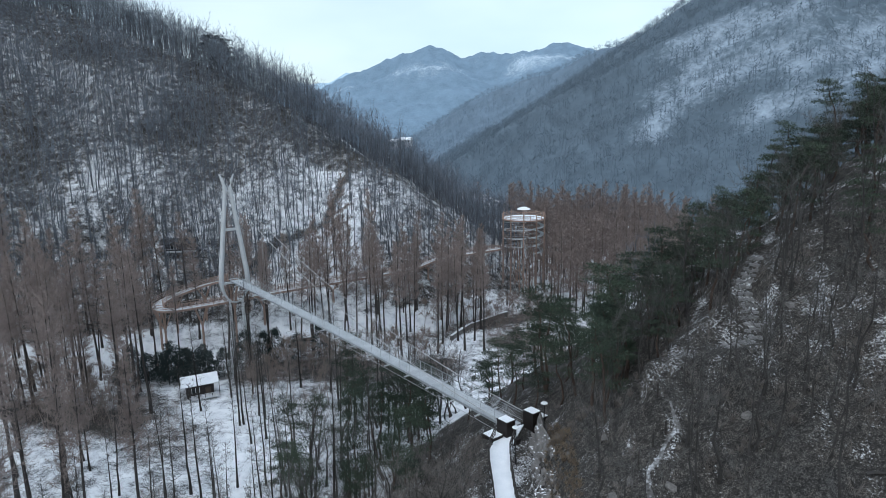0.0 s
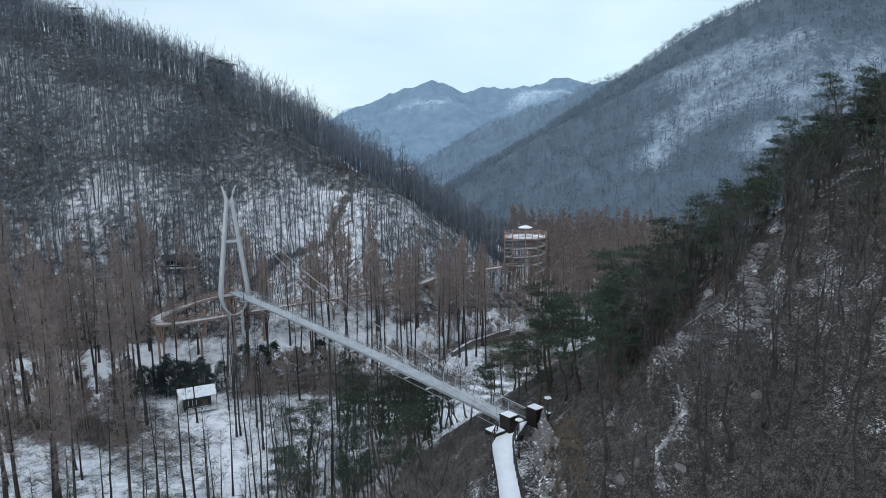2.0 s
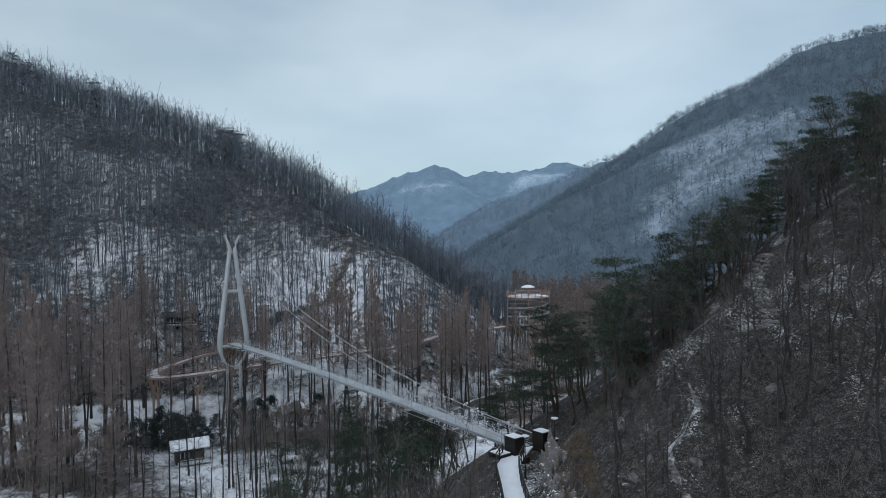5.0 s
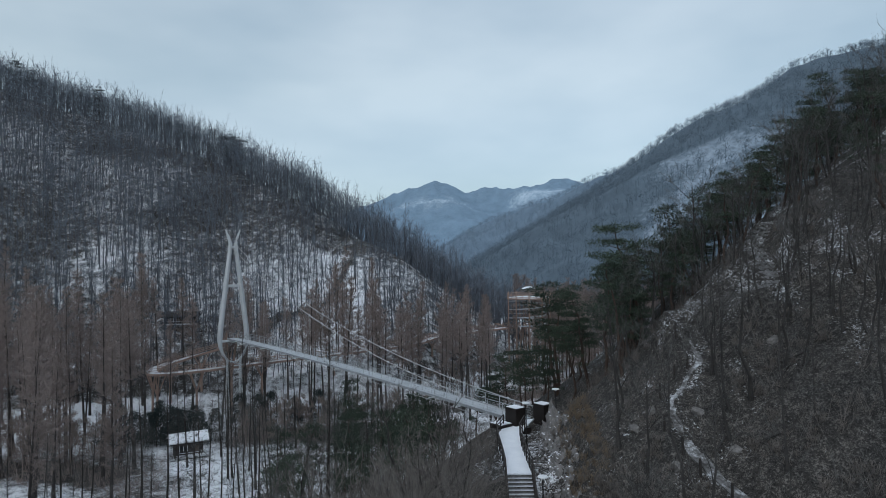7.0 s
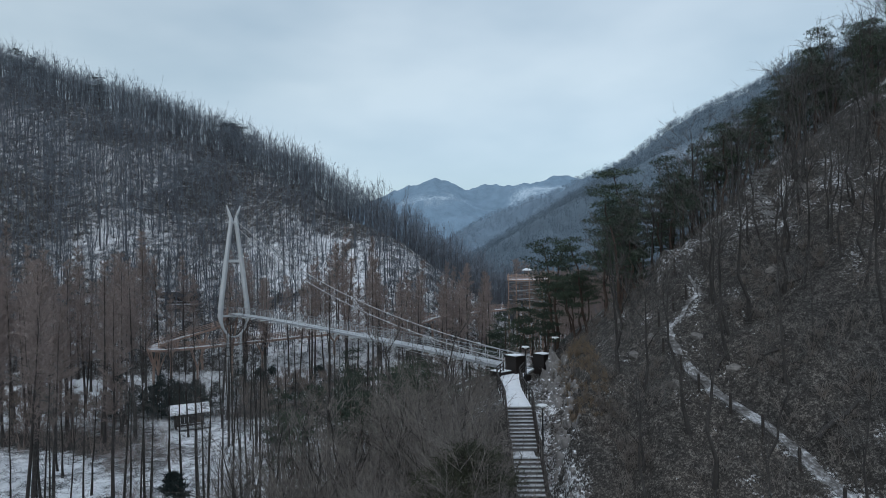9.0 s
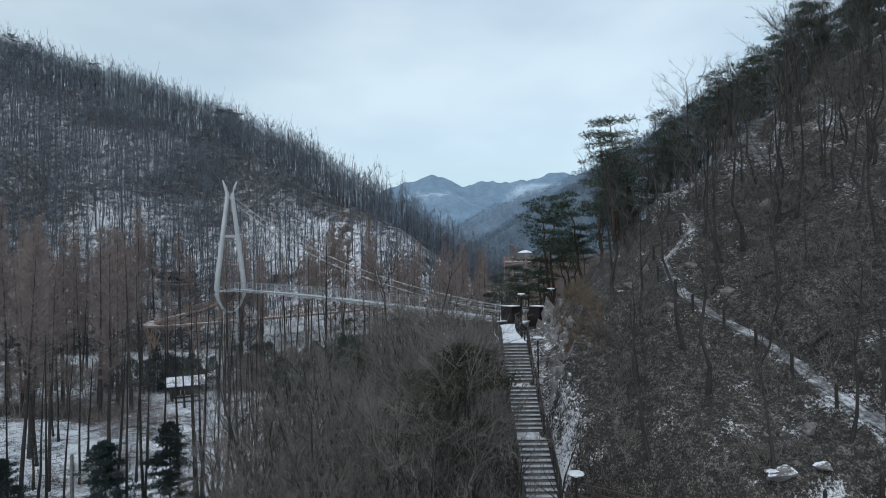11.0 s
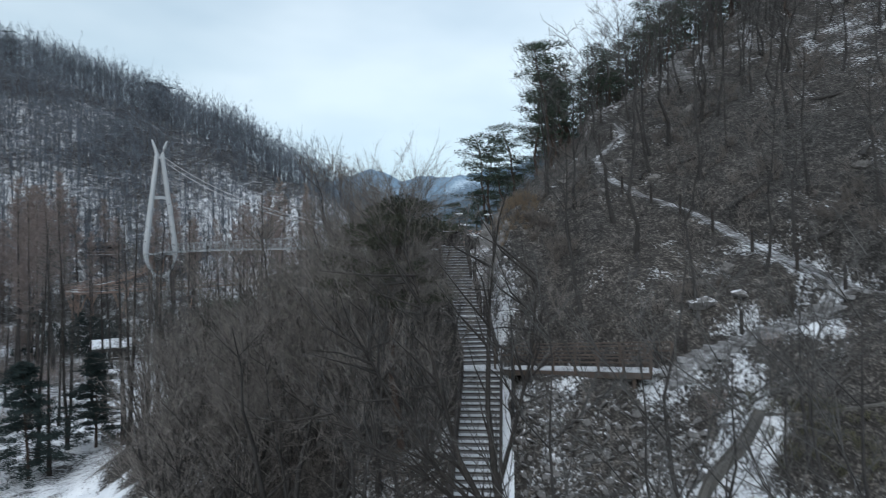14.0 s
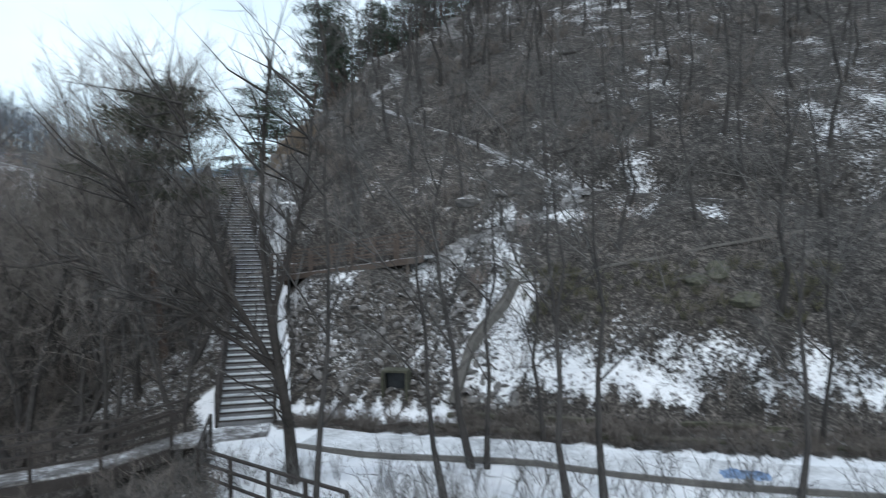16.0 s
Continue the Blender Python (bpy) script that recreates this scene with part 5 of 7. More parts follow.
def build_bridge():
    ob = thing("suspension_bridge", "white steel footbridge on cables, snow dusted, over the wooded valley", "bridge")
    s_list = [BLEN * k / 36 for k in range(37)]
    for k in range(36):
        a, b = deck_at(s_list[k]), deck_at(s_list[k + 1] - 0.03)
        bm = bmesh.new()
        ribbon(bm, [a - BN * 0.74, b - BN * 0.74], [a + BN * 0.74, b + BN * 0.74], 0.09)
        part("deck_panel", bm, GRATE, ob)
    for side in (-1, 1):
        bm = bmesh.new()
        for k in range(36):
            beam(bm, deck_at(s_list[k]) + BN * side * 0.80 - Vector((0, 0, 0.12)), deck_at(s_list[k + 1]) + BN * side * 0.80 - Vector((0, 0, 0.12)), 0.12, 0.26)
        part("edge_girder", bm, GALV, ob)
        for h, r in ((1.15, 0.028), (0.85, 0.012), (0.62, 0.012), (0.4, 0.012), (0.18, 0.012)):
            bm = bmesh.new()
            pipe(bm, [deck_at(s) + BN * side * 0.80 + Vector((0, 0, h)) for s in s_list], r, 5)
            part("handrail" if h > 1 else "rail_wire", bm, GALV, ob)
        post = bmesh.new()
        box(post, 0.05, 0.05, 1.15)
        pm = None
        for k in range(1, 37):
            p = deck_at(s_list[k]) + BN * side * 0.80
            if pm is None:
                o = part("rail_post", post, STEEL, ob)
                pm = o.data
            else:
                o = new("rail_post", pm)
                o.parent = ob
            o.matrix_basis = Matrix.Translation(p) @ Matrix.Rotation(math.atan2(BD.y, BD.x), 4, "Z")
        # main cable, sagging from the tower's waist to the anchor block
        top = B1 + BN * side * 0.55 + Vector((0, 0, 17.0))
        low = B0 - BD * 0.4 + BN * side * 1.6 + Vector((0, 0, 0.8))

        def cable(u, top=top, low=low):
            p = low.lerp(top, u)
            return p - Vector((0, 0, 3.3 * 4 * u * (1 - u)))

        bm = bmesh.new()
        pipe(bm, [cable(k / 40) for k in range(41)], 0.048, 6)
        part("main_cable", bm, WIRE, ob)
        for k in range(2, 36, 2):
            u = k / 36
            bm = bmesh.new()
            q = deck_at(s_list[k]) + BN * side * (1.3 - 0.2 * u)
            pipe(bm, [cable(u), q - Vector((0, 0, 0.1))], 0.014, 4)
            part("hanger", bm, WIRE, ob)
            bm = bmesh.new()
            pipe(bm, [cable(u) - BD * 0.12 - Vector((0, 0, 0.03)), cable(u) + BD * 0.12 + Vector((0, 0, 0.05))], 0.10, 6)
            part("cable_clamp", bm, STEEL, ob)
    for k in range(2, 36, 2):
        p = deck_at(s_list[k]) - Vector((0, 0, 0.2))
        bm = bmesh.new()
        beam(bm, p - BN * 1.6, p + BN * 1.6, 0.14, 0.12)
        part("cross_beam", bm, STEEL, ob)
    for side in (-1, 1):
        bm = bmesh.new()
        pipe(bm, [deck_at(s) + BN * side * (1.75 + 2.2 * 4 * (s / BLEN) * (1 - s / BLEN) * 0) - Vector((0, 0, 0.25)) for s in s_list], 0.025, 5)
        part("wind_cable", bm, WIRE, ob)
    # the tower: two legs that cross at the top and close to a bow below the deck
    shape = [(36.4, 1.30, 0.10), (35.0, 0.80, 0.26), (33.9, 0.46, 0.34), (33.0, 0.52, 0.36), (30.0, 0.92, 0.38), (26.0, 1.42, 0.42), (22.0, 1.93, 0.45), (18.5, 2.36, 0.47), (16.5, 2.52, 0.47), (15.2, 2.40, 0.34), (14.2, 2.10, 0.26), (13.2, 1.55, 0.20), (12.5, 0.8, 0.16), (12.3, 0.0, 0.15)]
    base = Vector((B1.x, B1.y, 0))
    for side in (-1, 1):
        bm = bmesh.new()
        pipe(bm, [base + BN * side * o + Vector((0, 0, z)) for z, o, r in shape], [r for z, o, r in shape], 10)
        o = part("tower_leg", bm, STEEL, ob, "white tapering steel leg with flared tip")
        o.data.shade_smooth()
        bm = bmesh.new()
        pipe(bm, [base + BN * side * 1.2 + Vector((0, 0, 12.9)), base + BN * side * 1.1 + Vector((0, 0, float(height(base.x, base.y)) - 0.3))], [0.22, 0.30], 10)
        part("tower_column", bm, STEEL, ob)
    bm = bmesh.new()
    beam(bm, base - BN * 1.4 + Vector((0, 0, 26.2)), base + BN * 1.4 + Vector((0, 0, 26.2)), 0.35, 0.5, 0.04)
    part("tower_crossbar", bm, STEEL, ob)
    bm = bmesh.new()
    beam(bm, base - BN * 0.9 + Vector((0, 0, 33.3)), base + BN * 0.9 + Vector((0, 0, 33.3)), 0.5, 0.35, 0.04)
    part("cable_saddle", bm, STEEL, ob)
    bm = bmesh.new()
    beam(bm, base - BN * 2.4 + Vector((0, 0, 16.2)), base + BN * 2.4 + Vector((0, 0, 16.2)), 0.4, 0.4, 0.04)
    part("tower_crossbar", bm, STEEL, ob)
    return ob


build_bridge()


# anchor blocks at the near end
def anchor_block(p, sx, sy, h, group="anchor blocks"):
    ob = thing("anchor_block", "dark brown clad cable anchor block capped with snow", "anchor block", group, pose(*p, 0, 0, math.degrees(math.atan2(BD.y, BD.x))))
    bm = bmesh.new()
    box(bm, sx, sy, h, bevel=0.03)
    part("body", bm, CLAD, ob)
    for k in range(3):
        bm = bmesh.new()
        box(bm, sx + 0.02, 0.03, h * 0.92, Matrix.Translation((0, -sy / 2 + sy * (k + 0.5) / 3, 0.02)))
        part("batten", bm, CLAD, ob)
    bm = bmesh.new()
    box(bm, sx + 0.12, sy + 0.12, 0.07, Matrix.Translation((0, 0, h)), 0.02)
    part("cap", bm, CLAD, ob)
    bm = bmesh.new()
    box(bm, sx - 0.08, sy - 0.08, 0.05, Matrix.Translation((0, 0, h + 0.07)), 0.02)
    part("snow_cap", bm, SNOW, ob, "snow lying on the cap")
    bm = bmesh.new()
    box(bm, sx * 0.7, sy * 0.8, h * 0.5, Matrix.Translation((-sx * 0.75, 0, -0.5)), 0.02)
    part("plinth", bm, CLAD, ob)
    return ob


for side, back, hh in ((-1, 0.0, 1.95), (1, 0.0, 1.75)):
    p = B0 + BN * side * 1.75 - BD * (0.6 + back)
    anchor_block((p.x, p.y, 15.05), 1.35, 1.15, hh)
    p = B0 + BN * side * 3.1 - BD * 0.2
    anchor_block((p.x, p.y, 14.6), 1.5, 1.3, 1.15)


# the landing, stairs and their rails
def rail_run(ob, pts, gap, h=1.1, bars=(1.05, 0.75, 0.45), material=RAILWOOD, size=0.09, slim=1.0):
    """A fence along points: posts at gap, and bars."""
    line = [Vector(p) for p in pts]
    for bar in bars:
        for a, b in zip(line, line[1:]):
            bm = bmesh.new()
            beam(bm, a + Vector((0, 0, bar)), b + Vector((0, 0, bar)), slim * (0.06 if bar < max(bars) else 0.10), slim * (0.08 if bar < max(bars) else 0.07))
            part("rail", bm, material, ob)
    post = bmesh.new()
    box(post, size, size, h + 0.06, Matrix.Translation((0, 0, -0.1)), 0.01)
    o = part("post", post, material, ob)
    me, first = o.data, True
    for a, b in zip(line, line[1:]):
        n = max(1, round((b - a).length / gap))
        for k in range(n):
            q = a.lerp(b, k / n)
            if not first:
                o = new("post", me)
                o.parent = ob
            first = False
            o.matrix_basis = Matrix.Translation(q)
    o = new("post", me)
    o.parent = ob
    o.matrix_basis = Matrix.Translation(line[-1])


FLIGHTS = [((3.45, 19.7, 5.02), (5.05, 27.7, 9.5), 25), ((5.12, 29.2, 9.5), (5.10, 32.9, 11.5), 11), ((5.10, 34.1, 11.5), (5.16, 37.4, 13.4), 11), ((5.18, 38.6, 13.4), (5.22, 41.6, 15.5), 12)]
LANDINGS = [((5.05, 27.7), (5.12, 29.2), 9.5, 2.0), ((5.10, 32.9), (5.10, 34.1), 11.5, 1.45), ((5.16, 37.4), (5.18, 38.6), 13.4, 1.45)]
HALF = 0.85


def build_stairs():
    ob = thing("stairway", "dark timber stairway with snow on its treads and landings", "stairs")
    rails = {-1: [], 1: []}
    for a, b, n in FLIGHTS:
        a, b = Vector(a), Vector(b)
        d = (b - a).to_2d().normalized()
        nn = Vector((d.y, -d.x, 0))
        run = Vector(((b - a).x, (b - a).y, 0)) / n
        rise = (b.z - a.z) / n
        w = HALF
        tread, snow, riser = bmesh.new(), bmesh.new(), bmesh.new()
        yaw = Matrix.Rotation(math.atan2(d.y, d.x), 4, "Z")
        box(tread, run.length + 0.03, 2 * w, 0.05, Matrix.Translation((run.length / 2, 0, -0.05)), 0.008)
        box(snow, run.length - 0.01, 2 * w - 0.05, 0.035, Matrix.Translation((run.length / 2 + 0.01, 0, 0)), 0.012)
        box(riser, 0.03, 2 * w, rise - 0.05, Matrix.Translation((0.02, 0, -rise)))
        first = None
        for k in range(n):
            p = a + run * k + Vector((0, 0, rise * (k + 1)))
            if first is None:
                t = part("tread", tread, RAILWOOD, ob)
                s = part("tread_snow", snow, GRATE, t)
                r = part("riser", riser, TIMBER_GREY, t)
                first = (t.data, s.data, r.data)
            else:
                t, s, r = (new(nm, me) for nm, me in zip(("tread", "tread_snow", "riser"), first))
                t.parent, s.parent, r.parent = ob, t, t
            t.matrix_basis = Matrix.Translation(p) @ yaw
        for side in (-1, 1):
            bm = bmesh.new()
            beam(bm, a + nn * side * (w + 0.04) - Vector((0, 0, 0.05)), b + nn * side * (w + 0.04) - Vector((0, 0, 0.05)), 0.07, 0.34)
            part("stringer", bm, RAILWOOD, ob)
            rails[side] += [a + nn * side * (w + 0.06), b + nn * side * (w + 0.06)]
    for a, b, z, w in LANDINGS:
        bm = bmesh.new()
        ribbon(bm, [(a[0] - HALF, a[1], z), (b[0] - HALF, b[1], z)], [(a[0] - HALF + w, a[1], z), (b[0] - HALF + w, b[1], z)], 0.12)
        part("landing", bm, PACKED, ob, "landing under trodden snow")
    # level walk from the stair head to the bridge
    left = [(4.37, 41.6, 15.5), (4.34, 44.5, 15.5), (4.30, 48.0, 15.52), (4.45, 51.2, 15.55), (5.2, 53.6, 15.58), (6.0, 55.2, 15.6)]
    right = [(6.07, 41.6, 15.5), (6.07, 44.5, 15.5), (6.10, 48.0, 15.52), (6.3, 50.8, 15.55), (6.95, 53.2, 15.58), (8.2, 56.3, 15.6)]
    bm = bmesh.new()
    ribbon(bm, left, right, 0.14)
    part("walk_deck", bm, SNOW, ob, "level deck under snow")
    for side, pts in ((-1, left[:-1]), (1, right[:-1])):
        rails[side] += [Vector(p) for p in pts[1:]]
    for side in (-1, 1):
        run = rails[side]
        if side == 1:
            rail_run(ob, run[:2], 1.2, slim=0.85, size=0.09)
            rail_run(ob, run[2:], 1.2, slim=0.85, size=0.09)
        else:
            rail_run(ob, run, 1.2, slim=0.85, size=0.09)
    # timber trestles below
    for x, y, z in ((5.1, 28.4, 9.3), (5.1, 33.5, 11.3), (5.2, 38, 13.2), (5.2, 43, 15.3), (5.3, 47, 15.3), (5.7, 51, 15.3)):
        for o in (-0.65, 0.65):
            bm = bmesh.new()
            g = float(height(x + o, y)) - 0.3
            beam(bm, (x + o, y, g), (x + o, y, z), 0.14, 0.14)
            part("trestle_post", bm, RAILWOOD, ob)


build_stairs()


def build_side_walk():
    ob = thing("side_boardwalk", "timber boardwalk with rails branching from the stair landing", "boardwalk")
    a, b = Vector((6.3, 28.3, 9.5)), Vector((11.0, 21.6, 10.38))
    d = (b - a).normalized()
    n = Vector((d.y, -d.x, 0))
    bm = bmesh.new()
    ribbon(bm, [a - n * 0.7, b - n * 0.7], [a + n * 0.7, b + n * 0.7], 0.1)
    part("deck", bm, PACKED, ob, "deck under trodden snow")
    for s in (-1, 1):
        bm = bmesh.new()
        beam(bm, a + n * 0.72 * s - Vector((0, 0, 0.14)), b + n * 0.72 * s - Vector((0, 0, 0.14)), 0.08, 0.24)
        part("joist", bm, TIMBER, ob)
        rail_run(ob, [a + n * 0.75 * s, b + n * 0.75 * s], 1.25, 1.0, (1.0, 0.66, 0.36), TIMBER, 0.10, 0.8)
    for u in (0.1, 0.5, 0.9):
        for s in (-1, 1):
            p = a.lerp(b, u) + n * 0.6 * s
            bm = bmesh.new()
            beam(bm, (p.x, p.y, float(height(p.x, p.y)) - 0.3), (p.x, p.y, p.z - 0.1), 0.13, 0.13)
            part("trestle_post", bm, TIMBER, ob)


build_side_walk()


def street_lamp(x, y, tall, z=None):
    z = float(height(x, y)) - 0.2 if z is None else z
    ob = thing("street_lamp", "dark lamp post with a pale disc shade dusted with snow", "street lamp", "lamps along the stairs", pose(x, y, z))
    bm = bmesh.new()
    pipe(bm, [(0, 0, 0), (0, 0, 0.5), (0, 0, 0.55), (0, 0, tall)], [0.09, 0.09, 0.055, 0.045], 10)
    part("pole", bm, LAMPMETAL, ob)
    bm = bmesh.new()
    pipe(bm, [(0, 0, tall - 0.1), (0, 0, tall), (0, 0, tall + 0.04), (0, 0, tall + 0.1), (0, 0, tall + 0.14)], [0.08, 0.12, 0.34, 0.30, 0.10], 16)
    part("shade", bm, LAMPHEAD, ob, "pale disc shade")
    return ob


street_lamp(5.75, 24.1, 4.3, 8.2)
street_lamp(6.45, 39.1, 3.5, 12.6)
street_lamp(6.75, 50.2, 3.4, 14.9)
street_lamp(9.9, 54.6, 2.6, 15.9)


# elevated walk among the redwoods
def build_skywalk():
    ob = thing("elevated_walkway", "raised timber walkway winding between redwoods, snow on its deck", "walkway")
    ctrl = [(-39.6, 115.4, 16.5), (-42, 121, 15.2), (-46, 128.5, 13.2), (-52.5, 130, 11.4), (-57, 126, 10.2), (-57.6, 121.5, 9.7), (-54.2, 118.6, 9.6), (-47, 122.5, 9.7), (-36, 131, 9.9), (-22, 138, 10.5), (-8, 145, 11.3), (-2.6, 148.8, 12.4), (5, 153, 13.0), (14.5, 157.5, 13.5)]
    pts = []
    for i in range(len(ctrl) - 1):
        p0, p1, p2, p3 = (Vector(ctrl[max(0, min(len(ctrl) - 1, i + k))]) for k in (-1, 0, 1, 2))
        for k in range(5):
            t = k / 5
            pts.append(0.5 * (2 * p1 + (p2 - p0) * t + (2 * p0 - 5 * p1 + 4 * p2 - p3) * t * t + (3 * p1 - p0 - 3 * p2 + p3) * t**3))
    pts.append(Vector(ctrl[-1]))
    nor = []
    for i in range(len(pts)):
        d = (pts[min(i + 1, len(pts) - 1)] - pts[max(0, i - 1)]).to_2d().normalized()
        nor.append(Vector((d.y, -d.x, 0)))
    w = 1.0
    L, R = [p - n * w for p, n in zip(pts, nor)], [p + n * w for p, n in zip(pts, nor)]
    bm = bmesh.new()
    ribbon(bm, L, R, 0.12)
    part("deck", bm, PACKED, ob, "deck under trodden snow")
    for edge in (L, R):
        bm = bmesh.new()
        for a, b in zip(edge, edge[1:]):
            beam(bm, a - Vector((0, 0, 0.2)), b - Vector((0, 0, 0.2)), 0.14, 0.4)
        part("joist", bm, TIMBER_RED, ob)
        rail_run(ob, edge[::2] + [edge[-1]], 2.2, 1.1, (1.08, 0.7, 0.38), TIMBER_RED, 0.08)
    for i in range(4, len(pts) - 2, 5):
        p = pts[i]
        g = float(height(p.x, p.y)) - 0.3
        fork = g + (p.z - g) * 0.6
        bm = bmesh.new()
        pipe(bm, [(p.x, p.y, g), (p.x, p.y, fork)], [0.26, 0.22], 8)
        part("column", bm, TIMBER_RED, ob)
        for s in (-1, 1):
            for t in (-1, 1):
                bm = bmesh.new()
                q = p + nor[i] * 0.9 * s + Vector((-nor[i].y, nor[i].x, 0)) * 1.2 * t
                pipe(bm, [(p.x, p.y, fork - 0.1), (q.x, q.y, p.z - 0.35)], [0.16, 0.11], 6)
                part("strut", bm, TIMBER_RED, ob)


build_skywalk()


def build_spiral_tower():
    c = Vector((20.9, 160.9, 0))
    g = float(height(c.x, c.y))
    ob = thing("spiral_lookout_tower", "round timber lookout tower with a spiral ramp and white canopy", "tower", "", pose(c.x, c.y, g))
    R, top = 5.5, 20.6 - g
    n = 10
    for k in range(n):
        a = 2 * math.pi * k / n + 0.2
        bm = bmesh.new()
        pipe(bm, [(R * math.cos(a), R * math.sin(a), -0.3), (R * math.cos(a), R * math.sin(a), top + 1.6)], [0.20, 0.15], 6)
        part("column", bm, TIMBER_RED, ob)
    m = 6
    for k in range(m):
        a = 2 * math.pi * k / m
        bm = bmesh.new()
        pipe(bm, [(2.4 * math.cos(a), 2.4 * math.sin(a), -0.3), (2.4 * math.cos(a), 2.4 * math.sin(a), top)], 0.10, 6)
        part("inner_column", bm, TIMBER_RED, ob)
        for z0, z1 in ((0, top * 0.33), (top * 0.33, top * 0.66)):
            b = 2 * math.pi * (k + 1) / m
            for z2, z3 in ((z0, z1), (z1, z0)):
                bm = bmesh.new()
                pipe(bm, [(2.4 * math.cos(a), 2.4 * math.sin(a), z2), (2.4 * math.cos(b), 2.4 * math.sin(b), z3)], 0.07, 5)
                part("brace", bm, TIMBER_RED, ob)
    turns = 4.0
    zs = lambda u: 12.0 - g + (top - 12.0 + g) * u
    L, Rr = [], []
    for k in range(97):
        u = k / 96
        a = -1.2 + 2 * math.pi * turns * u
        L.append(Vector((4.35 * math.cos(a), 4.1 * math.sin(a), zs(u))))
        Rr.append(Vector((5.3 * math.cos(a), 5.3 * math.sin(a), zs(u))))
    bm = bmesh.new()
    ribbon(bm, L, Rr, 0.08)
    part("ramp", bm, GRATE, ob, "ramp deck dusted with snow")
    for edge in (L, Rr):
        for h in (1.05,):
            bm = bmesh.new()
            pipe(bm, [p + Vector((0, 0, h)) for p in edge], 0.03, 5)
            part("ramp_rail", bm, GALV, ob)
        bm = bmesh.new()
        pipe(bm, [p - Vector((0, 0, 0.14)) for p in edge], 0.055, 5)
        part("ramp_girder", bm, GALV, ob)
    bm = bmesh.new()
    bmesh.ops.create_cone(bm, cap_ends=True, segments=20, radius1=5.6, radius2=5.6, depth=0.3, matrix=Matrix.Translation((0, 0, top)))
    part("platform", bm, TIMBER_RED, ob)
    bm = bmesh.new()
    bmesh.ops.create_cone(bm, cap_ends=True, segments=20, radius1=5.3, radius2=5.2, depth=0.08, matrix=Matrix.Translation((0, 0, top + 0.19)))
    part("platform_snow", bm, SNOW, ob, "snow on the platform")
    for h in (1.2, 0.8, 0.4):
        bm = bmesh.new()
        pipe(bm, [(5.5 * math.cos(k * math.pi / 15), 5.5 * math.sin(k * math.pi / 15), top + h) for k in range(31)], 0.06, 5)
        part("platform_rail", bm, TIMBER_RED, ob)
    for k in range(10):
        a = 2 * math.pi * (k + 0.5) / 10 + 0.2
        bm = bmesh.new()
        box(bm, 0.12, 0.12, 1.3, Matrix.Translation((5.5 * math.cos(a), 5.5 * math.sin(a), top)))
        part("rail_post", bm, TIMBER_RED, ob)
    bm = bmesh.new()
    pipe(bm, [(0, 0, top), (0, 0, top + 2.9)], 0.14, 8)
    part("canopy_mast", bm, TIMBER_RED, ob)
    bm = bmesh.new()
    pipe(bm, [(0, 0, top + 2.35), (0, 0, top + 2.42), (0, 0, top + 2.62), (0, 0, top + 2.9), (0, 0, top + 3.02)], [1.75, 1.8, 1.5, 0.8, 0.08], 18)
    part("canopy", bm, SNOW, ob, "domed canopy under snow")


build_spiral_tower()


def small_hut(x, y, turn, w, d, h, label, roof_mat=SNOW):
    g = float(height(x, y))
    ob = thing("hut", label, "hut", "huts in the valley", pose(x, y, g, 0, 0, turn))
    bm = bmesh.new()
    box(bm, w * 0.8, d * 0.75, h, bevel=0.02)
    part("wall", bm, RAILWOOD, ob)
    bm = bmesh.new()
    for s in (-1, 1):
        beam(bm, (-w / 2 - 0.2, s * 0.02, h + 0.95), (w / 2 + 0.2, s * 0.02, h + 0.95), 0.1, 0.1)
    part("ridge", bm, RAILWOOD, ob)
    for s in (-1, 1):
        bm = bmesh.new()
        ribbon(bm, [(-w / 2 - 0.3, 0, h + 1.05), (w / 2 + 0.3, 0, h + 1.05)], [(-w / 2 - 0.3, s * (d / 2 + 0.15), h - 0.05), (w / 2 + 0.3, s * (d / 2 + 0.15), h - 0.05)], 0.16)
        part("roof", bm, roof_mat, ob, "roof slope under thick snow")
    bm = bmesh.new()
    box(bm, 1.2, 0.05, 0.8, Matrix.Translation((-w * 0.15, -d * 0.375 - 0.02, h * 0.4)))
    wnd = part("window", bm, GLASS_AND_SHADE, ob)
    for o in (-0.62, 0, 0.62):
        bm = bmesh.new()
        box(bm, 0.07, 0.08, 0.9, Matrix.Translation((-w * 0.15 + o, -d * 0.375 - 0.03, h * 0.4 - 0.05)))
        part("frame", bm, LAMPHEAD, wnd)
    bm = bmesh.new()
    box(bm, w * 0.9, 1.3, 0.25, Matrix.Translation((w * 0.1, -d * 0.6, 0.3)), 0.02)
    porch = part("porch", bm, PACKED, ob)
    for k in range(5):
        bm = bmesh.new()
        box(bm, 0.09, 0.09, 0.85 if k % 4 else h - 0.1, Matrix.Translation((w * 0.1 + w * 0.43 * (k / 2 - 1), -d * 0.6 - 0.58, 0.3)), 0.01)
        part("porch_post", bm, RAILWOOD, porch)
    bm = bmesh.new()
    beam(bm, (w * 0.1 - w * 0.43, -d * 0.6 - 0.58, 1.15), (w * 0.1 + w * 0.43, -d * 0.6 - 0.58, 1.15), 0.1, 0.07)
    part("porch_rail", bm, PACKED, porch)
    bm = bmesh.new()
    box(bm, 0.85, 0.06, 1.75, Matrix.Translation((w * 0.22, -d * 0.375 - 0.02, 0.05)), 0.01)
    part("door", bm, TIMBER, ob)
    return ob


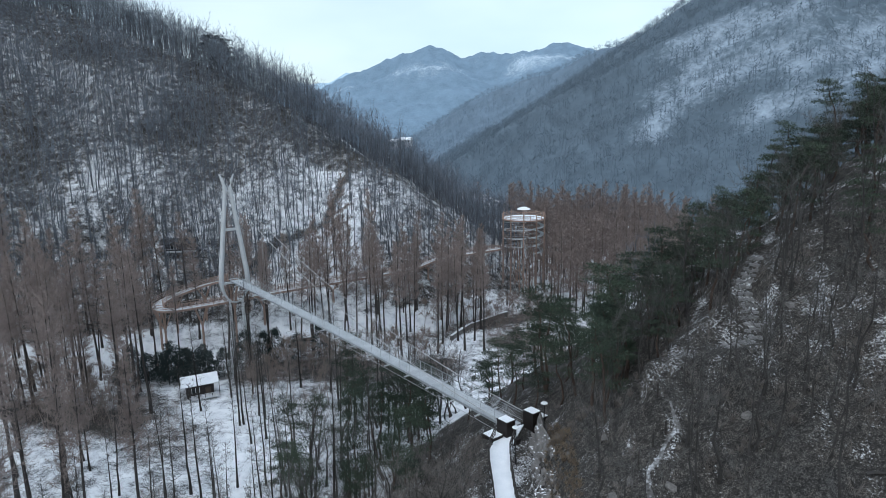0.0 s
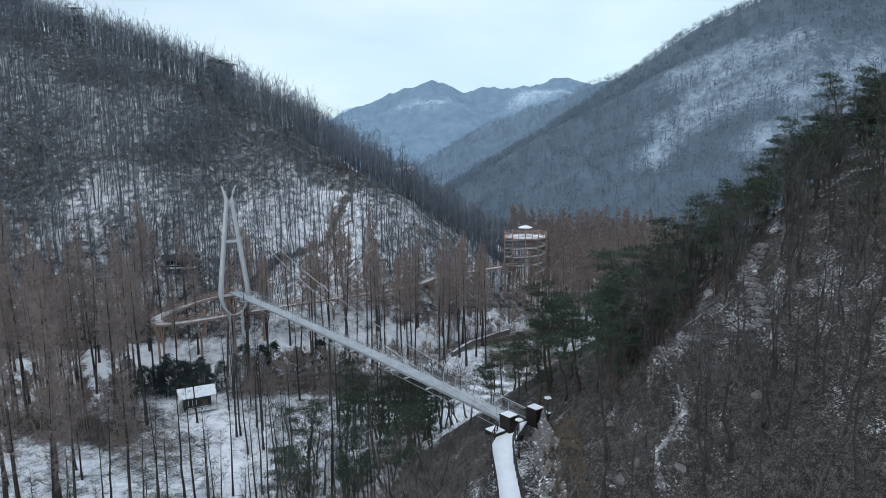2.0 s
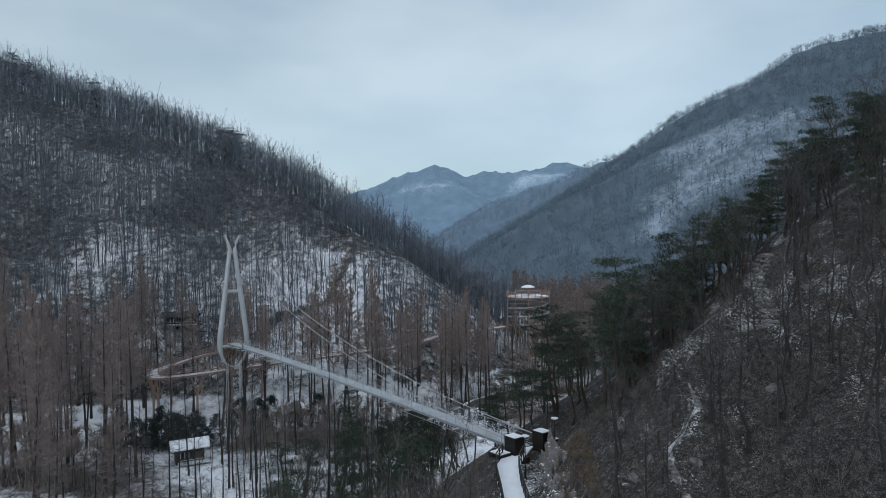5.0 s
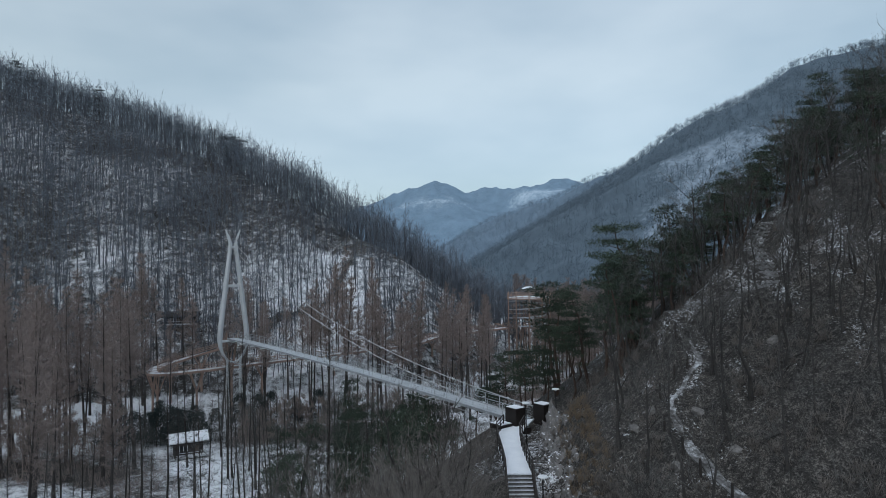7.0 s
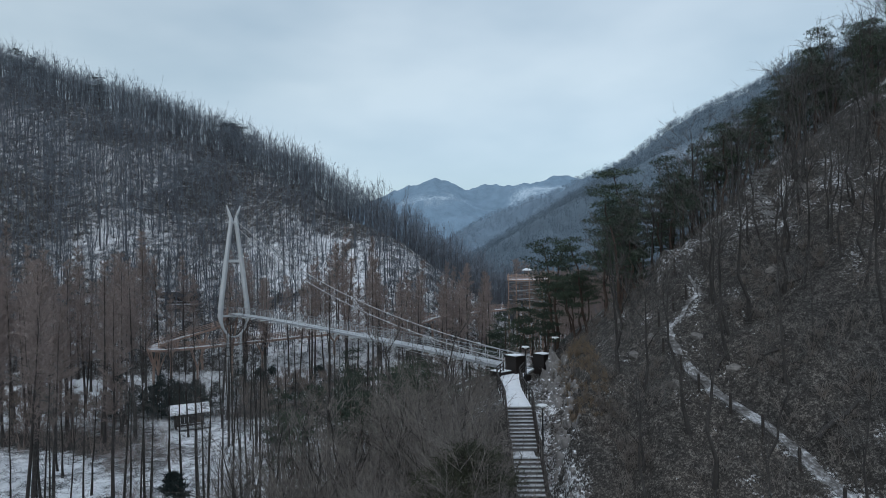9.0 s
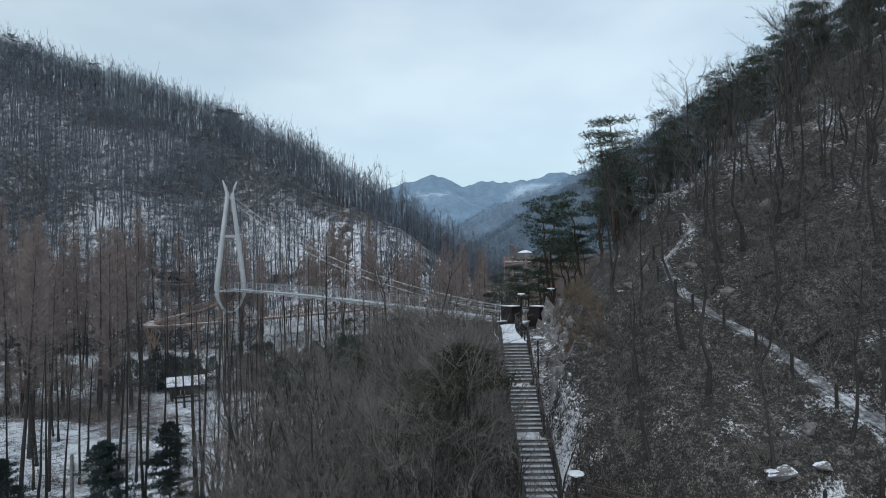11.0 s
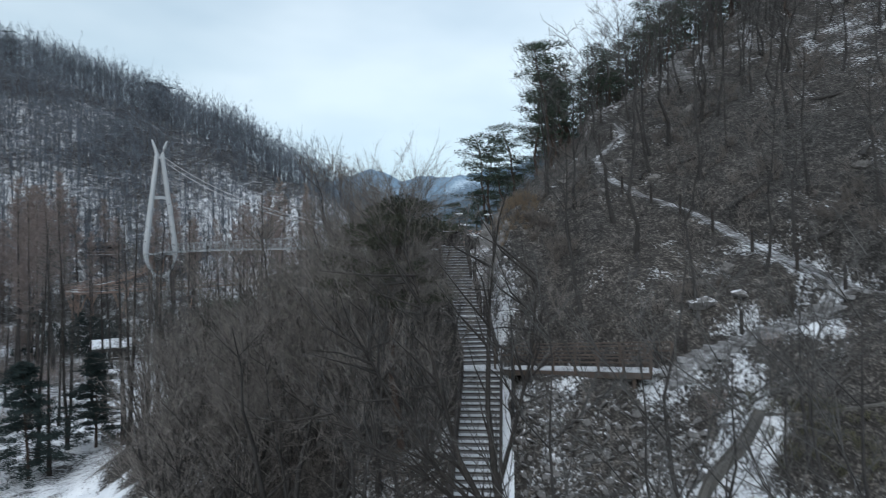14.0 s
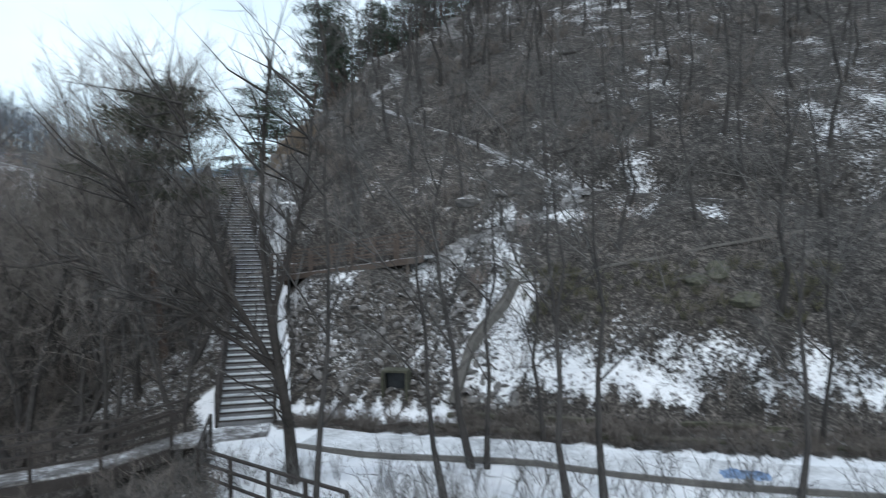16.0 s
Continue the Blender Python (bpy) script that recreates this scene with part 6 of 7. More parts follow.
small_hut(-42.2, 101.5, 28, 5.4, 4.0, 2.7, "dark timber hut with a thick snow-covered gable roof")
small_hut(-30, 125.5, 20, 5.0, 4.0, 2.0, "small hut under the raised walkway, snow on its roof")
small_hut(-62, 145, 10, 7.5, 4.5, 2.2, "dark open pavilion on the hillside terrace", RAILWOOD)


def far_pavilion(x, y, top):
    g = float(height(x, y))
    ob = thing("pavilion", "small far pavilion with a snow-covered flared roof", "pavilion", "", pose(x, y, g))
    h = top - g
    for k in range(6):
        bm = bmesh.new()
        pipe(bm, [(1.9 * math.cos(k * 1.047), 1.9 * math.sin(k * 1.047), -0.3), (1.9 * math.cos(k * 1.047), 1.9 * math.sin(k * 1.047), h - 1.3)], 0.14, 6)
        part("column", bm, TIMBER, ob)
    bm = bmesh.new()
    pipe(bm, [(0, 0, h - 1.5), (0, 0, h - 1.3), (0, 0, h - 0.7), (0, 0, h)], [3.1, 3.2, 1.3, 0.12], 8)
    part("roof", bm, SNOW, ob, "flared roof under snow")
    bm = bmesh.new()
    pipe(bm, [(0, 0, h - 5.2), (0, 0, h - 5.0)], 2.5, 8)
    part("floor_platform", bm, TIMBER, ob)


far_pavilion(16.7, 230, 16.6)


def village_house(x, y, z, w, d, h, turn):
    ob = thing("village_house", "distant pale house with a snow-covered pitched roof", "house", "far village houses", pose(x, y, z, 0, 0, turn))
    bm = bmesh.new()
    box(bm, w, d, h + 3, Matrix.Translation((0, 0, -3)))
    part("wall", bm, PLASTER, ob)
    for s in (-1, 1):
        bm = bmesh.new()
        ribbon(bm, [(-w / 2 - 0.4, 0, h + 1.8), (w / 2 + 0.4, 0, h + 1.8)], [(-w / 2 - 0.4, s * (d / 2 + 0.5), h - 0.1), (w / 2 + 0.4, s * (d / 2 + 0.5), h - 0.1)], 0.2)
        part("roof", bm, SNOW, ob, "roof slope under snow")
    for k in (-0.28, 0.0, 0.28):
        bm = bmesh.new()
        box(bm, w * 0.14, 0.12, 1.2, Matrix.Translation((w * k, -d / 2 - 0.03, h * 0.35)))
        part("window", bm, GLASS_AND_SHADE, ob)


PLASTER = mat("pale_house_plaster", (0.40, 0.42, 0.44), (0.55, 0.57, 0.59), 0.5, 6, 0.9)
for x, y, z, w, turn in ((16, 476, 10.5, 7, 10), (25, 480, 8.5, 8, -15), (21, 492, 11.5, 6, 30), (31, 470, 7.0, 6, 5), (-38, 482, 31, 9, 8), (-29, 490, 32, 8, -10)):
    village_house(x, y, z, w, 5.5, 3.0, turn)


def garden_wall():
    ob = thing("retaining_wall", "low stone retaining wall topped with snow on the valley floor", "wall", kind="structure")
    line = [(1.5, 128.0), (5.7, 135.0), (10.2, 139.5), (15.0, 143.5)]
    for (x0, y0), (x1, y1) in zip(line, line[1:]):
        n = 5
        for k in range(n):
            a, b = (x0 + (x1 - x0) * k / n, y0 + (y1 - y0) * k / n), (x0 + (x1 - x0) * (k + 0.97) / n, y0 + (y1 - y0) * (k + 0.97) / n)
            g = float(height(*a))
            bm = bmesh.new()
            beam(bm, (*a, g + 0.4), (*b, g + 0.4), 0.6, 1.3, 0.03)
            s = part("stone_block", bm, ROCK, ob)
            bm = bmesh.new()
            beam(bm, (*a, g + 1.1), (*b, g + 1.1), 0.62, 0.12, 0.03)
            part("coping_snow", bm, SNOW, s)


garden_wall()


# ---- paths, walls and small things ----
def rock_snow_material(least=1.36, pale=1.0):
    """Rock with snow on faces that look up."""
    m = mat("snow_dusted_rock", (0.058 * pale, 0.056 * pale, 0.054 * pale), (0.215 * pale, 0.207 * pale, 0.200 * pale), 0.9, 7, 0.9, bump=0.9, vary=0.1)
    nt = m.node_tree
    N, L = nt.nodes, nt.links
    bs = N["Principled BSDF"]
    ge = N.new("ShaderNodeNewGeometry")
    sp = N.new("ShaderNodeSeparateXYZ")
    L.new(ge.outputs["True Normal"], sp.inputs[0])
    nz = N.new("ShaderNodeTexNoise")
    nz.inputs["Scale"].default_value, nz.inputs["Detail"].default_value = 5, 4
    ad = N.new("ShaderNodeMath")
    ad.operation = "ADD"
    L.new(sp.outputs["Z"], ad.inputs[0])
    L.new(nz.outputs["Fac"], ad.inputs[1])
    mr = N.new("ShaderNodeMapRange")
    mr.inputs["From Min"].default_value, mr.inputs["From Max"].default_value = least, least + 0.12
    L.new(ad.outputs[0], mr.inputs["Value"])
    mx = N.new("ShaderNodeMix")
    mx.data_type = "RGBA"
    old = bs.inputs["Base Color"].links[0].from_socket
    L.new(mr.outputs[0], mx.inputs["Factor"])
    L.new(old, mx.inputs["A"])
    mx.inputs["B"].default_value = (0.78, 0.80, 0.83, 1)
    L.new(mx.outputs["Result"], bs.inputs["Base Color"])
    return m


ROCK_SNOW = rock_snow_material()
PITCH_STONE = rock_snow_material(1.43, 0.95)
RUBBLE = rock_snow_material(1.34, 1.15)


def build_paths():
    """Stepped path of flat stones up the near hill, with rope posts beside it."""
    ob = thing("stone_path", "stepped path of flat stones and trodden snow up the slope", "path", kind="structure")
    rng = random.Random(4)
    shapes = []
    for _ in range(6):
        bm = bmesh.new()
        n = 7
        ring = [bm.verts.new((0.27 * rng.uniform(0.75, 1.1) * math.cos(k * 6.283 / n), 0.23 * rng.uniform(0.75, 1.15) * math.sin(k * 6.283 / n), 0.05)) for k in range(n)]
        low = [bm.verts.new((v.co.x * 1.12, v.co.y * 1.12, -0.12)) for v in ring]
        bm.faces.new(ring)
        for k in range(n):
            bm.faces.new((ring[k], low[k], low[(k + 1) % n], ring[(k + 1) % n]))
        me = bpy.data.meshes.new("stone")
        bm.to_mesh(me)
        bm.free()
        me.materials.append(STONE)
        shapes.append(me)
    for line in (SIDE_PATH[1:5], UPPER_PATH[10:]):
        for (x0, y0, z0), (x1, y1, z1) in zip(line, line[1:]):
            d = math.hypot(x1 - x0, y1 - y0)
            n = int(d / 0.55)
            turn = math.atan2(y1 - y0, x1 - x0)
            for k in range(n):
                for o in (-0.42, 0.0, 0.40):
                    u = (k + rng.uniform(0.3, 0.7)) / n
                    x, y = x0 + (x1 - x0) * u - math.sin(turn) * (o + rng.uniform(-0.1, 0.1)), y0 + (y1 - y0) * u + math.cos(turn) * (o + rng.uniform(-0.1, 0.1))
                    s = new("stone", rng.choice(shapes))
                    s.parent = ob
                    s.matrix_basis = pose(x, y, float(height(x, y)) + 0.045, rng.uniform(-3, 3), rng.uniform(-3, 3), math.degrees(turn) + 90 + rng.uniform(-25, 25))
    for line, wide in ((SIDE_PATH[1:], 0.50), (UPPER_PATH[:6], 0.36), (UPPER_PATH[5:9], 0.16)):
        L, Rr, s = [], [], 0.0
        for (x0, y0, z0), (x1, y1, z1) in zip(line, line[1:]):
            d = math.hypot(x1 - x0, y1 - y0)
            nx, ny = -(y1 - y0) / d, (x1 - x0) / d
            for k in range(int(d / 0.4)):
                u = k * 0.4 / d
                x, y = x0 + (x1 - x0) * u, y0 + (y1 - y0) * u
                a, b = wide + 0.10 * math.sin(s * 1.7) + rng.uniform(-0.07, 0.07), wide + 0.10 * math.sin(s * 2.3 + 1) + rng.uniform(-0.07, 0.07)
                L.append(Vector((x + nx * a, y + ny * a, float(height(x + nx * a * 0.7, y + ny * a * 0.7)) + 0.07)))
                Rr.append(Vector((x - nx * b, y - ny * b, float(height(x - nx * b * 0.7, y - ny * b * 0.7)) + 0.07)))
                s += 0.4
        bm = bmesh.new()
        ribbon(bm, L, Rr, 0.25)
        part("trodden_strip", bm, TRODDEN, ob)


TRODDEN = mat("trodden_path", (0.040, 0.037, 0.035), (0.54, 0.56, 0.58), 1.1, 6, 0.85, bump=0.6, c=(0.150, 0.147, 0.145), spread=0.15)
STONE = mat("path_stone", (0.11, 0.108, 0.106), (0.37, 0.372, 0.375), 1.6, 10, 0.85, bump=0.5, vary=0.15)
build_paths()


def rope_post(x, y):
    ob = thing("rope_post", "short dark timber post beside the hill path", "post", "posts along the hill path", pose(x, y, float(height(x, y)) - 0.2, 0, 0, 20))
    bm = bmesh.new()
    pipe(bm, [(0, 0, 0), (0, 0, 1.12), (0, 0, 1.2)], [0.075, 0.07, 0.045], 8)
    part("shaft", bm, RAILWOOD, ob)
    bm = bmesh.new()
    pipe(bm, [(0, 0, 0.98), (0, 0, 1.04)], 0.082, 8)
    part("band", bm, LAMPMETAL, ob)


for line, off in ((SIDE_PATH[1:-1], 0.75), (UPPER_PATH[1:10], 0.8)):
    for (x0, y0, z0), (x1, y1, z1) in zip(line, line[1:]):
        d = math.hypot(x1 - x0, y1 - y0)
        for k in range(max(1, round(d / 1.9))):
            u = k / max(1, round(d / 1.9))
            rope_post(x0 + (x1 - x0) * u - (y1 - y0) / d * off, y0 + (y1 - y0) * u + (x1 - x0) / d * off)


def boulder(x, y, size, turn, stone, label, seed):
    """A rough block of rock, half sunk in the slope, with broken faces."""
    rng = random.Random(seed)
    ob = thing("boulder", label, "rock", "boulders on the slope", pose(x, y, float(height(x, y)) - 0.25 * size[2], rng.uniform(-15, 15), rng.uniform(-15, 15), turn))
    planes = [(Vector((rng.uniform(-1, 1), rng.uniform(-1, 1), rng.uniform(-0.3, 1))).normalized(), rng.uniform(0.55, 0.85)) for _ in range(7)]
    bm = bmesh.new()
    bmesh.ops.create_icosphere(bm, subdivisions=3, radius=1)
    for v in bm.verts:
        c = v.co.copy()
        for n, d in planes:
            over = c.dot(n) - d
            if over > 0:
                c -= n * over
        c *= 1 + 0.22 * noise.noise(c * 2.2 + Vector((seed, 0, 0))) + 0.12 * noise.noise(c * 6 + Vector((0, seed, 0)))
        v.co = Vector((c.x * size[0], c.y * size[1], c.z * size[2])) * 1.2
    part("rock_body", bm, stone, ob)


boulder(13.6, 23.5, (0.95, 0.5, 0.24), 30, RUBBLE, "dark overhanging rock with snow on its back", 3)
boulder(15.0, 23.0, (0.45, 0.28, 0.13), 10, RUBBLE, "pale rounded boulder on the leaf litter", 5)
boulder(12.0, 37.8, (0.5, 0.35, 0.25), 50, ROCK, "pale rock beside the hill path", 7)
boulder(19.06, 14.68, (0.55, 0.42, 0.36), 20, MOSS, "dark weathered rock jutting from the bank", 9)
boulder(18.24, 14.9, (0.42, 0.34, 0.26), 70, MOSS, "dark weathered rock jutting from the bank", 11)
boulder(19.05, 13.5, (0.5, 0.4, 0.28), 0, MOSS, "dark weathered rock jutting from the bank", 13)
for k in range(16):
    rr = random.Random(100 + k)
    bx, by = rr.uniform(9.5, 34), rr.uniform(22, 48)
    if clear(np.array(bx), np.array(by)):
        boulder(bx, by, (rr.uniform(0.2, 0.5), rr.uniform(0.2, 0.4), rr.uniform(0.15, 0.3)), rr.uniform(0, 360), ROCK, "small grey stone among fallen leaves", 30 + k)


def rock_cut():
    """Broken rock face beside the stairs and the level walk."""
    ob = thing("rock_outcrop", "broken grey rock face with snow on its ledges beside the stairs", "rock face", kind="structure")
    rng = random.Random(8)
    shapes = []
    for s in range(7):
        planes = [(Vector((rng.uniform(-1, 1), rng.uniform(-1, 1), rng.uniform(-1, 1))).normalized(), rng.uniform(0.45, 0.8)) for _ in range(9)]
        bm = bmesh.new()
        bmesh.ops.create_icosphere(bm, subdivisions=2, radius=1)
        for v in bm.verts:
            c = v.co.copy()
            for n, d in planes:
                over = c.dot(n) - d
                if over > 0:
                    c -= n * over
            v.co = c * (1 + 0.16 * noise.noise(c * 3.5 + Vector((0, s * 5, 0))))
        me = bpy.data.meshes.new("rock")
        bm.to_mesh(me)
        bm.free()
        me.materials.append(RUBBLE)
        shapes.append(me)
    crest = [(7.7, 35.6, 13.6), (8.2, 37.5, 14.7), (8.45, 40.0, 15.45), (8.69, 42.3, 16.0), (9.0, 46.0, 16.6), (9.37, 50.3, 17.25), (9.6, 54.0, 17.8)]
    cy = [c[1] for c in crest]
    rows, nu, nv = [], 230, 20
    for i in range(nu + 1):
        y = cy[0] + (cy[-1] - cy[0]) * i / nu
        cx, cz = float(np.interp(y, cy, [c[0] for c in crest])), float(np.interp(y, cy, [c[2] for c in crest]))
        cx += 0.35 * noise.noise(Vector((0, y * 0.5, 3)))
        cz += 0.45 * noise.noise(Vector((0, y * 0.8, 9))) - 0.8 * max(0, 1 - i / 10)
        row = []
        for j in range(nv + 1):
            v = j / nv
            x = cx - 1.25 + 1.75 * v
            g = float(height(x, y))
            up = max(0.0, cz - g) * min(1, v / 0.66) ** 1.3 if v < 0.66 else max(0.0, cz - g) * (1 - (v - 0.66) / 0.34) ** 0.7
            p = Vector((x, y, g + up))
            w = 1 - abs(2 * v - 1) ** 4
            d = noise.cell(Vector((p.x * 2.2, p.y * 1.5 + 0.6 * p.z, p.z * 2.4))) * 0.30 + noise.cell(Vector((p.x * 5, p.y * 3.5 - p.z, p.z * 5))) * 0.14 + noise.noise(p * 2.3) * 0.26 + noise.noise(p * 7) * 0.12 - 0.1
            row.append((p.x - d * 0.5 * w, p.y, p.z + d * w - (0.25 if j in (0, nv) else 0)))
        rows.append(row)
    q = [(i * (nv + 1) + j, i * (nv + 1) + j + 1, (i + 1) * (nv + 1) + j + 1, (i + 1) * (nv + 1) + j) for i in range(nu) for j in range(nv)]
    rib = new("rock_rib", raw_mesh("rock_rib", [p for row in rows for p in row], None, RUBBLE, q))
    rib.parent = ob
    for k in range(230):
        y = rng.uniform(29, 55)
        o = 1.2 + 1.5 * rng.random() ** 1.3
        x = float(stair_x(y)) + o + max(0, y - 46) * 0.16
        r = rng.uniform(0.06, 0.24)
        q = new("rock", rng.choice(shapes))
        q.parent = ob
        q.matrix_basis = Matrix.LocRotScale((x, y, float(height(x, y)) - 0.45 * r), Euler((rng.uniform(0, 6), rng.uniform(0, 6), rng.uniform(0, 6))), (r * rng.uniform(0.8, 1.3), r * rng.uniform(0.8, 1.5), r * rng.uniform(0.8, 1.3)))


rock_cut()


def stone_wall():
    """Pitched stone facing under the boardwalk, snow in its joints."""
    ob = thing("stone_pitching", "steep facing of grey rubble stones with snow in the joints", "stone wall", kind="structure")
    rng = random.Random(12)
    shapes = []
    for s in range(6):
        bm = bmesh.new()
        bmesh.ops.create_icosphere(bm, subdivisions=1, radius=1)
        for v in bm.verts:
            v.co = v.co * (1 + 0.35 * noise.noise(v.co * 1.4 + Vector((s * 3, 1, 0))))
            v.co.z *= 0.30
        me = bpy.data.meshes.new("stone")
        bm.to_mesh(me)
        bm.free()
        me.materials.append(PITCH_STONE)
        shapes.append(me)
    n = 0
    for row in range(24):
        for col in range(24):
            x = 5.6 + 0.29 * col + rng.uniform(-0.1, 0.1) + 0.14 * (row % 2)
            rise = 0.5 + 0.24 * row
            y = 18.2 - 0.8 * (x - 8) + rise / 0.78 + rng.uniform(-0.1, 0.1)
            inside = (y - 28.3) * 4.2 + (x - 6.3) * 6.2 < -3.5
            if not inside or x < float(stair_x(y)) + 1.35 or x > 11.6 or n >= 300:
                continue
            q = new("stone", rng.choice(shapes))
            q.parent = ob
            r = rng.uniform(0.12, 0.23)
            q.matrix_basis = Matrix.LocRotScale((x, y, float(height(x, y)) - 0.03), Euler((rng.uniform(0.5, 0.9), rng.uniform(-0.25, 0.25), rng.uniform(0, 6))), (r * 1.25, r, r))
            n += 1


def on_ground(x, y, up=0.0):
    return (x, y, float(height(x, y)) + up)


def built_edges():
    # snowy margin beside the lower flight
    ob = thing("stair_margin", "concrete margin beside the stairs under snow", "kerb", kind="structure")
    bm = bmesh.new()
    L = [(float(stair_x(y)) + 0.86, y, float(np.interp(y, STAIR_Y, STAIR_Z)) - 0.02) for y in np.linspace(19.8, 27.6, 14)]
    ribbon(bm, L, [(x + 0.55, y - 0.05, z + 0.06) for x, y, z in L], 0.5)
    part("snow_strip", bm, SNOW, ob)
    dark = mat("mossy_concrete", (0.050, 0.047, 0.042), (0.185, 0.178, 0.165), 1.0, 12, 0.9, 0.0, 0.5)
    # drain outlet in the stone facing
    ob = thing("drain_outlet", "square dark drain outlet in the stone facing", "drain", "", pose(*on_ground(8.25, 18.75, -0.15), 0, 0, -38))
    bm = bmesh.new()
    for sx in (-0.5, 0.5):
        box(bm, 0.08, 0.6, 0.95, Matrix.Translation((sx * 0.85, 0.15, 0)), 0.01)
    box(bm, 0.93, 0.6, 0.08, Matrix.Translation((0, 0.15, 0.95)), 0.01)
    part("frame", bm, MOSS, ob)
    # near-black sheet stands in for the shade inside the open outlet
    bm = bmesh.new()
    box(bm, 0.76, 0.05, 0.95, Matrix.Translation((0, 0.2, 0)))
    part("opening_shade", bm, GLASS_AND_SHADE, ob)
    # chute down the bank
    ob = thing("drain_chute", "sloping concrete drain chute down the snowy bank", "drain", kind="structure")
    run = [(13.2, 18.85), (12.6, 18.55), (12.1, 18.37), (11.5, 18.3), (11.0, 18.2), (10.6, 17.95), (10.2, 17.6), (9.75, 17.25)]
    for o, wide, deep in ((-0.12, 0.05, 0.34), (0.12, 0.05, 0.34), (0, 0.20, 0.20)):
        bm = bmesh.new()
        pts = [Vector((x - o * 0.5, y + o * 0.85, float(height(x, y)) + 0.12)) for x, y in run]
        for a, b in zip(pts, pts[1:]):
            beam(bm, a, b + (b - a) * 0.08, wide, deep)
        part("chute_wall" if o else "chute_floor", bm, dark, ob)
    bm = bmesh.new()
    ditch = [on_ground(x, y, 0.02) for x, y in ((13.2, 18.85), (14.1, 18.25), (15.1, 17.7), (16.2, 17.15), (17.9, 16.3), (19.6, 15.4), (22.5, 13.9))]
    for a, b in zip(ditch, ditch[1:]):
        beam(bm, a, b, 0.12, 0.09)
    part("coping", bm, dark, ob)
    # road with its kerb
    bm = bmesh.new()
    line = [(4.4, 16.5), (5.8, 14.9), (6.6, 14.25), (7.8, 13.45), (9.0, 12.6), (9.6, 12.05), (10.9, 10.4), (12.6, 8.7), (14.4, 7.25), (18, 4.4), (24, -0.4), (34, -8.4), (60, -28)]
    ribbon(bm, [(x + 0.07, y + 0.08, 5.07) for x, y in line], [(x + 1.2, y + 1.42, 5.07) for x, y in line], 0.3)
    me = bpy.data.meshes.new("road")
    bm.to_mesh(me)
    bm.free()
    me.materials.append(PACKED)
    tagged(new("road", me), "narrow lane under trodden snow", "road", kind="structure")
    bm = bmesh.new()
    edge = [(x, y, 5.07) for x, y in line]
    for a, b in zip(edge, edge[1:]):
        beam(bm, a, b, 0.10, 0.13)
    me = bpy.data.meshes.new("kerb")
    bm.to_mesh(me)
    bm.free()
    me.materials.append(dark)
    tagged(new("kerb", me), "low concrete kerb along the lane", "kerb", kind="structure")


stone_wall()
built_edges()


def tarpaulin(x, y, turn):
    """A crumpled sheet thrown down on the snow."""
    ob = thing("tarpaulin", "crumpled blue tarpaulin lying on the snow by the lane", "tarpaulin", "", pose(x, y, float(height(x, y)) + 0.02, 0, 0, turn))
    bm = bmesh.new()
    bmesh.ops.create_grid(bm, x_segments=28, y_segments=14, size=1)
    for v in bm.verts:
        u = Vector((v.co.x * 2.1, v.co.y * 1.3, 0))
        fold = 0.5 + 0.5 * noise.noise(u * 1.7 + Vector((3, 1, 0))) + 0.35 * abs(noise.noise(u * 4.1))
        rim = min(1, 2.2 * (1 - max(abs(v.co.x), abs(v.co.y))))
        v.co = Vector((v.co.x * 0.62 + 0.09 * noise.noise(u * 2.3), v.co.y * 0.30 + 0.09 * noise.noise(u * 2.3 + Vector((9, 0, 0))), 0.05 + 0.17 * fold * rim))
    bmesh.ops.solidify(bm, geom=bm.faces[:], thickness=0.012)
    part("sheet", bm, TARP, ob)


tarpaulin(13.45, 9.05, -40)


def build_footbridge():
    ob = thing("timber_footbridge", "low timber footbridge with rails and snow on its deck", "footbridge")
    line = [Vector(p) for p in ((4.0, 18.6, 5.1), (1.4, 18.9, 5.06), (-0.4, 19.0, 4.65), (-5.5, 19.7, 4.25))]
    nor = [Vector((0.25, 0.95, 0)), Vector((0.3, 0.95, 0)), Vector((0.3, 0.95, 0)), Vector((0.25, 0.97, 0))]
    bm = bmesh.new()
    ribbon(bm, [p + n * 0.68 for p, n in zip(line, nor)], [p - n * 0.68 for p, n in zip(line, nor)], 0.14)
    part("deck", bm, TRODDEN, ob, "deck under trodden snow")
    for s in (-1, 1):
        edge = [p + n * 0.71 * s for p, n in zip(line, nor)]
        bm = bmesh.new()
        for a, b in zip(edge[1:], edge[2:]):
            beam(bm, a - Vector((0, 0, 0.22)), b - Vector((0, 0, 0.22)), 0.12, 0.32)
        part("joist", bm, RAILWOOD, ob)
        rail_run(ob, edge[1:] if s > 0 else edge[1:], 1.5, 1.05, (1.0, 0.68, 0.36), RAILWOOD)
    for p in line[1:]:
        for s in (-0.7, 0.7):
            bm = bmesh.new()
            g = float(height(p.x, p.y + s)) - 0.3
            beam(bm, (p.x, p.y + s, g), (p.x, p.y + s, p.z - 0.15), 0.15, 0.15)
            part("pile", bm, RAILWOOD, ob)
    fence = thing("lane_fence", "dark timber rail fence along the lane", "fence")
    rail_run(fence, [on_ground(x, y) for x, y in ((2.2, 17.6), (1.7, 15.2), (2.9, 12.2), (4.0, 10.1))], 1.5, 1.0, (0.95, 0.62, 0.3), RAILWOOD, 0.09, 0.75)


build_footbridge()


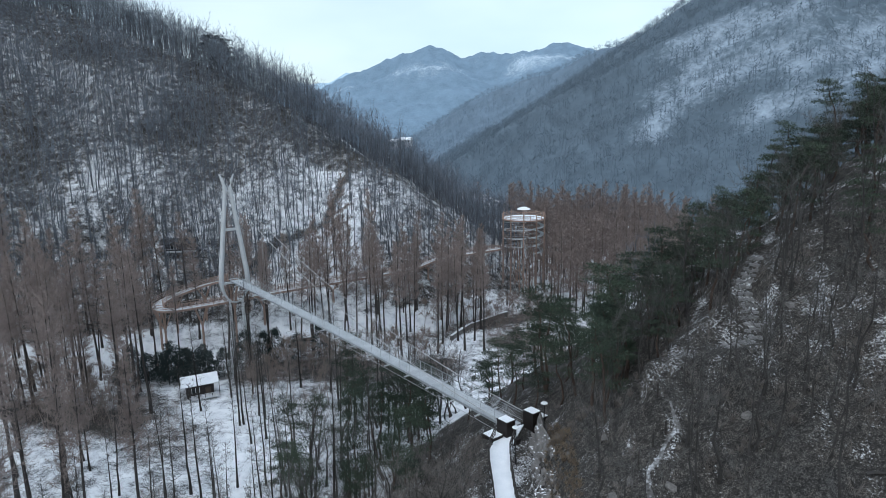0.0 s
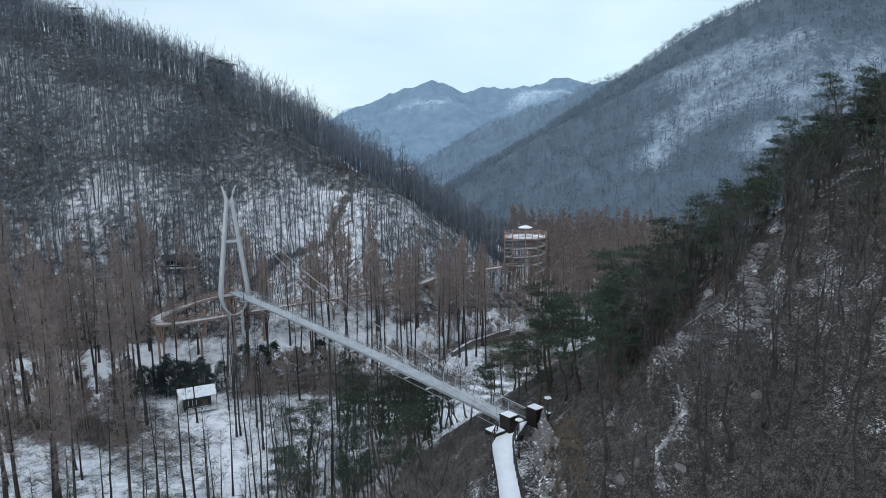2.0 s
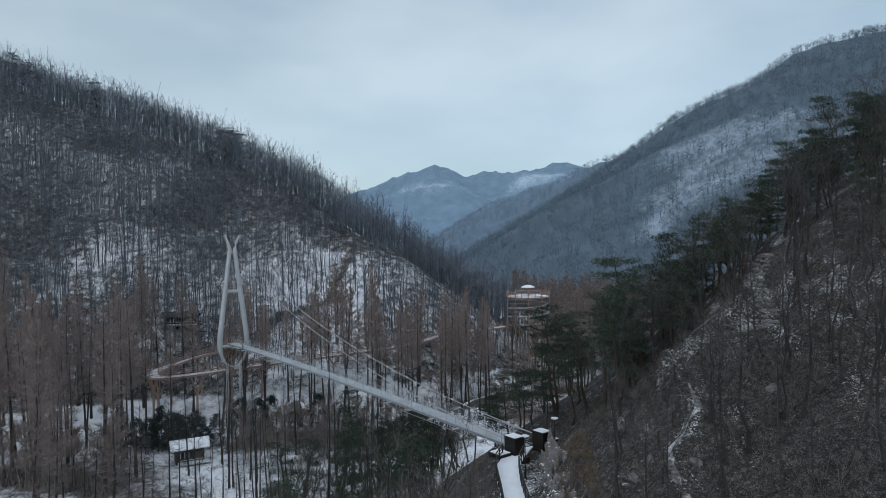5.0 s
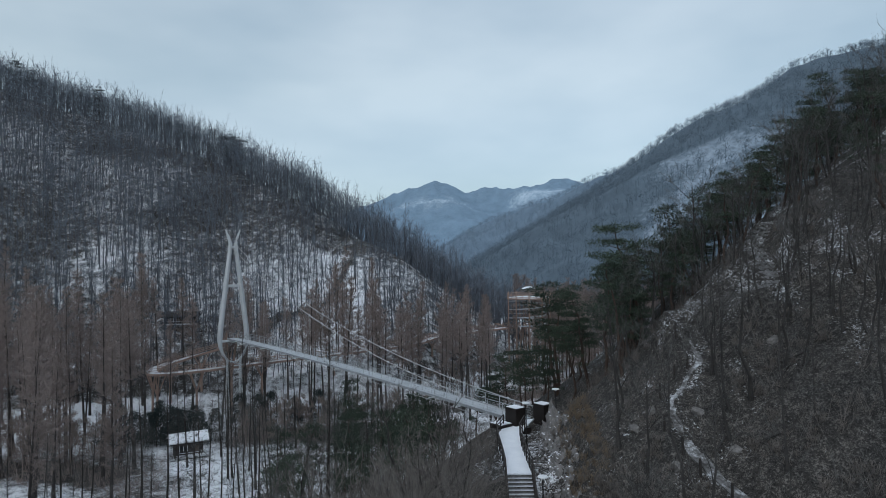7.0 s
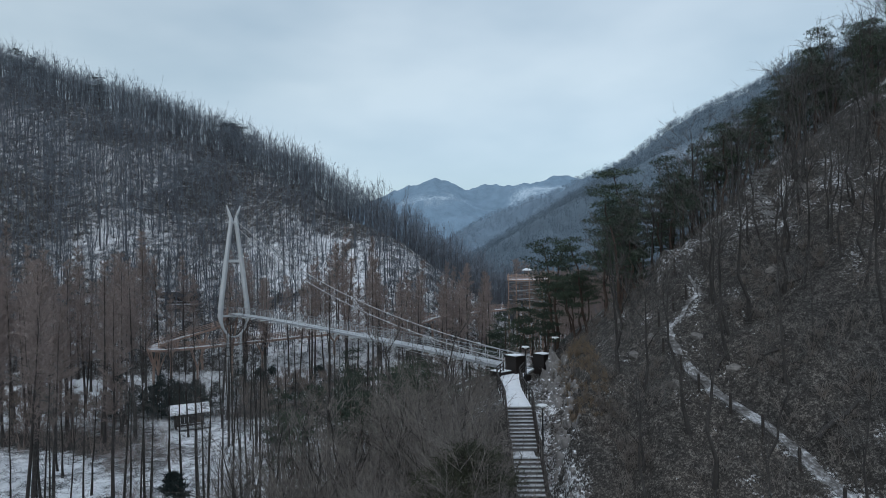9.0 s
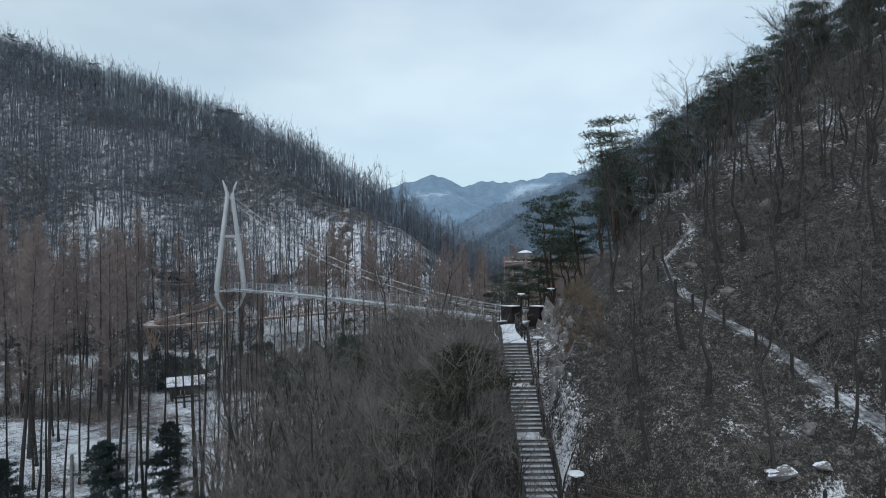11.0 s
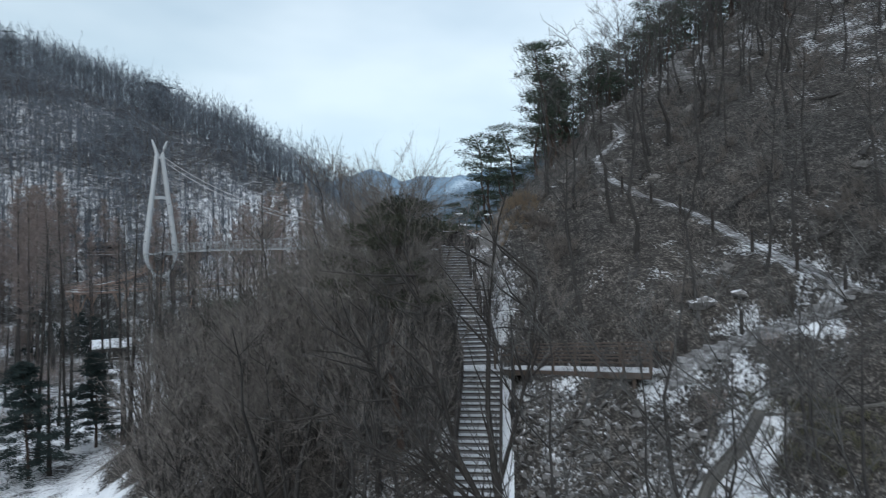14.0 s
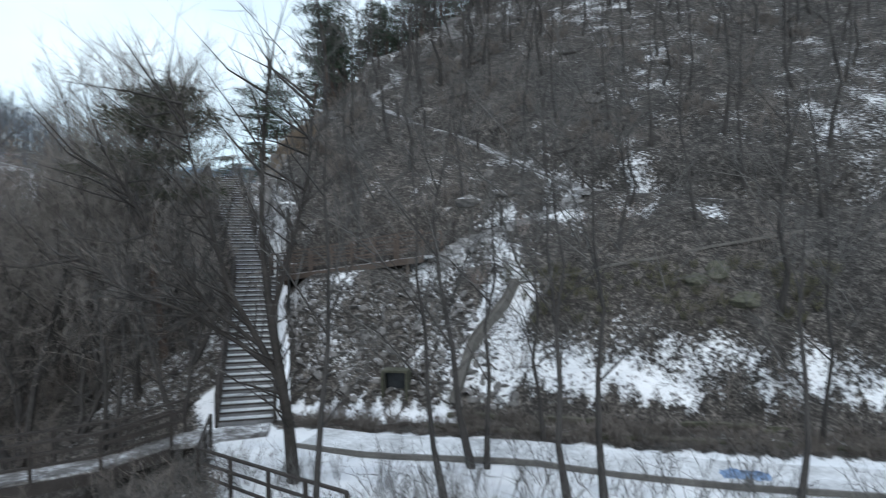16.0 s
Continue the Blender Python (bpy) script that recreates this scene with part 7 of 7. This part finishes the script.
def utility_pole(x, y, tall):
    ob = thing("utility_pole", "concrete utility pole with crossarms on the snowy flat", "utility pole", "", pose(x, y, float(height(x, y)) - 0.3))
    bm = bmesh.new()
    pipe(bm, [(0, 0, 0), (0, 0, tall)], [0.19, 0.12], 10)
    part("pole", bm, CONCRETE, ob)
    for z, w in ((tall - 1.75, 1.1), (tall - 3.95, 1.5)):
        bm = bmesh.new()
        beam(bm, (-w, 0.15, z), (w, 0.15, z), 0.09, 0.1)
        arm = part("crossarm", bm, LAMPHEAD, ob)
        for o in (-0.9, 0, 0.9):
            bm = bmesh.new()
            pipe(bm, [(o * w, 0.15, z + 0.04), (o * w, 0.15, z + 0.12), (o * w, 0.15, z + 0.22)], [0.04, 0.07, 0.04], 8)
            part("insulator", bm, LAMPHEAD, arm)


utility_pole(-28.8, 48.0, 7.4)


def fallen_log(x, y, turn, length, r, tilt=0):
    ob = thing("fallen_log", "dead grey trunk lying on the leaf litter", "log", "fallen logs", pose(x, y, float(height(x, y)) + r * 0.6, 0, tilt, turn))
    rng = random.Random(int(x * 10))
    bm = bmesh.new()
    n = 7
    pipe(bm, [(length * (k / n - 0.5), 0.12 * math.sin(k * 1.3), 0.05 * math.cos(k)) for k in range(n + 1)], [r * (1 - 0.6 * k / n) for k in range(n + 1)], 8)
    part("stem", bm, BARK, ob)
    for k in range(3):
        bm = bmesh.new()
        x0 = length * (rng.uniform(0.1, 0.45))
        pipe(bm, [(x0, 0, 0), (x0 + 0.4, rng.uniform(-0.5, 0.5), rng.uniform(0.2, 0.6))], [r * 0.35, 0.012], 5)
        part("branch_stub", bm, BARK, ob)


for k, (x, y, turn, ln, r) in enumerate([(19.5, 29.0, 25, 5.0, 0.13), (19.0, 33.5, 10, 3.0, 0.10), (16.0, 34.8, 60, 2.4, 0.09), (22.0, 37.5, 15, 3.0, 0.10), (19.9, 24.4, 10, 2.2, 0.10), (25, 28, 40, 3.5, 0.11), (12.3, 26.8, 65, 2.2, 0.09), (27, 33, -10, 3, 0.1)]):
    # logs lie along the fall of the slope
    g = math.degrees(math.atan(0.32 * math.cos(math.radians(turn)) + 0.555 * math.sin(math.radians(turn))))
    fallen_log(x, y, turn, ln, r, -g)


def mossy_edge():
    """Rows of mossy stones along the foot of the bank."""
    ob = thing("mossy_stone_edge", "two low rows of mossy stones with snow along the bank foot", "stone edge", kind="structure")
    rng = random.Random(21)
    shapes = []
    for s in range(5):
        bm = bmesh.new()
        bmesh.ops.create_icosphere(bm, subdivisions=2, radius=1)
        for v in bm.verts:
            c = Vector((max(-0.85, min(0.85, v.co.x)), max(-0.7, min(0.7, v.co.y)), max(-0.6, min(0.6, v.co.z))))
            v.co = c * (1 + 0.2 * noise.noise(v.co * 1.8 + Vector((s * 4, 0, 2))))
        me = bpy.data.meshes.new("stone")
        bm.to_mesh(me)
        bm.free()
        me.materials.append(MOSS)
        shapes.append(me)
    for row, (off, r) in enumerate(((0.05, 0.17), (-1.0, 0.17))):
        x = 9.6 - row
        while x < 30:
            w = r * rng.uniform(0.8, 2.2)
            y = 18.2 - 0.8 * (x - 8) + off * 1.2 + rng.uniform(-0.16, 0.16)
            if rng.random() < 0.10:
                x += 0.3
                continue
            q = new("stone", rng.choice(shapes))
            q.parent = ob
            q.matrix_basis = Matrix.LocRotScale((x, y, float(height(x, y)) + 0.02), Euler((rng.uniform(-0.1, 0.1), rng.uniform(-0.1, 0.1), -0.675 + rng.uniform(-0.15, 0.15))), (w * 1.35, r * 0.9, r * rng.uniform(0.6, 0.95)))
            x += w * 1.55


mossy_edge()
